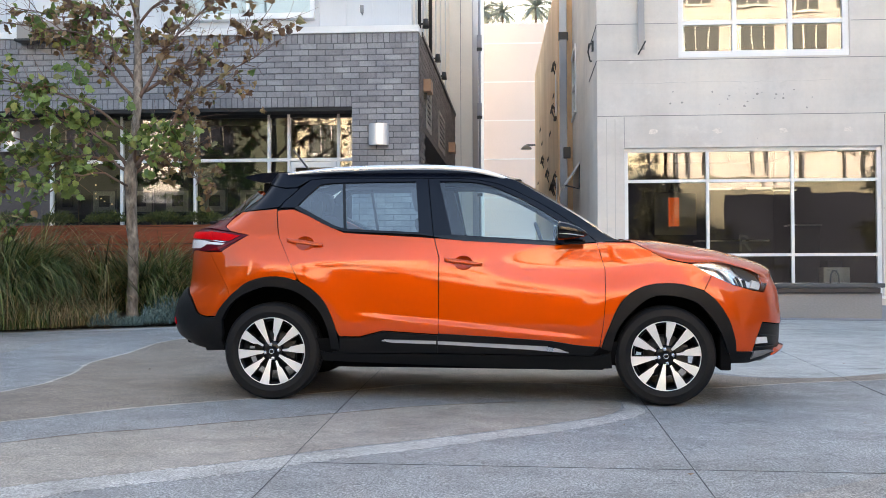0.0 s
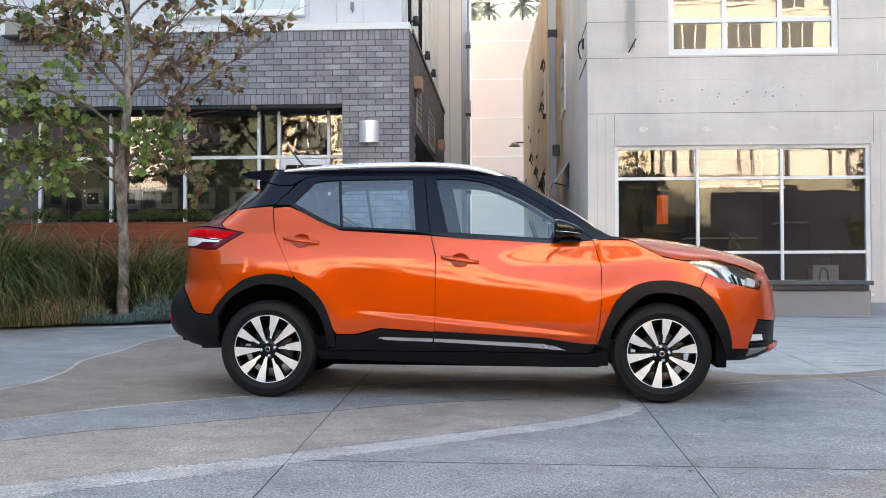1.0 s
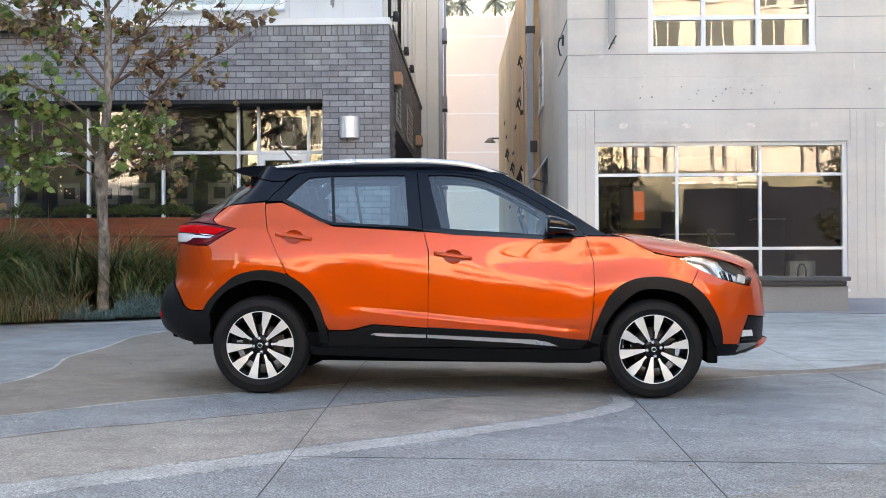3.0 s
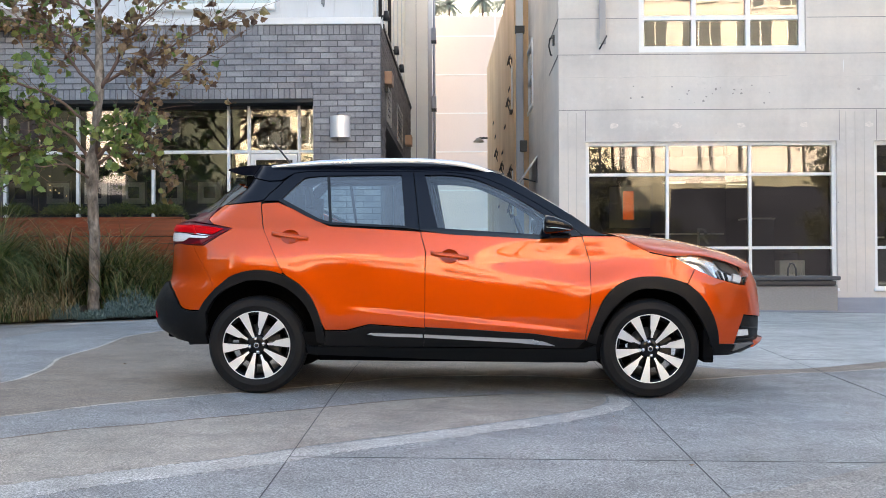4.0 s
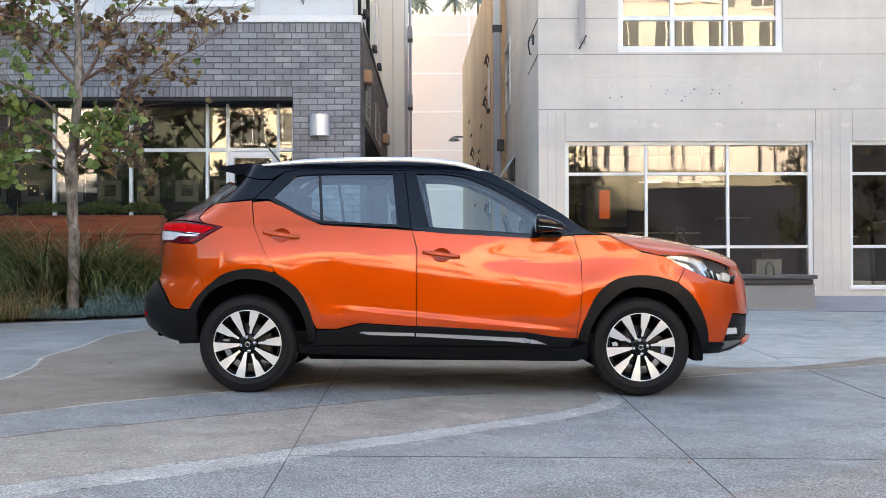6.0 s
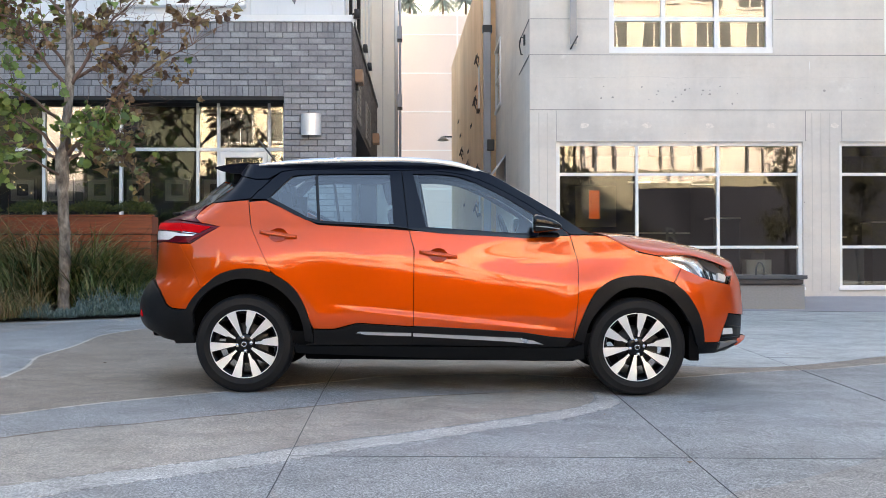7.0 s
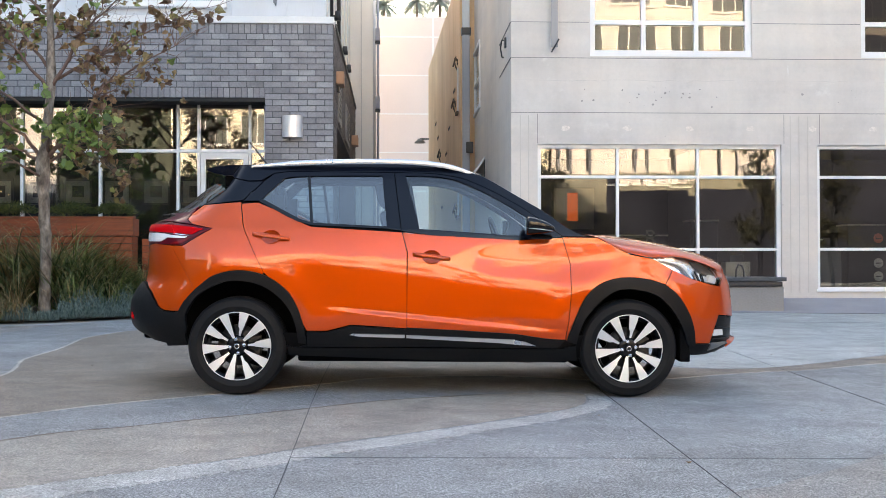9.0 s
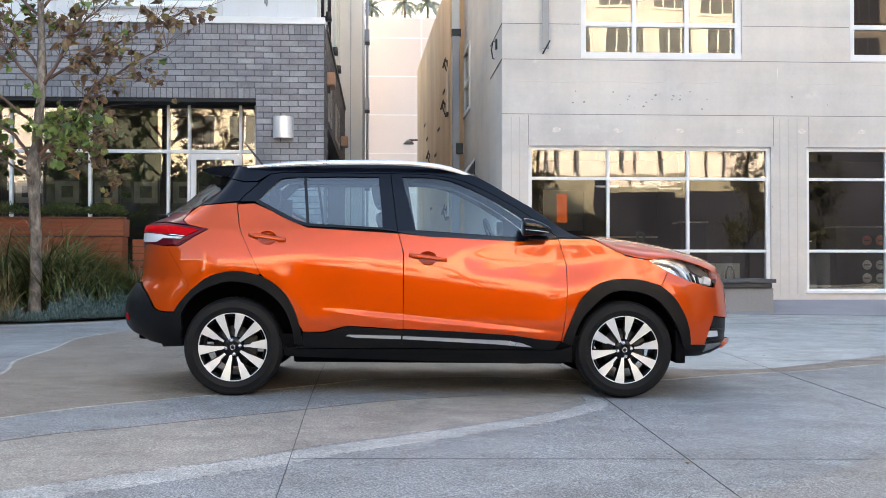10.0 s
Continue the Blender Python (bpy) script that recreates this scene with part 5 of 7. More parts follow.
    # greenhouse
    panel("rear_pillar", [(-1.8, 1.271), (-1.697, 1.382)] + [(-1.702, 1.457), (-1.285, 1.432), (-1.164, 1.435), (-1.231, 1.367), (-1.33, 1.303), (-1.427, 1.294)], M_NIGHT, car)
    frame_r = [(-1.319, 1.299), (-1.225, 1.367), (-1.153, 1.44), (-1.093, 1.489), (-1.0, 1.502), (-0.822, 1.503), (-0.279, 1.502), (-0.227, 1.108), (-0.317, 1.122), (-0.828, 1.142), (-0.925, 1.168), (-1.185, 1.301)]
    hole_r = [(-1.167, 1.315), (-1.025, 1.457), (-0.98, 1.467), (-0.866, 1.474), (-0.6, 1.480), (-0.359, 1.482), (-0.322, 1.132), (-0.823, 1.154), (-0.906, 1.179)]
    panel("window_surround", frame_r, M_NIGHT, door_r, holes=[hole_r], sides="near", thick=0.03, gap=0.0006)
    frame_f = [(-0.274, 1.502), (-0.15, 1.502), (-0.071, 1.501), (0.01, 1.496), (0.089, 1.486), (0.16, 1.473), (0.221, 1.456), (0.327, 1.412), (0.458, 1.346), (0.588, 1.272), (0.70, 1.198), (0.79, 1.130), (0.857, 1.074),
               (0.59, 1.056), (-0.022, 1.084), (-0.223, 1.107)]
    hole_f = [(-0.199, 1.482), (-0.07, 1.484), (0.01, 1.480), (0.089, 1.470), (0.145, 1.456), (0.195, 1.438), (0.327, 1.380), (0.458, 1.310), (0.56, 1.248), (0.628, 1.203), (0.632, 1.15), (0.60, 1.078), (0.248, 1.098), (-0.103, 1.119)]
    panel("window_surround", frame_f, M_NIGHT, door_f, holes=[hole_f], sides="near", thick=0.03, gap=0.0006)
    panel("far_window_surround", frame_r, M_NIGHT, car, holes=[hole_r], thick=0.03, sides="far")
    panel("far_window_surround", frame_f, M_NIGHT, car, holes=[hole_f], thick=0.03, sides="far")
    divider = [(-0.868, 1.476), (-0.849, 1.476), (-0.816, 1.15), (-0.837, 1.154)]
    for nm, hole, par in (("rear_window", hole_r, door_r), ("front_window", hole_f, door_f)):
        for o in panel(nm, shrink(hole, -0.006), M_CARGLASS if par is door_f else M_REARGLASS, car, off=-0.010, thick=0.003, gap=0.0, label="tinted side window"):
            o.visible_shadow = False
    panel("pillar_backing", [(-0.33, 1.50), (-0.17, 1.50), (-0.10, 1.10), (-0.33, 1.12)], M_LINER, car, off=-0.014, thick=0.004, gap=0.0)
    panel("window_divider", divider, M_GLOSSBLACK, car, off=-0.003, thick=0.02, gap=0.0)
    panel("belt_filler", [(-0.925, 1.18), (-0.823, 1.155), (-0.317, 1.133), (-0.229, 1.115), (-0.228, 1.083), (-0.316, 1.095), (-0.833, 1.114), (-0.936, 1.147)], M_LINER, car, off=-0.006, gap=0.0)
    panel("window_seal", [(-1.185, 1.3), (-1.167, 1.313), (-0.906, 1.176), (-0.822, 1.151), (-0.322, 1.13), (-0.229, 1.113), (-0.227, 1.107), (-0.322, 1.119), (-0.828, 1.138), (-0.924, 1.164), (-1.186, 1.297)], M_GLOSSBLACK, car, off=0.004, gap=0.0)
    panel("window_seal", [(-0.108, 1.115)] + [(0.588, 1.067), (0.634, 1.058), (0.59, 1.049), (-0.022, 1.077)] + [(-0.221, 1.104), (-0.221, 1.113)], M_GLOSSBLACK, car, off=0.004, gap=0.0)
    roof_edge = [(-2.428, 1.551), (-1.247, 1.540), (-1.055, 1.557), (-0.733, 1.573), (-0.275, 1.576), (-0.074, 1.566), (0.062, 1.549), (0.195, 1.524), (0.314, 1.490)]
    a_edge = [(0.314, 1.490), (0.406, 1.441), (0.524, 1.371), (0.628, 1.311), (0.719, 1.256), (0.796, 1.205), (0.87, 1.152), (0.945, 1.106), (1.019, 1.077)]
    panel("roof_side", [(-1.72, 1.463), (-1.288, 1.437), (-1.184, 1.441), (-1.096, 1.493), (-1.0, 1.506), (-0.822, 1.507), (-0.277, 1.506), (-0.071, 1.505), (0.01, 1.500), (0.089, 1.490), (0.16, 1.477), (0.221, 1.460),
                        (0.327, 1.416), (0.458, 1.350), (0.588, 1.276), (0.70, 1.202), (0.79, 1.134), (0.862, 1.080)] + list(reversed(a_edge[1:])) + list(reversed(roof_edge)), M_NIGHT, car, thick=0.02, gap=0.0006)

    def across(edge, rise, lead, n=14):
        """Rows from the near edge over the car to the far edge; rise and lead: how far the middle stands up and ahead."""
        rows = []
        for i, (s, z) in enumerate(edge):
            p, r = Vector(body_point(s, z)), []
            k = i / (len(edge) - 1)
            for j in range(n + 1):
                u = -1 + 2 * j / n
                b = 1 - abs(u) ** 2.3
                up = rise[0] + (rise[1] - rise[0]) * k
                ah = lead[0] + (lead[1] - lead[0]) * k
                r.append((p.x + ah * b, MID + (MID - p.y) * u, p.z + up * b))
            rows.append(r)
        return rows
    fine = [tuple(p) for p in smooth_line(roof_edge, 4)]
    bm = grid_sheet(across(fine, (0.03, 0.03), (-0.02, 0.04)))
    part("roof", bm, M_NIGHT, car, "blue-black roof", True)
    bm = grid_sheet(across([tuple(p) for p in smooth_line(a_edge, 4)], (0.02, 0.0), (0.035, 0.06)))
    part("windscreen", bm, M_CARGLASS, car, "raked windscreen", True).visible_shadow = False
    tail_edge = [(-1.697, 1.382), (-1.789, 1.33), (-1.809, 1.274), (-1.906, 1.222)]
    bm = grid_sheet(across([tuple(p) for p in smooth_line(tail_edge, 4)], (0.06, -0.01), (-0.16, -0.23)))
    part("rear_screen", bm, M_PRIVACY, car, "tinted rear screen", True).visible_shadow = False
    bm = bmesh.new()
    prof = [(-1.16, 1.552), (-1.30, 1.552), (-1.42, 1.548), (-1.50, 1.537), (-1.566, 1.522), (-1.573, 1.513), (-1.52, 1.492), (-1.45, 1.478), (-1.38, 1.478), (-1.20, 1.50)]
    rings = []
    for j in range(13):
        u = -1 + 2 * j / 12
        rings.append([bm.verts.new((x - 0.03 * (1 - u * u), MID + 0.56 * u, z + 0.012 * (1 - u * u))) for x, z in prof])
    for a, b in zip(rings, rings[1:]):
        for k in range(len(prof)):
            bm.faces.new((a[k], a[(k + 1) % len(prof)], b[(k + 1) % len(prof)], b[k]))
    bm.faces.new(rings[0])
    bm.faces.new(list(reversed(rings[-1])))
    bmesh.ops.recalc_face_normals(bm, faces=bm.faces)
    # black box added to stand for the dark cavity under the spoiler
    part("tailgate_hinge_cover", boxes((-1.45, -1.34, MID - 0.53, MID + 0.53, 1.405, 1.478), bevel=0.012), M_LINER, car)
    part("spoiler", bm, M_NIGHT, car, "black roof spoiler")
    for sg in (1, -1):
        bm = bmesh.new()
        line = smooth_line([(-1.255, 1.556), (-1.08, 1.570), (-0.9, 1.582), (-0.6, 1.594), (-0.27, 1.597), (-0.07, 1.588), (0.07, 1.571), (0.2, 1.540), (0.32, 1.496)], 5)
        rows = []
        for i, (x, z) in enumerate(line):
            yy = 0.245
            k = min(1.0, 0.08 + i / 11, 0.1 + (len(line) - 1 - i) / 9)
            rows.append([(x, MID - sg * (MID - yy - dy * k), z - 0.014 * (1 - k) + dz * (0.35 + 0.65 * k)) for dy, dz in ((-0.016, -0.034), (-0.018, -0.026), (-0.017, -0.008), (-0.010, 0.0), (0.014, 0.001), (0.02, -0.006), (0.02, -0.034))])
        grid_sheet(rows, bm=bm)
        part("roof_rail", bm, M_SATIN, car, "silver roof rail", True)
    part("antenna", tube(bmesh.new(), [(-1.215, MID, 1.57), (-1.235, MID, 1.60), (-1.36, MID, 1.755)], [0.016, 0.008, 0.006], 8), M_BLACKMETAL, car)
    # bonnet, from its side seam over the middle
    SEAM = [(1.04, 1.083), (1.10, 1.070), (1.20, 1.018), (1.33, 0.962), (1.48, 0.938), (1.62, 0.943), (1.80, 0.908), (1.95, 0.856), (2.0, 0.832)]
    TOP = [(1.04, 1.093), (1.20, 1.088), (1.42, 1.062), (1.60, 1.028), (1.76, 0.985), (1.92, 0.925), (2.0, 0.875)]
    rows = []
    for i in range(33):
        x = 1.045 + (1.985 - 1.045) * i / 32
        zs, zt = curve(SEAM, x), curve(TOP, x)
        ws = MID - side_point(x, zs)[1]
        r = []
        for j in range(41):
            u = -1 + 2 * j / 40
            u = math.copysign(math.sin(abs(u) * math.pi / 2) ** 0.8, u)
            q = (1 - abs(u) ** 2.2) ** 0.55
            lead = 0.13 * (1 - u * u) * ((x - 1.045) / 0.94) ** 1.5
            r.append((x + lead, MID + (ws - 0.002) * u, zs + 0.003 + (zt - zs) * q))
        rows.append(r)
    part("bonnet", grid_sheet(rows), M_ORANGE, car, "long orange bonnet", True)
    panel("bonnet_lip", [(2.02, 0.80), (2.30, 0.80), (2.528, 0.80), (2.528, 0.885), (2.30, 0.885), (2.06, 0.878)], M_ORANGE, car, sides="one", off=-0.006)
    part("wiper_cowl", boxes((0.98, 1.12, 0.25, 2 * MID - 0.25, 1.03, 1.085), bevel=0.02), M_PLASTIC, car)
    # lamps
    lamp_out = [(1.482, 0.933), (1.572, 0.949), (1.732, 0.94), (1.881, 0.889), (2.14, 0.825), (2.002, 0.748), (1.897, 0.763), (1.745, 0.802), (1.682, 0.831), (1.611, 0.863)]
    panel("headlamp_housing", lamp_out, M_REFLECTOR, car, off=-0.045, gap=0.004, thick=0.0)
    panel("headlamp_shade", [(1.795, 0.916), (1.904, 0.896), (2.038, 0.845), (2.061, 0.807), (1.955, 0.813), (1.873, 0.84), (1.845, 0.856), (1.81, 0.886)], M_SHADE, car, off=-0.036, thick=0.008)
    panel("reflector_bowl", [(1.81, 0.845), (1.873, 0.829), (1.946, 0.802), (1.911, 0.769), (1.825, 0.782)], M_CLEARLENS, car, off=-0.036, thick=0.008)
    panel("reflector_fin", [(1.862, 0.829), (1.881, 0.824), (1.874, 0.773), (1.853, 0.776)], M_LINER, car, off=-0.024, thick=0.012, gap=0.0)
    panel("reflector_fin", [(1.811, 0.849), (1.825, 0.845), (1.835, 0.781), (1.821, 0.785)], M_LINER, car, off=-0.024, thick=0.012, gap=0.0)
    panel("projector_lens", [(1.95, 0.826), (2.048, 0.805), (1.983, 0.756), (1.902, 0.773)], M_CLEARLENS, car, off=-0.02, thick=0.02)
    panel("daytime_lamp", [(1.503, 0.929), (1.681, 0.902), (1.737, 0.871), (1.761, 0.803), (1.743, 0.804), (1.711, 0.859), (1.667, 0.888), (1.529, 0.918)], M_CLEARLENS, car, off=-0.012, thick=0.02, label="white daytime running lamp strip")
    for o in panel("headlamp_glass", lamp_out, M_LAMPGLASS, car, off=0.002, gap=0.002, thick=0.004, label="clear headlamp cover"):
        o.visible_shadow = False
    panel("tail_lamp", [(-2.428, 1.146), (-1.844, 1.151), (-1.63, 1.133), (-1.480, 1.111), (-1.688, 0.994), (-1.877, 0.998), (-2.02, 1.005)] + [(-2.24, 0.972), (-2.26, 1.15)], M_REDDARK, car, off=0.004, thick=0.03, label="smoked red tail lamp")
    panel("red_lens", [(-2.40, 1.139), (-1.783, 1.136), (-1.65, 1.124), (-1.535, 1.108), (-1.62, 1.066), (-1.73, 1.075), (-2.06, 1.085), (-2.40, 1.085)], M_RED, car, off=0.009, label="bright red lens")
    panel("clear_lens", [(-2.22, 1.08), (-2.06, 1.08), (-1.887, 1.079), (-1.78, 1.065), (-1.648, 1.057), (-1.67, 1.042), (-1.834, 1.044), (-1.865, 1.030), (-1.908, 1.016), (-2.22, 1.014)], M_CLEARLENS, car, off=0.009, label="clear reversing lens")
    panel("lens_rib", [(-1.821, 1.13), (-1.8, 1.129), (-1.754, 1.073), (-1.77, 1.073)], M_RED, car, off=0.013, thick=0.005, gap=0.0)
    panel("inner_red_lens", [(-1.61, 1.056), (-1.54, 1.095), (-1.515, 1.096), (-1.70, 1.004), (-1.80, 1.004), (-1.73, 1.027)], M_REDDEEP, car, off=0.009, thick=0.01)
    panel("chrome_divider", [(-2.06, 1.084), (-1.74, 1.073), (-1.64, 1.064), (-1.638, 1.061), (-1.74, 1.069), (-2.055, 1.080)], M_CHROME, car, off=0.011, thick=0.006, gap=0.0)
    panel("lamp_shoulder", [(-2.428, 1.15), (-2.428, 1.202), (-1.9, 1.221), (-1.86, 1.26), (-1.799, 1.206), (-1.748, 1.174), (-1.632, 1.138), (-1.858, 1.155)], M_REDDARK, car, off=0.003)
    panel("reflector", [(-2.11, 0.532), (-2.06, 0.502), (-2.065, 0.478), (-2.12, 0.49)], M_RED, car, off=0.012, label="small red reflector")
    part("rear_wiper", boxes((-1.985, -1.93, MID - 0.05, MID + 0.05, 1.19, 1.215), bevel=0.008), M_PLASTIC, car, "small black rear wiper pivot")
    # handles
    for grip, par in ((grip_r, door_r), (grip_f, door_f)):
        (s0, z0), (s1, z1) = grip
        sm, zm = (s0 + s1) / 2, (z0 + z1) / 2
        ell = recess(grip)
        rows = []
        for j in range(8):
            q = j / 7
            rows.append([Vector(body_point(sm + (e[0] - sm) * q, zm + (e[1] - zm) * q, -0.028 * (1 - q ** 2.4))) for e in ell + ell[:1]])
        bm = grid_sheet(rows)
        bmesh.ops.remove_doubles(bm, verts=bm.verts, dist=1e-5)
        bmesh.ops.recalc_face_normals(bm, faces=bm.faces)
        part("handle_recess", bm, M_ORANGE, par, "", True)
        bm = bmesh.new()
        rows = []
        for j in range(15):
            q = j / 14
            b = min(1.0, math.sin(math.pi * q) * 2.2)
            hz = 0.0165 * max(0.78, math.sin(math.pi * (0.04 + 0.92 * q)) ** 0.35) * (1.0 - 0.15 * q)
            c = (s0 + (s1 - s0) * q, z0 + (z1 - z0) * q)
            rows.append([Vector(body_point(c[0], c[1] + hz * math.cos(a), 0.004 + 0.020 * b + 0.010 * math.sin(a) * max(0.3, b))) for a in (2 * math.pi * k / 14 for k in range(15))])
        grid_sheet(rows, bm=bm)
        bmesh.ops.remove_doubles(bm, verts=bm.verts, dist=1e-5)
        bmesh.ops.holes_fill(bm, edges=bm.edges)
        bmesh.ops.recalc_face_normals(bm, faces=bm.faces)
        part("door_handle", bm, M_ORANGE, par, "body-coloured pull handle", True)
    # mirrors
    for sg in (1, -1):
        bm = bmesh.new()
        rows = []
        for k, rr in ((0.0, 0.05), (0.0, 0.84), (0.03, 0.95), (0.12, 1.0), (0.35, 1.0), (0.6, 0.96), (0.8, 0.86), (0.92, 0.68), (0.98, 0.42), (1.0, 0.1)):
            cx = 0.598 + 0.192 * k
            top, bot = 1.208 - 0.062 * k ** 1.6, 1.083 + 0.018 * k
            zc, hz = (top + bot) / 2, (top - bot) / 2
            rows.append([(cx, MID - sg * (MID + 0.095 - 0.095 * math.copysign(abs(math.sin(b)) ** 0.5, math.sin(b)) * rr), zc + hz * rr * math.copysign(abs(math.cos(b)) ** 0.5, math.cos(b)))
                         for b in (2 * math.pi * j / 28 for j in range(29))])
        grid_sheet(rows, bm=bm)
        bmesh.ops.remove_doubles(bm, verts=bm.verts, dist=1e-5)
        bmesh.ops.recalc_face_normals(bm, faces=bm.faces)
        mirror = part("door_mirror", bm, M_GLOSSBLACK, car, "gloss black door mirror", True)
        part("mirror_foot", boxes((0.64, 0.78, *sorted((MID - sg * (MID - 0.06), MID - sg * (MID + 0.05))), 1.055, 1.09), bevel=0.012), M_GLOSSBLACK, mirror)
        part("mirror_trim", tube(bmesh.new(), [(0.61, MID - sg * (MID + 0.186), 1.128), (0.69, MID - sg * (MID + 0.189), 1.122), (0.765, MID - sg * (MID + 0.172), 1.112)], 0.003), M_SATIN, mirror)
    # cabin
    for y in (0.47, 1.27):
        seat(car, 0.12, y, 0.50)
    seat(car, -0.70, MID, 1.0, "rear_seat")
    part("dashboard", boxes((0.62, 1.0, 0.16, 2 * MID - 0.16, 0.75, 1.045), bevel=0.06), M_TRIM_IN, car)
    part("cabin_floor", boxes((-0.76, 0.76, 0.12, 2 * MID - 0.12, 0.365, 0.42), (-1.65, -0.761, 0.36, 2 * MID - 0.36, 0.425, 0.46)), M_TRIM_IN, car)
    for sg in (1, -1):
        part("boot_lining", boxes((-1.56, -1.05, *sorted((MID - sg * 0.42, MID - sg * 0.46)), 0.6, 1.35)), M_TRIM_IN, car)
    part("parcel_shelf", boxes((-1.70, -1.12, 0.22, 2 * MID - 0.22, 1.02, 1.05)), M_TRIM_IN, car)
    for sg in (1, -1):
        part("door_lining", boxes((-0.76, 0.76, *sorted((MID - sg * (MID - 0.075), MID - sg * (MID - 0.11))), 0.42, 1.06), bevel=0.012), M_TRIM_IN, car)
    bm = bmesh.new()
    ring = [(0.0 + 0.19 * math.cos(a) * 0.35, 1.27 + 0.19 * math.sin(a), 0.19 * math.cos(a)) for a in (2 * math.pi * k / 28 for k in range(29))]
    tube(bm, [(0.52 - x, y, 1.02 + z) for x, y, z in ring], 0.015, 8, cap=False)
    tube(bm, [(0.52, 1.09, 1.02), (0.55, 1.27, 1.0), (0.52, 1.45, 1.02)], 0.014)
    tube(bm, [(0.55, 1.27, 1.0), (0.75, 1.27, 0.93)], 0.03)
    part("steering_wheel", bm, M_TRIM_IN, car)
    part("rear_view_mirror", boxes((0.42, 0.45, MID - 0.11, MID + 0.11, 1.36, 1.42), bevel=0.01), M_TRIM_IN, car)
    return car


build_car()


# ---- plants ----
HALF_LEAF = [(0.0, 0.0), (0.16, 0.03), (0.40, 0.02), (0.42, 0.18), (0.56, 0.36), (0.42, 0.48), (0.42, 0.70), (0.24, 0.74), (0.0, 1.0)]


def leaf(bm, at, size, droop, mi, curl=0.25):
    """One lobed leaf, folded along its rib and hanging from its stalk."""
    d = Vector((random.gauss(0, 1), random.gauss(0, 1), random.gauss(-droop, 0.6))).normalized()
    side = d.cross(Vector((random.gauss(0, 1), random.gauss(0, 1), random.gauss(0, 1)))).normalized()
    up = d.cross(side)
    c = curl * random.uniform(0.2, 1.8)
    k = size * random.uniform(0.75, 1.2)
    rib = [bm.verts.new(at + (d * v - up * (c * 0.6 * v * v)) * k) for v in (0.0, 0.35, 0.68, 1.0)]
    for sg in (-1, 1):
        q = [bm.verts.new(at + (side * u * sg + d * v + up * (c * abs(u) * (0.6 + v) - c * 0.6 * v * v)) * k) for u, v in HALF_LEAF[1:-1]]
        for ring in ([rib[0], q[0], q[1], q[2], rib[1]], [rib[1], q[2], q[3], q[4], rib[2]], [rib[2], q[4], q[5], q[6], rib[3]]):
            bm.faces.new(ring if sg > 0 else list(reversed(ring))).material_index = mi


def wander(p, d, length, n, wild, lift=0.0):
    """A crooked line of n steps."""
    pts, p, d = [Vector(p)], Vector(p), Vector(d).normalized()
    for _ in range(n):
        d = (d + Vector((random.gauss(0, wild), random.gauss(0, wild), random.gauss(lift, wild)))).normalized()
        p = p + d * length / n
        pts.append(p.copy())
    return pts


def build_tree():
    """A young plane tree at its leaf fall: green low on one side, dry leaves elsewhere."""
    random.seed(11)
    base = Vector((-4.6, 6.53, 0.26))
    tree = thing("plane_tree", pose(*base), "young plane tree with green and dry brown leaves", "tree")
    bm = bmesh.new()
    trunk = [Vector(p) for p in ((0, 0, 0), (0.01, 0, 0.35), (0.01, 0, 0.98), (-0.02, 0.0, 1.7), (-0.015, 0, 1.92), (0.03, 0, 2.28), (0.06, 0.01, 2.75), (0.07, 0.01, 3.01), (0.05, 0.03, 3.66), (0.04, 0.03, 4.1),
                                  (0.07, 0.0, 4.8), (0.02, 0.05, 5.6), (0.05, 0, 6.4))]
    fine = []
    for a, b in zip(trunk, trunk[1:]):
        for k in range(4):
            fine.append(a.lerp(b, k / 4) + Vector((random.gauss(0, 0.004), random.gauss(0, 0.004), 0)))
    fine.append(trunk[-1])

    def girth(z):
        return curve([(0, 0.088), (0.12, 0.074), (0.9, 0.065), (1.6, 0.072), (1.85, 0.085), (2.1, 0.064), (2.7, 0.055), (3.0, 0.060), (3.3, 0.047), (4.1, 0.037), (5.2, 0.028), (6.4, 0.012)], z)
    tube(bm, fine, [girth(p.z) * random.uniform(0.95, 1.06) for p in fine], 14)
    part("trunk", bm, M_BARK, tree, "mottled grey-brown trunk", True)
    limbs_bm, leaves = bmesh.new(), bmesh.new()
    twigs = []

    def limb(pts, r0, r1):
        pts = [tuple(p) for p in pts]
        line = []
        for a, b in zip(pts, pts[1:]):
            for k in range(3):
                line.append(Vector(a).lerp(Vector(b), k / 3) + Vector((random.gauss(0, 0.01), random.gauss(0, 0.01), random.gauss(0, 0.01))))
        line.append(Vector(pts[-1]))
        tube(limbs_bm, line, [r0 + (r1 - r0) * i / (len(line) - 1) for i in range(len(line))], 7)
        return line
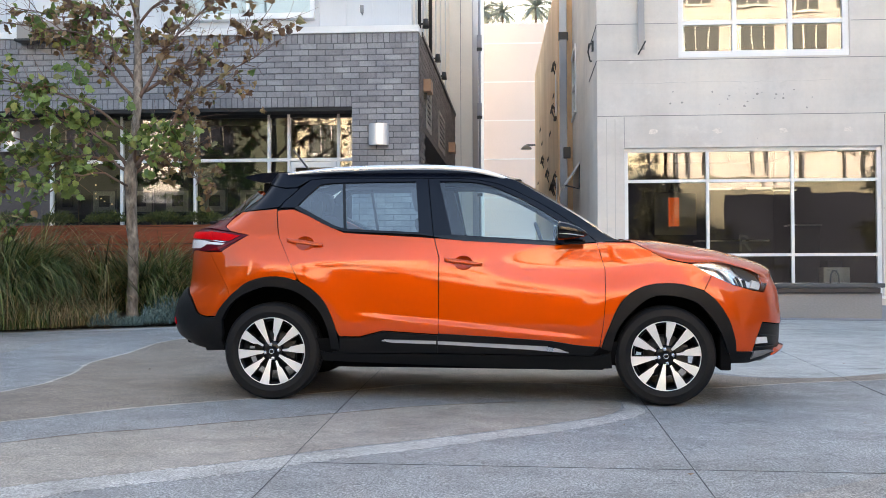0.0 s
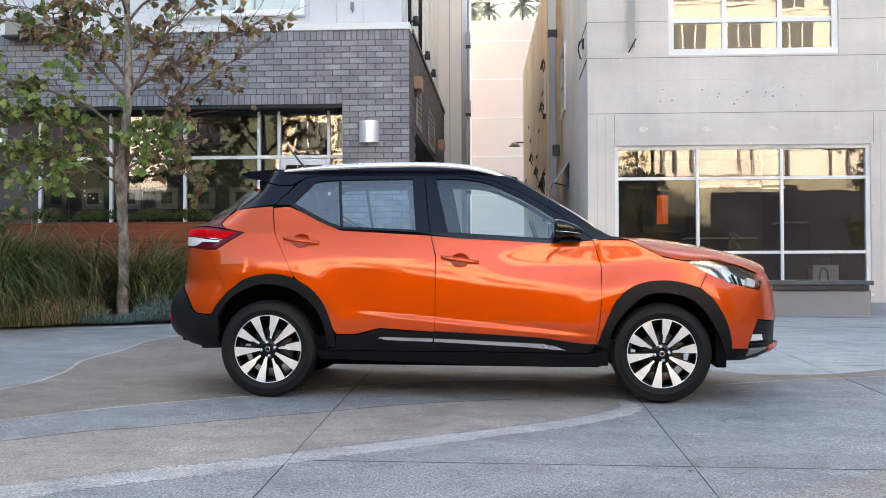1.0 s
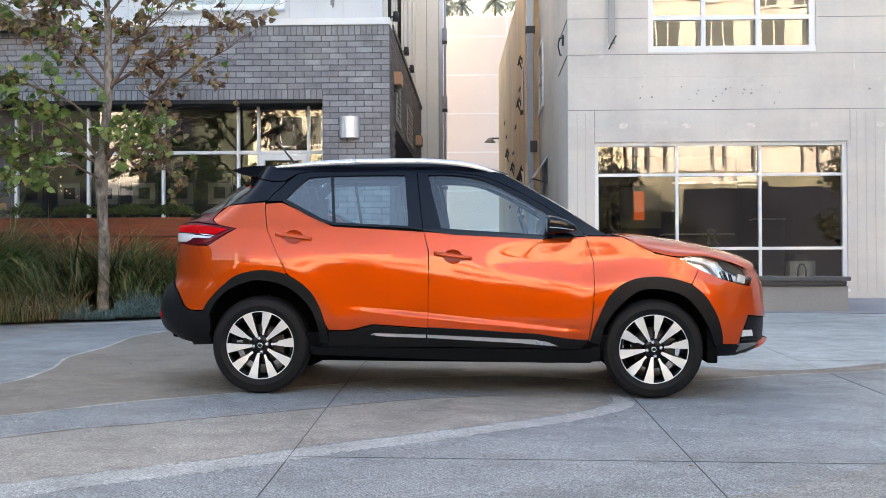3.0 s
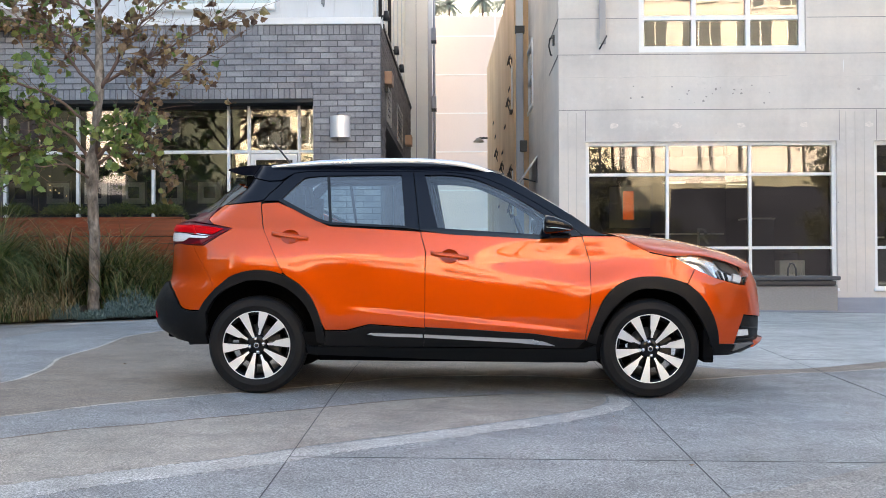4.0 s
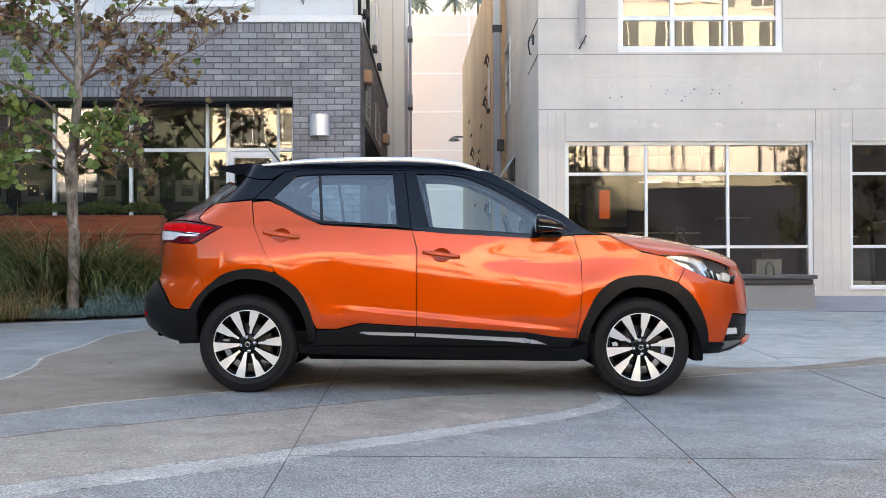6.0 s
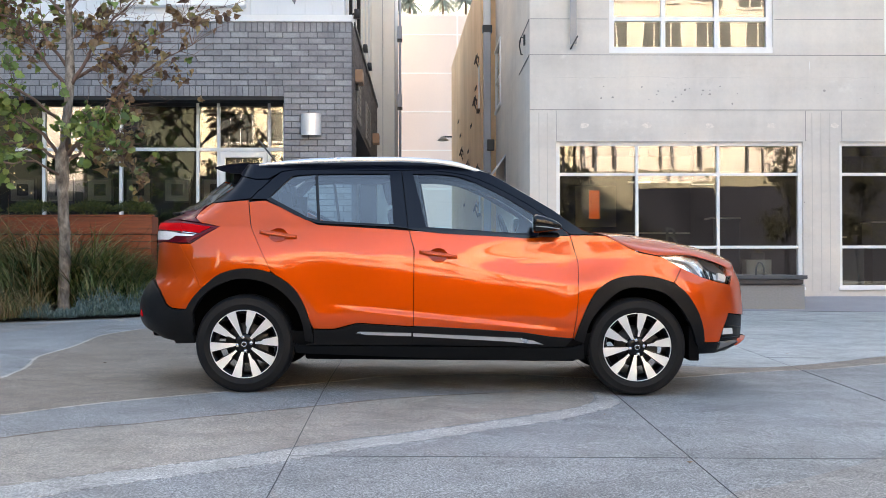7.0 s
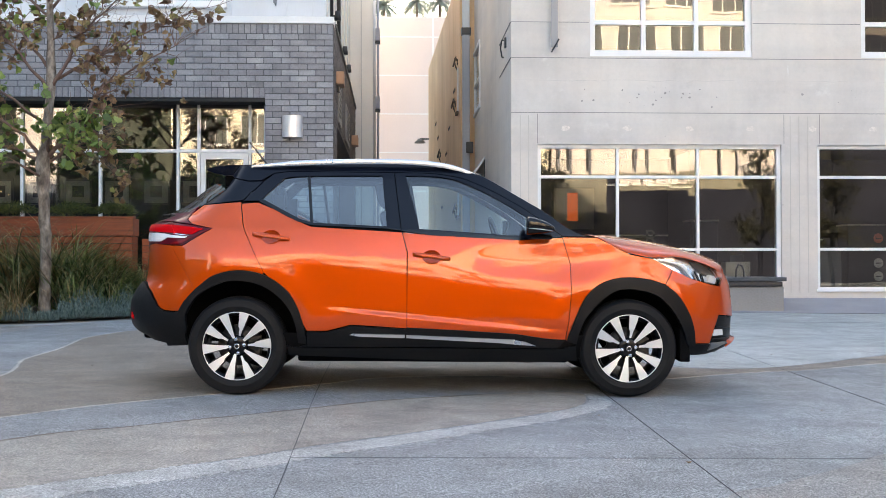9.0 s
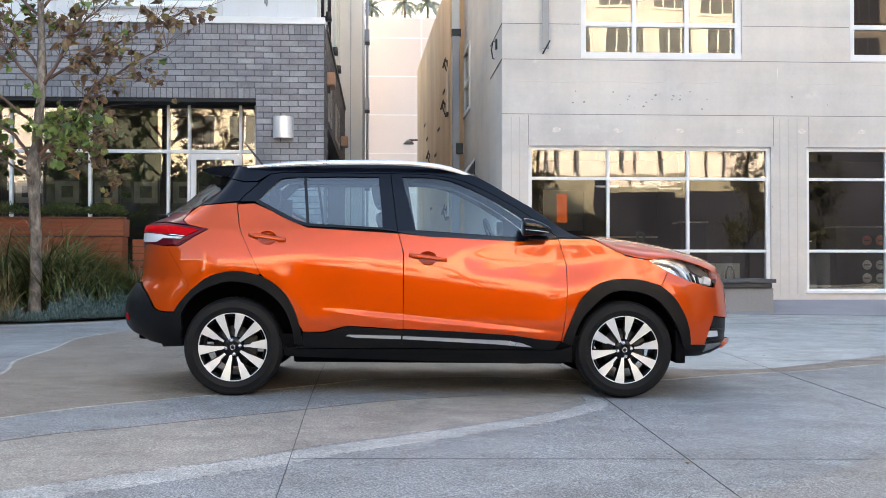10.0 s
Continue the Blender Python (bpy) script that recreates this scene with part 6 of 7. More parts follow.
    # limbs: points from the foot, then how many twigs, how leafy, and the share of green leaves
    plan = [([(0.06, 0, 1.95), (0.19, -0.1, 2.10), (0.48, -0.13, 2.36), (0.76, -0.13, 2.85), (0.88, -0.1, 2.91), (1.18, -0.1, 3.11), (1.6, 0.0, 3.35)], 0.030, 0.006, 30, 2, 0.08),
            ([(0.04, 0, 1.9), (0.22, 0.1, 2.04), (0.40, 0.25, 2.16), (0.52, 0.35, 2.12), (0.66, 0.4, 1.95)], 0.022, 0.005, 24, 4, 0.06),
            ([(0.03, 0, 2.0), (0.18, -0.3, 2.3), (0.36, -0.45, 2.42), (0.55, -0.5, 2.38)], 0.02, 0.005, 8, 7, 0.95),
            ([(-0.06, 0, 1.95), (-0.22, -0.1, 2.2), (-0.5, -0.25, 2.42), (-0.9, -0.35, 2.55), (-1.4, -0.4, 2.5)], 0.026, 0.005, 16, 4, 0.95),
            ([(-0.05, 0.02, 1.9), (-0.3, 0.15, 2.05), (-0.7, 0.2, 2.15), (-1.1, 0.25, 2.05), (-1.7, 0.2, 1.95)], 0.024, 0.005, 18, 5, 0.93),
            ([(-0.02, -0.05, 1.7), (-0.2, -0.4, 1.85), (-0.5, -0.7, 1.8), (-0.8, -0.8, 1.55), (-1.0, -0.8, 1.35)], 0.016, 0.004, 8, 4, 0.95),
            ([(0.02, 0, 2.85), (-0.16, -0.05, 3.05), (-0.34, -0.08, 3.3), (-0.6, -0.1, 3.5), (-1.0, -0.15, 3.7)], 0.024, 0.006, 22, 4, 0.25),
            ([(0.03, 0.02, 3.05), (-0.3, 0.1, 3.5), (-0.7, 0.2, 3.75), (-1.2, 0.25, 3.8), (-1.7, 0.2, 3.9)], 0.022, 0.005, 18, 4, 0.5),
            ([(0.08, 0, 2.85), (0.26, -0.05, 3.05), (0.45, -0.1, 3.45), (0.75, -0.12, 3.75), (1.2, -0.1, 4.15)], 0.028, 0.006, 34, 3, 0.05),
            ([(0.08, 0, 2.88), (0.4, 0.08, 3.1), (0.75, 0.12, 3.3), (1.2, 0.2, 3.55), (1.7, 0.25, 3.8)], 0.024, 0.005, 34, 3, 0.06),
            ([(0.05, 0.03, 3.7), (-0.2, 0.1, 3.95), (-0.5, 0.15, 4.0), (-0.95, 0.2, 3.95), (-1.5, 0.1, 4.05)], 0.020, 0.005, 22, 4, 0.3),
            ([(0.05, 0.03, 3.8), (0.3, 0.1, 4.1), (0.7, 0.2, 4.3), (1.1, 0.3, 4.4)], 0.020, 0.005, 24, 4, 0.06),
            ([(0.05, 0.0, 3.9), (0.0, -0.3, 4.2), (0.2, -0.6, 4.5)], 0.016, 0.005, 8, 5, 0.1),
            ([(0.06, 0, 4.6), (-0.4, 0.1, 4.9), (-0.9, 0.2, 5.1)], 0.016, 0.005, 8, 5, 0.3),
            ([(0.06, 0, 4.7), (0.5, 0, 5.1), (1.0, 0.1, 5.4)], 0.016, 0.005, 8, 5, 0.1),
            ([(0.03, 0, 5.2), (-0.3, -0.2, 5.7), (-0.5, -0.3, 6.2)], 0.014, 0.004, 6, 5, 0.2),
            ([(-0.05, 0, 2.4), (-0.4, -0.4, 2.7), (-0.9, -0.6, 2.9), (-1.5, -0.6, 3.0), (-2.1, -0.5, 3.1)], 0.020, 0.005, 16, 4, 0.85),
            ([(-0.9, 0.2, 2.1), (-1.5, 0.3, 2.35), (-2.1, 0.3, 2.5), (-2.6, 0.3, 2.4)], 0.014, 0.004, 12, 5, 0.92)]
    for pts, r0, r1, n, lv, green in plan:
        line = limb(pts, r0, r1)
        for k in range(round(n * 1.4)):
            i = random.randrange(len(line) // 4, len(line))
            d = (line[i] - line[max(0, i - 2)]).normalized() + Vector((random.gauss(0, 0.6), random.gauss(0, 0.6), random.gauss(0.1, 0.5)))
            tw = wander(line[i], d, random.uniform(0.25, 0.95), 5, 0.24)
            tube(limbs_bm, tw, [0.0055, 0.005, 0.004, 0.003, 0.0025, 0.0015], 4, cap=False)
            if random.random() < 0.9:
                t2 = wander(tw[2], d + Vector((random.gauss(0, 0.7), random.gauss(0, 0.7), random.gauss(0, 0.7))), random.uniform(0.14, 0.42), 3, 0.3)
                tube(limbs_bm, t2, [0.003, 0.0025, 0.002, 0.0012], 4, cap=False)
                twigs.append((t2, max(1, lv // 2), green))
            twigs.append((tw, lv, green))
    for tw, lv, green in twigs:
        # leaves hang in small bunches
        at = tw[random.randrange(1, len(tw))]
        count = random.gauss(lv * 1.8, 2) if green > 0.4 else random.gauss(lv * 1.0, 1.4) if random.random() < 0.72 else 0
        for k in range(max(0, round(count))):
            if k % 4 == 0:
                at = tw[random.randrange(1, len(tw))]
            p = at + Vector((random.gauss(0, 0.035), random.gauss(0, 0.035), random.gauss(-0.02, 0.035)))
            if random.random() < green:
                leaf(leaves, p, random.uniform(0.06, 0.13), 0.35, 0, 0.3)
            else:
                leaf(leaves, p, random.uniform(0.045, 0.11), 1.5, 1, random.uniform(0.5, 1.3))
    part("limb", limbs_bm, M_TWIG, tree, "bare brown limbs and twigs", True)
    part("crown", leaves, [M_LEAF_GREEN, M_LEAF_DRY], tree, "sparse crown of green and dry lobed leaves")
    return tree


def blade(bm, foot, d, length, width, bend, mi):
    """One strap leaf that rises and arches over."""
    p, up = Vector(foot), Vector((0, 0, 1))
    h = Vector((d[0], d[1], 0)).normalized()
    side = Vector((-h[1], h[0], 0))
    rows, a, n = [], random.uniform(0.04, 0.62), 6
    for k in range(n + 1):
        t = k / n
        w = width * (1 - t ** 2.5) * 0.5 + 0.0006
        rows.append([bm.verts.new(p + side * w * e) for e in (-1, 1)])
        p = p + (up * math.cos(a) + h * math.sin(a)) * length / n
        a += bend / n * (0.5 + t)
    for r, s in zip(rows, rows[1:]):
        f = bm.faces.new((r[0], r[1], s[1], s[0]))
        f.material_index, f.smooth = mi, True


def open_ground(x, y, h, reach):
    """Whether a blade leaning from x, y along h leaves the trunk's foot and the low groundcover free."""
    x, y = x + h[0] * reach, y + h[1] * reach
    if y < 6.7 and abs(x + 4.6 - (6.53 - y) * 0.31) < 0.24:
        return False
    return not (x > -4.45 and y < bed_edge(x) + 0.75)


def build_bed():
    random.seed(5)
    bm = bmesh.new()
    xs = [-12 + 0.2 * k for k in range(46)]
    rows = []
    for x in xs:
        if x > -3.2:
            break
        y0 = bed_edge(x) + 0.22
        rows.append([(x, y0 + (9.9 - y0) * t, ground_z(x, y0 + (9.9 - y0) * t) + (0.004 if t == 0 else 0.006 + 0.09 * min(1, t * 4)) + (random.gauss(0, 0.012) if t > 0.1 else 0)) for t in (0, 0.015, 0.06, 0.15, 0.3, 0.45, 0.7, 1)])
    bm = grid_sheet(rows)
    bmesh.ops.recalc_face_normals(bm, faces=bm.faces)
    if sum(f.normal.z for f in bm.faces) < 0:
        bmesh.ops.reverse_faces(bm, faces=bm.faces[:])
    skirt(bm, 0.05)
    structure("planting_bed", bm, M_SOIL, "dark mulched planting bed", "soil", True)
    bm = bmesh.new()
    for _ in range(400):
        x = random.uniform(-9.2, -3.5)
        y = bed_edge(x) + random.uniform(0.30, 1.9)
        if x > -5.75 and y < 6.72:
            continue
        if x > -4.5 and y < bed_edge(x) + 0.75:
            continue
        y = min(y, 7.75)
        z = ground_z(x, y) + 0.06
        dry = random.random() < 0.12
        scale = random.uniform(0.85, 1.2) * (1.1 if x < -5 else max(0.5, 1.0 - 0.75 * max(0.0, x + 4.45)))
        for _ in range(140):
            a = random.uniform(0, 2 * math.pi)
            r = abs(random.gauss(0, 0.09))
            mi = 1 if (dry and random.random() < 0.75) or random.random() < 0.05 else 0
            h, length = (math.cos(a + random.gauss(0, 0.5)), math.sin(a + random.gauss(0, 0.5))), random.uniform(0.75, 1.5) * scale
            if open_ground(x, y, h, 0.6 * length):
                blade(bm, (x + r * math.cos(a), y + r * math.sin(a), z), h, length, random.uniform(0.008, 0.017), random.uniform(1.2, 4.0), mi)
    # one dry tussock hanging over the edge, and smaller dry tufts beside it
    for cx, cy, n, k in ((-5.02, 5.50, 480, 0.78), (-5.3, 5.34, 420, 0.8), (-5.75, 5.1, 360, 0.8), (-6.2, 4.85, 260, 0.8), (-4.85, 5.75, 160, 0.55)):
        for _ in range(n):
            a = random.uniform(0, 2 * math.pi)
            blade(bm, (cx + random.gauss(0, 0.12), cy + random.gauss(0, 0.09), ground_z(cx, cy) + 0.04), (math.cos(a), math.sin(a)), random.uniform(0.45, 0.95) * k, random.uniform(0.006, 0.011),
                  random.uniform(2.4, 4.6), 1 if random.random() < 0.72 else 0)
    # low tufts along the edge
    for _ in range(120):
        x = random.uniform(-9, -4.85)
        y = bed_edge(x) + random.uniform(-0.03, 0.35)
        z = ground_z(x, y) + 0.03
        for _ in range(60):
            a = random.uniform(0, 2 * math.pi)
            blade(bm, (x + random.gauss(0, 0.08), y + random.gauss(0, 0.05), z), (math.cos(a), math.sin(a)), random.uniform(0.25, 0.62), random.uniform(0.004, 0.008), random.uniform(1.4, 3.6), 1 if random.random() < 0.16 else 0)
    tagged(link_mesh("strap_grass", bm, [M_GRASS, M_GRASS_DRY]), "tall dark green strap-leaved grass with dry blades in the bed", "grass", "", "stuff")
    bm = bmesh.new()
    for _ in range(17000):
        x = random.uniform(-4.75, -3.05)
        y0 = bed_edge(x)
        y = y0 - 0.03 + abs(random.gauss(0, 0.45))
        if x < -4.5 and y > y0 + 0.35:
            continue
        h = 0.06 + 0.30 * min(1.0, (y - y0) / 0.35) * random.uniform(0.4, 1.1) * (0.6 + 0.4 * math.sin(x * 9) * math.cos(y * 7))
        if abs(x + 4.6 - (6.53 - y) * 0.32) < 0.16 and y < 6.6:
            h *= 0.3
        p = Vector((x, y, ground_z(x, y) + 0.02))
        d = Vector((random.gauss(0, 0.9), random.gauss(-0.2, 0.9), random.uniform(0.2, 1.2))).normalized()
        s = d.cross(Vector((0, 0, 1))).normalized() * random.uniform(0.003, 0.006)
        p = p + Vector((0, 0, h * random.uniform(0.2, 1)))
        e = p + d * random.uniform(0.04, 0.085)
        m = p.lerp(e, 0.45)
        bm.faces.new([bm.verts.new(q) for q in (p, m + s, e, m - s)])
    tagged(link_mesh("groundcover", bm, M_SAGE), "low blue-green groundcover along the bed's edge", "groundcover", "", "stuff")


LITTER = [(5.45, 6.29), (5.1, 5.7), (0.97, -0.79), (-1.93, -1.06), (-2.67, 1.58), (-1.08, -1.38), (3.23, 2.7), (1.13, -2.16), (2.4, -0.6)]


def build_litter():
    """A few dry leaves lying on the plaza."""
    random.seed(41)
    for x, y in LITTER:
        bm = bmesh.new()
        leaf(bm, Vector((0, 0, 0)), random.uniform(0.022, 0.038), 0.0, 0, 0.5)
        low = min(v.co.z for v in bm.verts)
        for v in bm.verts:
            v.co.z = (v.co.z - low) * 0.3
        ob = link_mesh("fallen_leaf", bm, M_LEAF_DRY)
        ob.matrix_world = pose(x, y, ground_z(x, y) + 0.0032, 0, 0, random.uniform(0, 360))
        tagged(ob, "dry brown leaf lying on the concrete paving", "leaf", "fallen leaves on the plaza")


def build_planter():
    pl = thing("wooden_planter", pose(0, 0, 0), "long red-brown slatted wooden planter behind the grass", "planter")
    y, x0, x1 = 8.0, -12.0, -3.87
    part("planter_core", boxes((x0, x1 - 0.02, y + 0.035, y + 0.34, 0.2, 1.44)), M_BLACKMETAL, pl)
    z = 1.265
    part("top_board", boxes((x0, x1 + 0.02, y - 0.03, y + 0.03, 1.275, 1.515), bevel=0.004), M_WOOD, pl)
    part("top_board", boxes((x1 - 0.03, x1 + 0.02, y + 0.032, y + 0.34, 1.275, 1.515), bevel=0.004), M_WOOD, pl)
    part("cap_board", boxes((x0, x1 + 0.035, y - 0.04, y + 0.10, 1.518, 1.54), bevel=0.004), M_WOOD, pl)
    while z > 0.3:
        part("board", boxes((x0, x1, y, y + 0.03, z - 0.092, z), bevel=0.003), M_WOOD, pl)
        part("board", boxes((x1 - 0.03, x1, y + 0.032, y + 0.34, z - 0.092, z), bevel=0.003), M_WOOD, pl)
        z -= 0.1
    st = thing("wooden_step_box", pose(0, 0, 0), "lower slatted wooden box beside the planter", "planter")
    part("box_core", boxes((-3.79, -3.65, 8.33, 9.2, 0.2, 1.22)), M_BLACKMETAL, st)
    z = 1.24
    while z > 0.3:
        part("board", boxes((-3.80, -3.62, 8.30, 8.33, z - 0.092, z), bevel=0.003), M_WOOD, st)
        z -= 0.1
    rail = thing("metal_railing", pose(0, 0, 0), "black metal railing beside the wooden planter", "railing")
    for x in [-3.56 + 0.075 * k for k in range(6)]:
        part("baluster", boxes((x, x + 0.016, 8.60, 8.616, 0.2, 1.22)), M_BLACKMETAL, rail)
    part("top_rail", boxes((-3.59, -3.12, 8.585, 8.63, 1.22, 1.26)), M_BLACKMETAL, rail)
    part("bottom_rail", boxes((-3.59, -3.12, 8.59, 8.625, 0.40, 0.43)), M_BLACKMETAL, rail)
    # clipped shrubs standing in the planter
    random.seed(9)
    x = -4.15
    while x > -10:
        w = random.uniform(0.24, 0.36)
        bm = bmesh.new()
        for _ in range(1100):
            v = Vector((random.gauss(0, 1), random.gauss(0, 1), random.gauss(0, 1))).normalized() * random.uniform(0.55, 1.04)
            p = Vector((v.x * w, v.y * 0.13, 0.08 + abs(v.z) * 0.15))
            d = (v + Vector((random.gauss(0, 0.5), random.gauss(0, 0.5), random.gauss(0.5, 0.5)))).normalized()
            s = d.cross(Vector((random.gauss(0, 1), random.gauss(0, 1), 0.3))).normalized() * 0.008
            e = p + d * random.uniform(0.03, 0.06)
            bm.faces.new([bm.verts.new(q) for q in (p, p.lerp(e, 0.5) + s, e, p.lerp(e, 0.5) - s)])
        for _ in range(14):
            a = random.uniform(0, 6.28)
            tube(bm, [(0, 0, -0.09), (w * 0.4 * math.cos(a), 0.07 * math.sin(a), 0.08), (w * 0.75 * math.cos(a), 0.11 * math.sin(a), random.uniform(0.10, 0.17))], 0.004, 4, cap=False)
        sh = link_mesh("shrub", bm, M_SHRUB)
        sh.matrix_world = pose(x, 8.19, 1.51)
        tagged(sh, "clipped dark green shrub in the wooden planter", "shrub", "shrubs in the wooden planter")
        x -= 2 * w + random.uniform(-0.05, 0.22)


def build_palm(x, y, z, s):
    pm = thing("palm_tree", pose(x, y, 0.5), "distant palm tree against the pale sky", "palm", "palms beyond the alley")
    bm = bmesh.new()
    tube(bm, [(0, 0, 0), (0.2, 0, z * 0.5), (0, 0, z - 0.5)], [0.2 * s, 0.14 * s, 0.11 * s], 10)
    part("trunk", bm, M_TWIG, pm, "", True)
    bm = bmesh.new()
    for k in range(64):
        a, e = random.uniform(0, 6.28), random.uniform(-0.6, 1.2)
        p, d = Vector((0, 0, z - 0.5)), Vector((math.cos(a) * math.cos(e), math.sin(a) * math.cos(e), math.sin(e)))
        for j in range(9):
            q = p + d * 0.27 * s
            sd = d.cross(Vector((0, 0, 1))).normalized()
            for sg in (-1, 1):
                tip = q + (sd * sg * 0.42 + d * 0.2 - Vector((0, 0, 0.22))) * s * (1 - abs(j - 4) / 7)
                bm.faces.new([bm.verts.new(v) for v in (p, q, tip)])
            p = q
            d = (d - Vector((0, 0, 0.13))).normalized()
    part("crown", bm, M_PALM_HAZED, pm)


# ---- fittings on the walls ----
def build_fittings():
    # half-round aluminium wall lamps
    for x, y in ((-1.86, 10.05), (-8.06, 10.44)):
        lamp = thing("wall_lamp", pose(x, y, 2.87), "half-round brushed aluminium wall lamp on the brick", "lamp", "wall lamps on the brick front")
        bm = bmesh.new()
        rows = []
        for k in range(17):
            a = math.pi * k / 16
            rows.append([(-0.16 * math.cos(a), -0.135 * math.sin(a) ** 0.8 - 0.001, z) for z in (0.0, 0.34)])
        grid_sheet(rows, bm=bm)
        part("shade", bm, M_BRUSHED, lamp, "", True)
        part("back_plate", boxes((-0.15, 0.15, -0.012, 0.02, 0.01, 0.33)), M_STEEL, lamp)
        part("bulb_tray", boxes((-0.10, 0.10, -0.09, -0.013, 0.13, 0.16)), M_BLACKMETAL, lamp)
    # taupe canopy box
    c = thing("canopy_box", pose(-7.1, 10.02, 4.6), "taupe metal canopy box on the brick front", "canopy")
    part("casing", boxes((-0.57, 0.57, -0.22, 0.04, 0.02, 0.30), bevel=0.01), M_SIDING_TAUPE, c)
    part("lip", boxes((-0.60, 0.60, -0.25, 0.04, -0.01, 0.02)), M_BLACKMETAL, c)
    # upper window in the siding
    window_unit("window_7", -5.1, -2.91, 4.93, 6.3, 10.19, (-4.0,), (5.6,), "white-framed window in the pale siding", fr=0.07)
    structure("wall_upper_room", boxes((-5.2, -2.8, 10.505, 10.55, 4.9, 6.4)), M_GREYBOX, "pale blind wall behind the upper window")
    hk = thing("wall_hook", pose(-2.15, 10.21, 4.98), "small steel hook on the pale siding", "hook")
    part("hook", tube(bmesh.new(), [(0, 0.02, 0.12), (0, -0.05, 0.12), (0, -0.07, 0.06), (0.015, -0.05, 0.0), (0.02, -0.03, 0.04)], 0.011, 8), M_STEEL, hk)
    part("base_plate", boxes((-0.03, 0.03, -0.008, 0.012, 0.05, 0.17)), M_STEEL, hk)
    # alley: box lamp, louvred vents, small lamps
    lamp = thing("alley_lamp", pose(-1.22, 11.05, 3.9), "copper-coloured box lamp on the alley's brick wall", "lamp")
    part("casing", boxes((0.0, 0.13, -0.22, 0.22, -0.05, 0.16), bevel=0.01), M_COPPER, lamp)
    part("arm", boxes((0.0, 0.05, -0.05, 0.05, -0.16, -0.05)), M_BLACKMETAL, lamp)
    lamp = thing("alley_lamp", pose(-1.22, 17.5, 3.6), "copper-coloured box lamp on the alley's brick wall", "lamp")
    part("casing", boxes((0.0, 0.15, -0.22, 0.22, -0.06, 0.16), bevel=0.01), M_COPPER, lamp)
    for y0, y1 in ((11.3, 12.3), (14.2, 15.9)):
        v = thing("wall_vent", pose(-1.222, y0, 3.3), "black louvred vent in the dark brick wall", "vent", "vents in the alley wall")
        w = y1 - y0
        part("vent_frame", boxes((0, 0.03, 0, 0.06, 0, 0.72), (0, 0.03, w - 0.06, w, 0, 0.72), (0, 0.03, 0.06, w - 0.06, 0, 0.05), (0, 0.03, 0.06, w - 0.06, 0.67, 0.72)), M_SIDING_TAUPE, v)
        part("backing", boxes((0, 0.006, 0.06, w - 0.06, 0.05, 0.67)), M_SOFFIT, v)
        for k in range(6):
            part("slat", boxes((0.006, 0.028, 0.06, w - 0.06, 0.07 + k * 0.1, 0.105 + k * 0.1)), M_SIDING_TAUPE, v)
    for y, z in ((11.4, 5.08), (14.2, 5.03), (16.0, 5.0)):
        s = thing("spot_lamp", pose(-1.35, y, z), "small black spot lamp on the alley siding", "lamp", "spot lamps on the alley siding")
        part("arm", boxes((0, 0.12, -0.02, 0.02, 0.0, 0.03)), M_BLACKMETAL, s)
        part("head", tube(bmesh.new(), [(0.13, 0, -0.06), (0.13, 0, 0.10)], [0.06, 0.045], 12), M_BLACKMETAL, s)
    for y, r, x in ((11.2, 0.03, -1.31), (13.4, 0.035, -1.30)):
        p = thing("downpipe", pose(x, y, 4.8), "dark downpipe on the alley siding", "pipe")
        part("pipe", tube(bmesh.new(), [(0, 0, 0), (0, 0, 4.5)], r, 10), M_BLACKMETAL, p)
    dp = thing("downpipe", pose(-0.70, 22.6, 0.0), "tall blue-grey downpipe at the beige wall", "pipe")
    part("pipe", tube(bmesh.new(), [(0, 0, 0), (0, 0, 9.5)], 0.035, 14), M_DUCT, dp, "", True)
    for z in (3.0, 5.1, 6.95):
        part("bracket", boxes((-0.072, 0.06, -0.06, 0.05, z, z + 0.34), bevel=0.008), M_DUCT, dp)
        part("clamp", boxes((-0.072, 0.065, -0.065, 0.05, z - 0.09, z - 0.01)), M_BLACKMETAL, dp)
    col = thing("downpipe", pose(1.35, 17.2, 0.4), "broad grey downpipe with a dark head at the alley's side", "pipe")
    part("pipe", boxes((-0.09, 0.07, -0.08, 0.08, 0, 5.6), bevel=0.02), M_DUCT, col)
    part("head", boxes((-0.11, 0.10, -0.10, 0.10, 5.6, 5.75)), M_BLACKMETAL, col)
    part("upper_pipe", boxes((-0.09, 0.07, -0.08, 0.08, 5.75, 9.0), bevel=0.02), M_SIDING, col)
    part("valve_box", boxes((-0.02, 0.14, -0.16, -0.08, 2.95, 3.2), bevel=0.02), M_BLACKMETAL, col)
    # ochre wall: window slots, joints and a few hanging bits
    random.seed(21)
    for k in range(8):
        t = 0.05 + 0.9 * ((k * 0.618) % 1)
        x, y = 1.24 - 0.34 * t, 17.6 + 12.4 * t
        z = random.uniform(1.5, 6.0)
        sl = thing("wall_slot", pose(x - 0.01, y, z, 0, 0, 1.6), "dark slot window in the ochre wall", "vent", "slots in the ochre wall")
        part("opening", boxes((-0.004, 0.004, -0.3, 0.3, -0.035, 0.035)), M_RUST, sl)
        part("lintel", boxes((-0.012, 0.004, -0.34, 0.34, 0.036, 0.055)), M_OCHRE, sl)
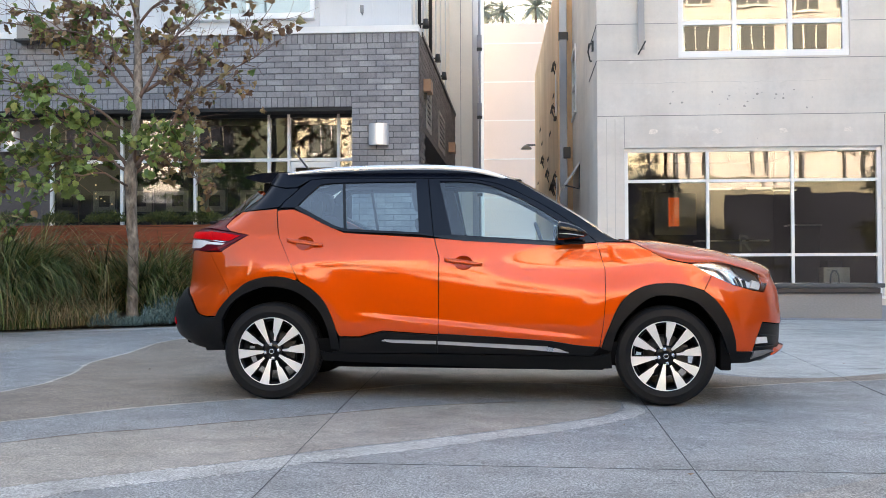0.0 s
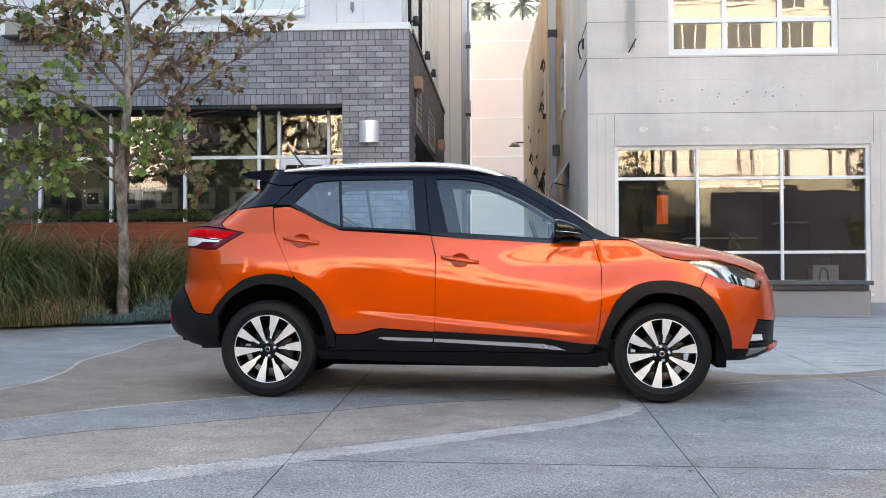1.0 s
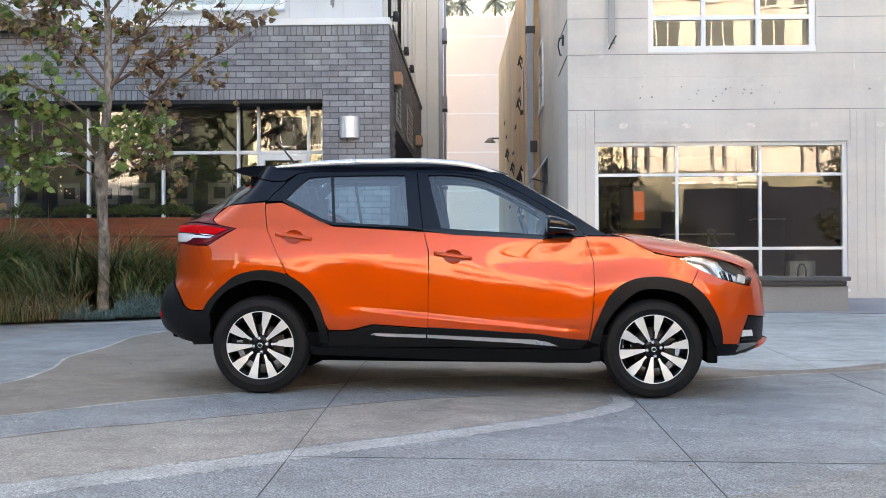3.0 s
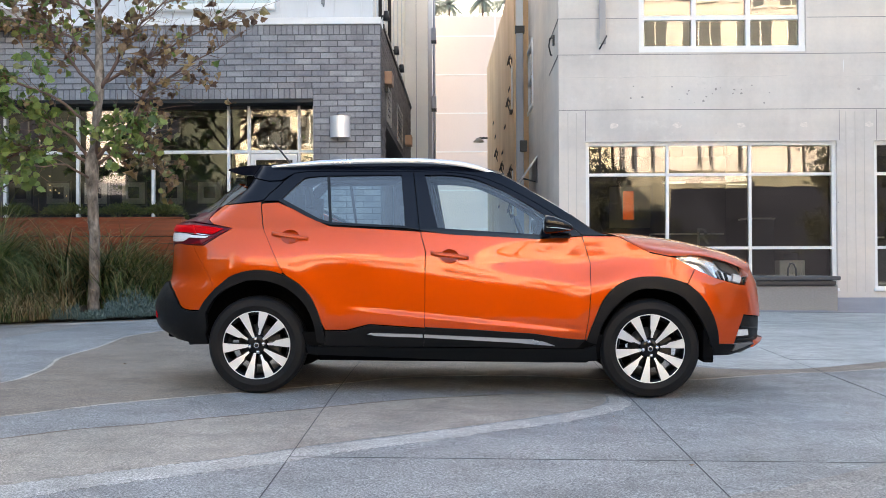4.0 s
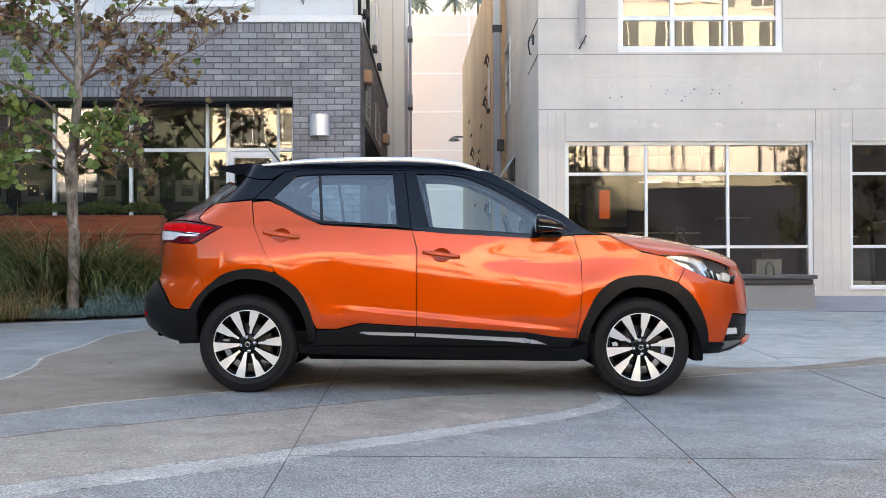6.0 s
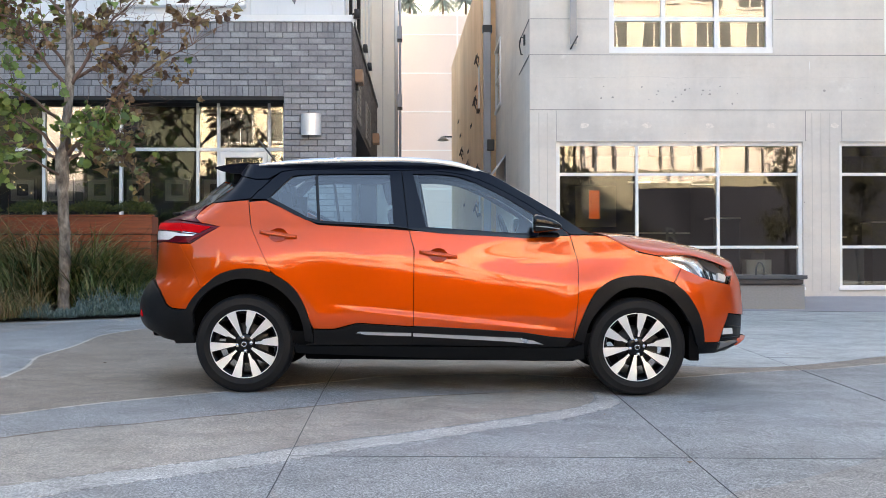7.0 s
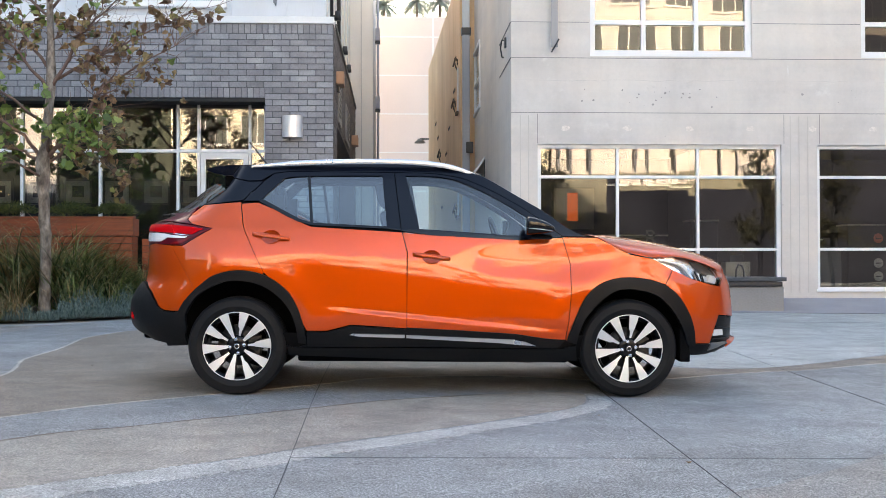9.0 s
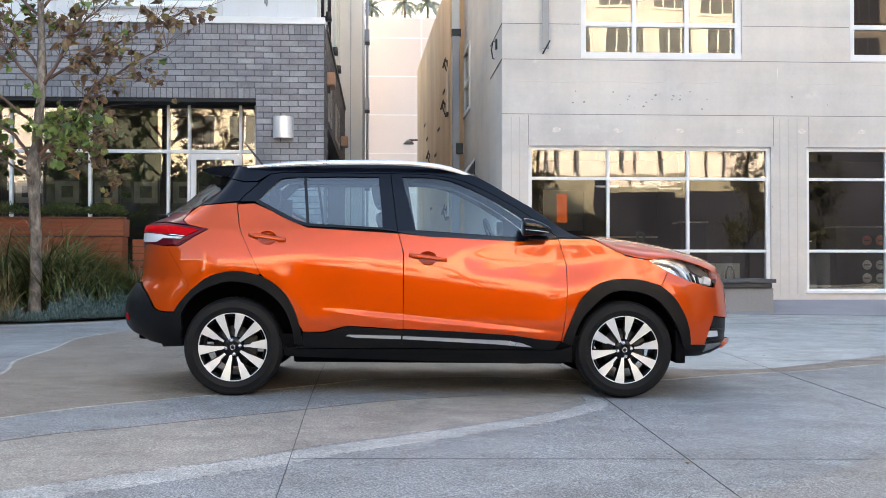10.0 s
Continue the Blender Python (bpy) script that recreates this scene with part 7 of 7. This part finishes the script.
    for y, z in ((18.3, 5.6), (18.9, 4.7), (18.2, 3.0), (18.7, 2.85), (19.4, 2.9), (18.6, 2.15), (21.5, 3.4), (24, 4.0)):
        br = thing("wall_bracket", pose(1.24 - 0.0274 * (y - 17.6), y, z), "rusty iron bracket on the ochre wall", "bracket", "brackets on the ochre wall")
        part("arm", tube(bmesh.new(), [(0, 0, 0), (-0.05, 0.05, 0.10), (-0.09, 0.3, -0.05), (-0.05, 0.5, 0.08)], [0.018, 0.026, 0.02, 0.01], 6), M_RUST, br)
        part("stay", tube(bmesh.new(), [(-0.01, 0.0, -0.22), (-0.07, 0.2, 0.02), (-0.02, 0.35, 0.2)], [0.01, 0.022, 0.008], 6), M_RUST, br)
        part("plate", boxes((-0.02, 0.0, -0.04, 0.04, -0.07, 0.06)), M_RUST, br)
    # pale shutters on the ochre wall
    for y, z in ((18.0, 2.0), (18.1, 4.4)):
        sh = thing("wall_shutter", pose(1.24 - 0.0274 * (y - 17.6) - 0.01, y, z), "pale closed shutter on the ochre wall", "shutter", "shutters on the ochre wall")
        part("leaf", boxes((-0.02, 0.0, -0.18, 0.18, 0.0, 1.0)), M_BEIGE, sh)
        part("sill", boxes((-0.06, 0.0, -0.22, 0.22, -0.06, -0.002)), M_RUST, sh)
    fl = thing("alley_lamp", pose(0.9, 29.5, 5.0), "small lit lamp far down the alley", "lamp")
    part("arm", boxes((-0.3, 0, -0.03, 0.03, 0.05, 0.1)), M_BLACKMETAL, fl)
    part("shade", tube(bmesh.new(), [(-0.3, 0, 0.08), (-0.3, 0, -0.06)], [0.06, 0.2], 12), M_SIDING_TAUPE, fl)
    # right side wall: hood lamp and bracket sign
    hd = thing("wall_awning", pose(1.56, 15.6, 2.5), "small pale metal awning on the side wall", "awning")
    bm = bmesh.new()
    vs = [bm.verts.new(p) for p in ((0, -0.9, 0.55), (0, 0.9, 0.55), (-0.32, 0.9, 0.1), (-0.32, -0.9, 0.1), (0, -0.9, 0.5), (0, 0.9, 0.5), (-0.30, 0.9, 0.06), (-0.30, -0.9, 0.06))]
    for f in ((0, 1, 2, 3), (7, 6, 5, 4), (0, 3, 7, 4), (1, 5, 6, 2), (2, 6, 7, 3), (0, 4, 5, 1)):
        bm.faces.new([vs[k] for k in f])
    bmesh.ops.recalc_face_normals(bm, faces=bm.faces)
    part("sheet", bm, M_SIDING, hd)
    part("bracket", tube(bmesh.new(), [(-0.3, -0.85, 0.08), (0, -0.85, 0.0), (0, -0.85, 0.5)], 0.02, 6), M_BLACKMETAL, hd)
    bk = thing("wall_bracket", pose(1.56, 10.5, 4.42), "black iron bracket on the side wall", "bracket")
    part("arm", tube(bmesh.new(), [(0, 0, 0.10), (-0.07, 0.0, 0.10), (-0.08, 0.15, 0.0), (-0.03, 0.4, -0.10), (0, 0.42, -0.10)], 0.012, 6), M_BLACKMETAL, bk)
    part("plate", boxes((-0.03, 0, -0.05, 0.05, -0.02, 0.14)), M_BLACKMETAL, bk)
    # steel flat bar standing off the concrete front
    fb = thing("steel_bar", pose(2.225, 9.62, 4.22), "upright grey steel bar fixed to the concrete front", "bar")
    part("bar", boxes((-0.05, 0.05, 0.0, 0.02, 0.02, 2.6)), M_STEEL, fb)
    part("foot_bracket", tube(bmesh.new(), [(-0.05, 0.0, -0.06), (0.06, -0.06, 0.14)], 0.012, 6), M_BLACKMETAL, fb)
    part("fixing", boxes((-0.03, 0.03, 0.02, 0.13, 0.3, 0.36), (-0.03, 0.03, 0.02, 0.13, 1.9, 1.96)), M_STEEL, fb)
    # concrete planter bench with a dark slab
    pb = thing("concrete_bench", pose(0, 0, 0), "low concrete bench with a dark metal slab at the shop front", "bench")
    part("base", boxes((3.7, 5.41, 8.50, 9.60, 0.08, 0.545), bevel=0.012), M_BENCH, pb, "weathered concrete base")
    part("slab", boxes((3.64, 5.375, 8.45, 9.62, 0.549, 0.617), bevel=0.012), M_BLACKMETAL, pb, "dark metal slab")
    part("cushion", boxes((3.64, 5.43, 8.43, 9.64, 0.621, 0.68), bevel=0.012), M_DARKSLAB, pb)
    part("loop_handle", tube(bmesh.new(), [(4.70, 8.5, 0.675), (4.705, 8.5, 0.79), (4.735, 8.5, 0.862), (4.785, 8.5, 0.855), (4.815, 8.5, 0.79), (4.82, 8.5, 0.675)], 0.012, 10), M_DARKSLAB, pb, "", True)
    # in the shops
    ps = thing("wall_poster", pose(0, 17.88, 0), "pale poster with an orange panel on the shop's back wall", "poster")
    part("sheet", boxes((3.4, 4.33, -0.01, 0.01, 1.68, 2.62)), M_POSTER, ps)
    part("orange_panel", boxes((3.71, 3.95, -0.016, -0.011, 1.87, 2.52)), M_GLOW_ORANGE, ps, "glowing orange panel")
    for k, (x, y, z) in enumerate(((4.6, 16.5, 2.6), (5.75, 15.6, 2.5), (5.0, 14.4, 2.45))):
        tl = thing("strip_light", pose(x, y, z), "slim hanging strip light in the shop", "lamp", "strip lights in the shop")
        part("housing", boxes((-0.25, 0.25, -0.03, 0.03, 0.0, 0.03)), M_WHITE, tl)
        part("tube", boxes((-0.23, 0.23, -0.02, 0.02, -0.012, -0.001)), M_LIT_STRIP, tl, "lit lamp tube")
        part("hanger", boxes((-0.2, -0.19, 0, 0.01, 0.03, 3.3 - z), (0.19, 0.2, 0, 0.01, 0.03, 3.3 - z)), M_BLACKMETAL, tl)
    for x, y, w, h in ((2.6, 13.5, 0.7, 0.75), (4.4, 14.2, 1.3, 1.0), (5.5, 13.2, 0.5, 1.25), (7.2, 13.4, 1.2, 0.9), (9.0, 14, 0.9, 1.2)):
        cb = thing("shop_cabinet", pose(x, y, 0.42), "dim grey cabinet inside the shop", "cabinet", "cabinets in the shop")
        part("body", boxes((-w / 2, w / 2, -0.25, 0.25, 0.05, h), bevel=0.01), M_ROOM_UNLIT, cb)
        part("plinth", boxes((-w / 2 + 0.03, w / 2 - 0.03, -0.22, 0.22, 0, 0.05)), M_BLACKMETAL, cb)
        part("worktop", boxes((-w / 2 - 0.02, w / 2 + 0.02, -0.27, 0.27, h, h + 0.03)), M_GREYBOX, cb)
    bx = thing("carton", pose(5.24, 10.25, 0.42), "pale grey carton standing inside the window", "box")
    part("carton_body", boxes((-0.2, 0.2, -0.14, 0.14, 0, 0.49), bevel=0.006), M_GREYBOX, bx)
    part("flap", boxes((-0.12, 0.10, -0.1, 0.1, 0.49, 0.60), bevel=0.006), M_ROOM_UNLIT, bx)
    for x in (7.44, 7.66, 7.88):
        for z, m in ((1.28, M_STICKER_RED), (0.885, M_STICKER), (0.675, M_STICKER)):
            st = thing("round_sticker", pose(x, 9.90, z), "round printed sticker inside the shop window", "sticker", "stickers on the shop window")
            bm = bmesh.new()
            lathe(bm, [(0.0005, 0.0), (0.074, 0.0), (0.078, 0.003), (0.0005, 0.004)], sides=28)
            part("disc", bm, m, st)
            part("printed_bar", boxes((-0.045, 0.045, -0.004, -0.001, -0.008, 0.008)), M_INK, st)
    sign = bpy.data.curves.new("sign_letter", "FONT")
    sign.body, sign.size, sign.extrude, sign.bevel_depth = "R", 0.38, 0.01, 0.0
    sign.materials.append(M_LETTER)
    letter = new("sign_letter", sign)
    letter.matrix_world = pose(3.78, 10.35, 1.17, 90, 0, 0)
    tagged(letter, "grey cut-out capital letter standing inside the shop window", "sign")
    stand = thing("sign_stand", pose(3.92, 10.36, 0.42), "slim dark stand under the cut-out letter", "stand")
    part("post", boxes((-0.02, 0.02, -0.02, 0.02, 0.02, 0.745)), M_BLACKMETAL, stand)
    part("foot", boxes((-0.14, 0.14, -0.1, 0.1, 0.0, 0.02), bevel=0.005), M_BLACKMETAL, stand)
    bl = thing("roller_blind", pose(6.45, 9.98, 0.53), "dark grey blind panel inside the shop window", "blind")
    part("panel", boxes((0, 0.42, 0, 0.01, 0.0, 0.56)), M_DARKSLAB, bl)
    part("bottom_bar", boxes((0, 0.42, -0.01, 0.02, 0.0, 0.03)), M_STEEL, bl)
    sl = thing("string_lights", pose(0, 0, 0), "short string of small warm bulbs in the gallery", "lamp")
    bulbs = ((-7.06, 2.41), (-7.06, 2.255), (-7.05, 2.17), (-6.96, 2.17), (-6.90, 2.12), (-6.77, 2.07))
    part("cable", tube(bmesh.new(), [(-7.06, 11.6, 3.5)] + [(x, 11.6, z) for x, z in bulbs], 0.004, 5), M_BLACKMETAL, sl)
    for x, z in bulbs:
        part("bulb", lathe(bmesh.new(), [(0.001, -0.014), (0.011, -0.008), (0.014, 0.0), (0.010, 0.010), (0.001, 0.014)], (x, 11.59, z), sides=10), M_LIT_BULB, sl, "lit warm bulb")
    # framed pictures in the gallery
    for k in range(7):
        x = -3.75 - 0.675 * k
        pf = thing("framed_picture", pose(x, 12.17, 2.15), "dark-framed picture with a pale mount on the olive wall", "picture", "pictures in the gallery")
        w, h = 0.235, 0.22
        part("frame", boxes((-w, -w + 0.03, -0.03, 0.02, -h, h), (w - 0.03, w, -0.03, 0.02, -h, h), (-w + 0.03, w - 0.03, -0.03, 0.02, -h, -h + 0.03), (-w + 0.03, w - 0.03, -0.03, 0.02, h - 0.03, h)), M_BLACKMETAL, pf)
        part("mount", boxes((-w + 0.03, w - 0.03, -0.008, 0.0, -h + 0.03, h - 0.03)), M_PAPER, pf)
        part("print", boxes((-0.10, 0.10, -0.012, -0.009, -0.09, 0.11)), M_INK, pf)


# ---- what the windows mirror: the far side of the street ----
def build_street_side():
    random.seed(3)
    # right-hand block made tall and dark to deepen the car's mirrored front
    for x0, x1, y, h, low, wall in ((-60, -21.4, -35, 13, 5.0, M_SHADED_FRONT), (-21.2, -18.9, -34, 17, 5.0, M_CREAM), (-18.7, -12.6, -34, 9.6, 4.6, M_OLIVEFRONT), (-12.4, 8.0, -33, 11.6, 5.2, M_SUNLIT), (8.2, 22, -33, 21, 5.7, M_CREAM),
                                    (22.2, 60, -34, 20, 9.6, M_BRICK_DARKENED)):
        look_of = "cream apartment building across the street in evening sun" if wall in (M_CREAM, M_SUNLIT) else "building across the street, shade put into its dark colour"
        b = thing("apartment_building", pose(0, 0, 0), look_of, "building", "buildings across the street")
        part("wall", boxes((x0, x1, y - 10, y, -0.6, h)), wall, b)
        if x0 == 8.2:
            part("base_storey", boxes((8.22, 11.0, y + 0.001, y + 0.3, -0.6, 3.4)), M_STREET_SHADE, b, "ground floor coloured near black for its shade")
            part("base_storey", boxes((11.001, 15.6, y + 0.001, y + 0.3, -0.6, 5.2)), M_STREET_SHADE, b, "ground floor coloured near black for its shade")
            part("base_storey", boxes((15.601, 21.98, y + 0.001, y + 0.3, -0.6, 4.9)), M_STREET_SHADE, b, "ground floor coloured near black for its shade")
            part("tan_band", boxes((8.22, 11.0, y + 0.001, y + 0.28, 3.401, 5.6)), M_TANBAND, b, "olive tan wall over the dark ground floor")
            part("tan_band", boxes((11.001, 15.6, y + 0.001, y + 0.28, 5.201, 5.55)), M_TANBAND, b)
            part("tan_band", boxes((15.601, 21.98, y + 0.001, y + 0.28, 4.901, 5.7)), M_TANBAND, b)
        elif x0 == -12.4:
            part("base_storey", boxes((x0 + 0.02, -7.0, y + 0.001, y + 0.3, -0.6, 5.95)), M_STREET_SHADE, b, "ground floor coloured near black for its shade")
            part("base_storey", boxes((-6.999, x1 - 0.02, y + 0.001, y + 0.3, -0.6, low)), M_STREET_SHADE, b, "ground floor coloured near black for its shade")
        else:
            part("base_storey", boxes((x0 + 0.02, x1 - 0.02, y + 0.001, y + 0.3, -0.6, low)), M_STREET_SHADE, b, "ground floor coloured near black for its shade")
        part("roof", boxes((x0 - 0.05, x1 + 0.05, y - 10.2, y + 0.35, h, h + 0.35)), M_COPING, b)
        # unseen boxes added to break up the roofline mirrored in the car
        if x0 == -12.4:
            for a, w, k in ((-12.0, 2.2, 1.3), (-8.3, 1.2, 0.8), (-5.6, 3.0, 2.0), (-1.2, 1.0, 1.1), (1.4, 2.4, 0.7), (5.0, 1.8, 1.9)):
                part("roof_house", boxes((a, a + w, y - 3.0, y - 0.4, h + 0.352, h + 0.35 + k)), wall, b)
        if x1 - x0 < 5:
            continue
        for z in (7.6, 10.0, 12.3, 14.9, 17.6):
            if z < low:
                continue
            if z + 1.8 > h:
                break
            x = x0 + 0.8
            while x < x1 - 2.6:
                w = part("window", boxes((x, x + 2.0, y - 0.02, y + 0.02, z, z + 1.6)), M_FARGLASS if wall in (M_CREAM, M_SUNLIT) else M_STREET_SHADE, b)
                part("sill", boxes((x - 0.08, x + 2.08, y + 0.002, y + 0.16, z - 0.12, z - 0.001)), M_COPING if wall in (M_CREAM, M_SUNLIT) else M_BLACKMETAL, w)
                for dx in (0, 0.64, 1.3, 1.93):
                    part("window_bar", boxes((x + dx, x + dx + 0.07, y + 0.021, y + 0.07, z, z + 1.6)), M_COPING if wall in (M_CREAM, M_SUNLIT) else M_BLACKMETAL, w)
                x += 2.75
        if wall in (M_CREAM, M_SUNLIT) and x0 < 20:
            for x in ((-9.5, 5.1) if x0 < 0 else (8.4, 9.0, 10.0, 12.9, 13.6, 15.1, 17.4, 18.3)):
                part("pilaster", boxes((x, x + random.uniform(0.05, 0.14), y + 0.301, y + 0.42, 5.75, 7.45)), M_SOFFIT, b)
            part("cornice", boxes((x0 + 0.05, x1 - 0.05, y + 0.001, y + 0.22, 11.7, 11.95) if h > 12 else (x0 + 0.05, x1 - 0.05, y + 0.001, y + 0.22, 9.7, 9.95)), M_COPING, b)
    # unseen end blocks, added to cut side light and darken the car's corners
    b = thing("apartment_building", pose(0, 0, 0), "unseen dark block added to darken the plaza's left end", "building", "buildings across the street")
    part("wall", boxes((-34, -22, -13, 9.4, -0.6, 9)), M_BRICK_DARKENED, b)
    part("roof", boxes((-34.2, -21.8, -13.2, 9.6, 9, 9.3)), M_BLACKMETAL, b)
    b = thing("apartment_building", pose(0, 0, 0), "unseen dark block added to darken the plaza's right end", "building", "buildings across the street")
    part("wall", boxes((27, 38, -20, 9.4, -0.6, 13)), M_BRICK_DARKENED, b)
    part("roof", boxes((26.8, 38.2, -20.2, 9.6, 13, 13.3)), M_BLACKMETAL, b)
    for k, x in enumerate((-5.6, 2.2, 24.5)):
        p = thing("street_lamp", pose(x, -24, -0.25), "dark street lamp post across the plaza", "lamp", "street lamps")
        part("post", tube(bmesh.new(), [(0, 0, 0), (0, 0, 8)], [0.11, 0.07], 12), M_BLACKMETAL, p, "", True)
        part("arm", tube(bmesh.new(), [(0, 0, 7.9), (0, 1.2, 8.2)], 0.04, 8), M_BLACKMETAL, p)
        part("head", boxes((-0.12, 0.12, 1.0, 1.6, 8.14, 8.24), bevel=0.02), M_STEEL, p)
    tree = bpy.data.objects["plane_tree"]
    # copies recoloured near black so their mirror images read as shaded
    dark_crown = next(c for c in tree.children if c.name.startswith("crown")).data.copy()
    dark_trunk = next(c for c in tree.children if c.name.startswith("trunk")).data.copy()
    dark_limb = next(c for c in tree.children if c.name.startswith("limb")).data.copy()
    dark_trunk.materials[0] = M_STREET_SHADE
    dark_limb.materials[0] = M_STREET_SHADE
    dark_crown.materials[0] = M_STREET_LEAF_SHADE
    dark_crown.materials[1] = M_STREET_LEAF_SHADE
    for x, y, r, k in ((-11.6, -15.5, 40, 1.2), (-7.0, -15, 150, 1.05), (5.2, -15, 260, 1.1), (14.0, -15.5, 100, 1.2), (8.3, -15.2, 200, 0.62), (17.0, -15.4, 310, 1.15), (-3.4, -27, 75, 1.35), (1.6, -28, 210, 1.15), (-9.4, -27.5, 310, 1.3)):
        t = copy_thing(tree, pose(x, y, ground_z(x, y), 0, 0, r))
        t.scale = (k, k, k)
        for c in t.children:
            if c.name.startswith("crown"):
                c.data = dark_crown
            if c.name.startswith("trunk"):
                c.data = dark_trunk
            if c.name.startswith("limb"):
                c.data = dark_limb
        tagged(t, "street tree on the far side of the plaza, coloured dark for shade", "tree", "street trees")


build_tree()
build_bed()
build_planter()
build_litter()
random.seed(31)
for px, pz, ps in ((-3.5, 28.7, 0.95), (-1.3, 28.4, 0.86), (2.2, 28.9, 0.98), (4.6, 28.8, 0.92), (-5.6, 28.8, 0.92)):
    build_palm(px, 110, pz, ps)
build_fittings()
build_street_side()


# ---- bricks of the front, nearest ones as single pieces ----
def brick_mesh(w, h):
    bm = boxes((-w / 2, w / 2, -0.010, 0.0, -h / 2, h / 2))
    front = [v for v in bm.verts if v.co.y < -0.005]
    for v in front:
        v.co.x *= 1 - 0.006 / w
        v.co.z *= 1 - 0.006 / h
    me = bpy.data.meshes.new("brick")
    bm.to_mesh(me)
    bm.free()
    me.materials.append(M_BRICK)
    return me


def build_bricks():
    random.seed(7)
    wall = bpy.data.objects["wall_brick_front"]
    PITCH, LEN = 0.0945, 0.272
    rows, single = [], []
    z, i = 4.51 - PITCH / 2, 0
    while z > 0.5:
        x = -1.222 - LEN / 2 - (LEN / 2 if i % 2 else 0) + 0.0
        if i % 2:
            rows.append((-1.222 - LEN / 4 + 0.002, z, LEN / 2 - 0.012, PITCH - 0.011))
        while x > -10.5:
            clear = x + LEN / 2 < -10.2 or x - LEN / 2 > -2.29 + 0.0
            if z > 3.66 or clear:
                rows.append((x, z, LEN - 0.011, PITCH - 0.011))
            elif x + LEN / 2 > -2.29 > x - LEN / 2:
                a = x + LEN / 2 - 0.005
                w = a - (-2.29)
                if w > 0.05:
                    rows.append((a - w / 2, z, w, PITCH - 0.011))
            x -= LEN
        z -= PITCH
        i += 1
    for zc, h, x0, x1 in ((4.592, 0.155, -10.5, -1.225), (3.577, 0.155, -10.2, -2.29)):
        x = x1 - 0.046
        while x > x0 + 0.04:
            rows.append((x, zc, 0.082, h))
            x -= 0.0925
    rows = [r for r in rows if r[1] > 1.2]
    rows.sort(key=lambda r: abs(r[0] + 2.3) + 0.3 * abs(r[1] - 3.9))
    cache = {}
    for x, z, w, h in rows[:300]:
        key = (round(w, 3), round(h, 3))
        if key not in cache:
            cache[key] = brick_mesh(w, h)
        ob = new("brick", cache[key])
        ob.parent = wall
        ob.location = (x + random.gauss(0, 0.0012), BF + random.uniform(-0.0015, 0.003), z + random.gauss(0, 0.001))
    vs, fs = [], []
    for x, z, w, h in rows[300:]:
        y = BF + random.uniform(-0.0015, 0.003)
        b = len(vs)
        for dy, k in ((0.0, 0.0), (-0.010, 0.003)):
            for sx, sz in ((-1, -1), (1, -1), (1, 1), (-1, 1)):
                vs.append((x + sx * (w / 2 - k), y + dy, z + sz * (h / 2 - k)))
        fs += [(b + 4, b + 5, b + 6, b + 7)] + [(b + k, b + (k + 1) % 4, b + 4 + (k + 1) % 4, b + 4 + k) for k in range(4)]
    me = bpy.data.meshes.new("brickwork")
    me.from_pydata(vs, [], fs)
    me.materials.append(M_BRICK_STUFF)
    ob = new("brickwork", me)
    ob.parent = wall
    tagged(ob, "the rest of the blue-grey bricks", "", "", "stuff")
    # courses of the alley's side wall
    vs, fs = [], []
    z, i = 0.3, 0
    while z < 4.65:
        y = 10.1 + (0.18 if i % 2 else 0)
        while y < 19.7:
            if not (10.85 < y < 19.2 and z < 3.25):
                b = len(vs)
                for dx, k in ((0.0, 0.0), (0.008, 0.003)):
                    for sy, sz in ((0, -1), (1, -1), (1, 1), (0, 1)):
                        vs.append((-1.222 + dx, y + (0.35 * sy) + (k if sy == 0 else -k), z + sz * (0.042 - k)))
                fs += [(b + 4, b + 5, b + 6, b + 7)] + [(b + k, b + (k + 1) % 4, b + 4 + (k + 1) % 4, b + 4 + k) for k in range(4)]
            y += 0.362
        z += PITCH
        i += 1
    me = bpy.data.meshes.new("side_brickwork")
    me.from_pydata(vs, [], fs)
    me.materials.append(M_BRICK_DARKENED)
    ob = new("side_brickwork", me)
    ob.parent = bpy.data.objects["wall_brick_side"]
    tagged(ob, "bricks of the alley wall, coloured darker than the front's", "", "", "stuff")


build_bricks()
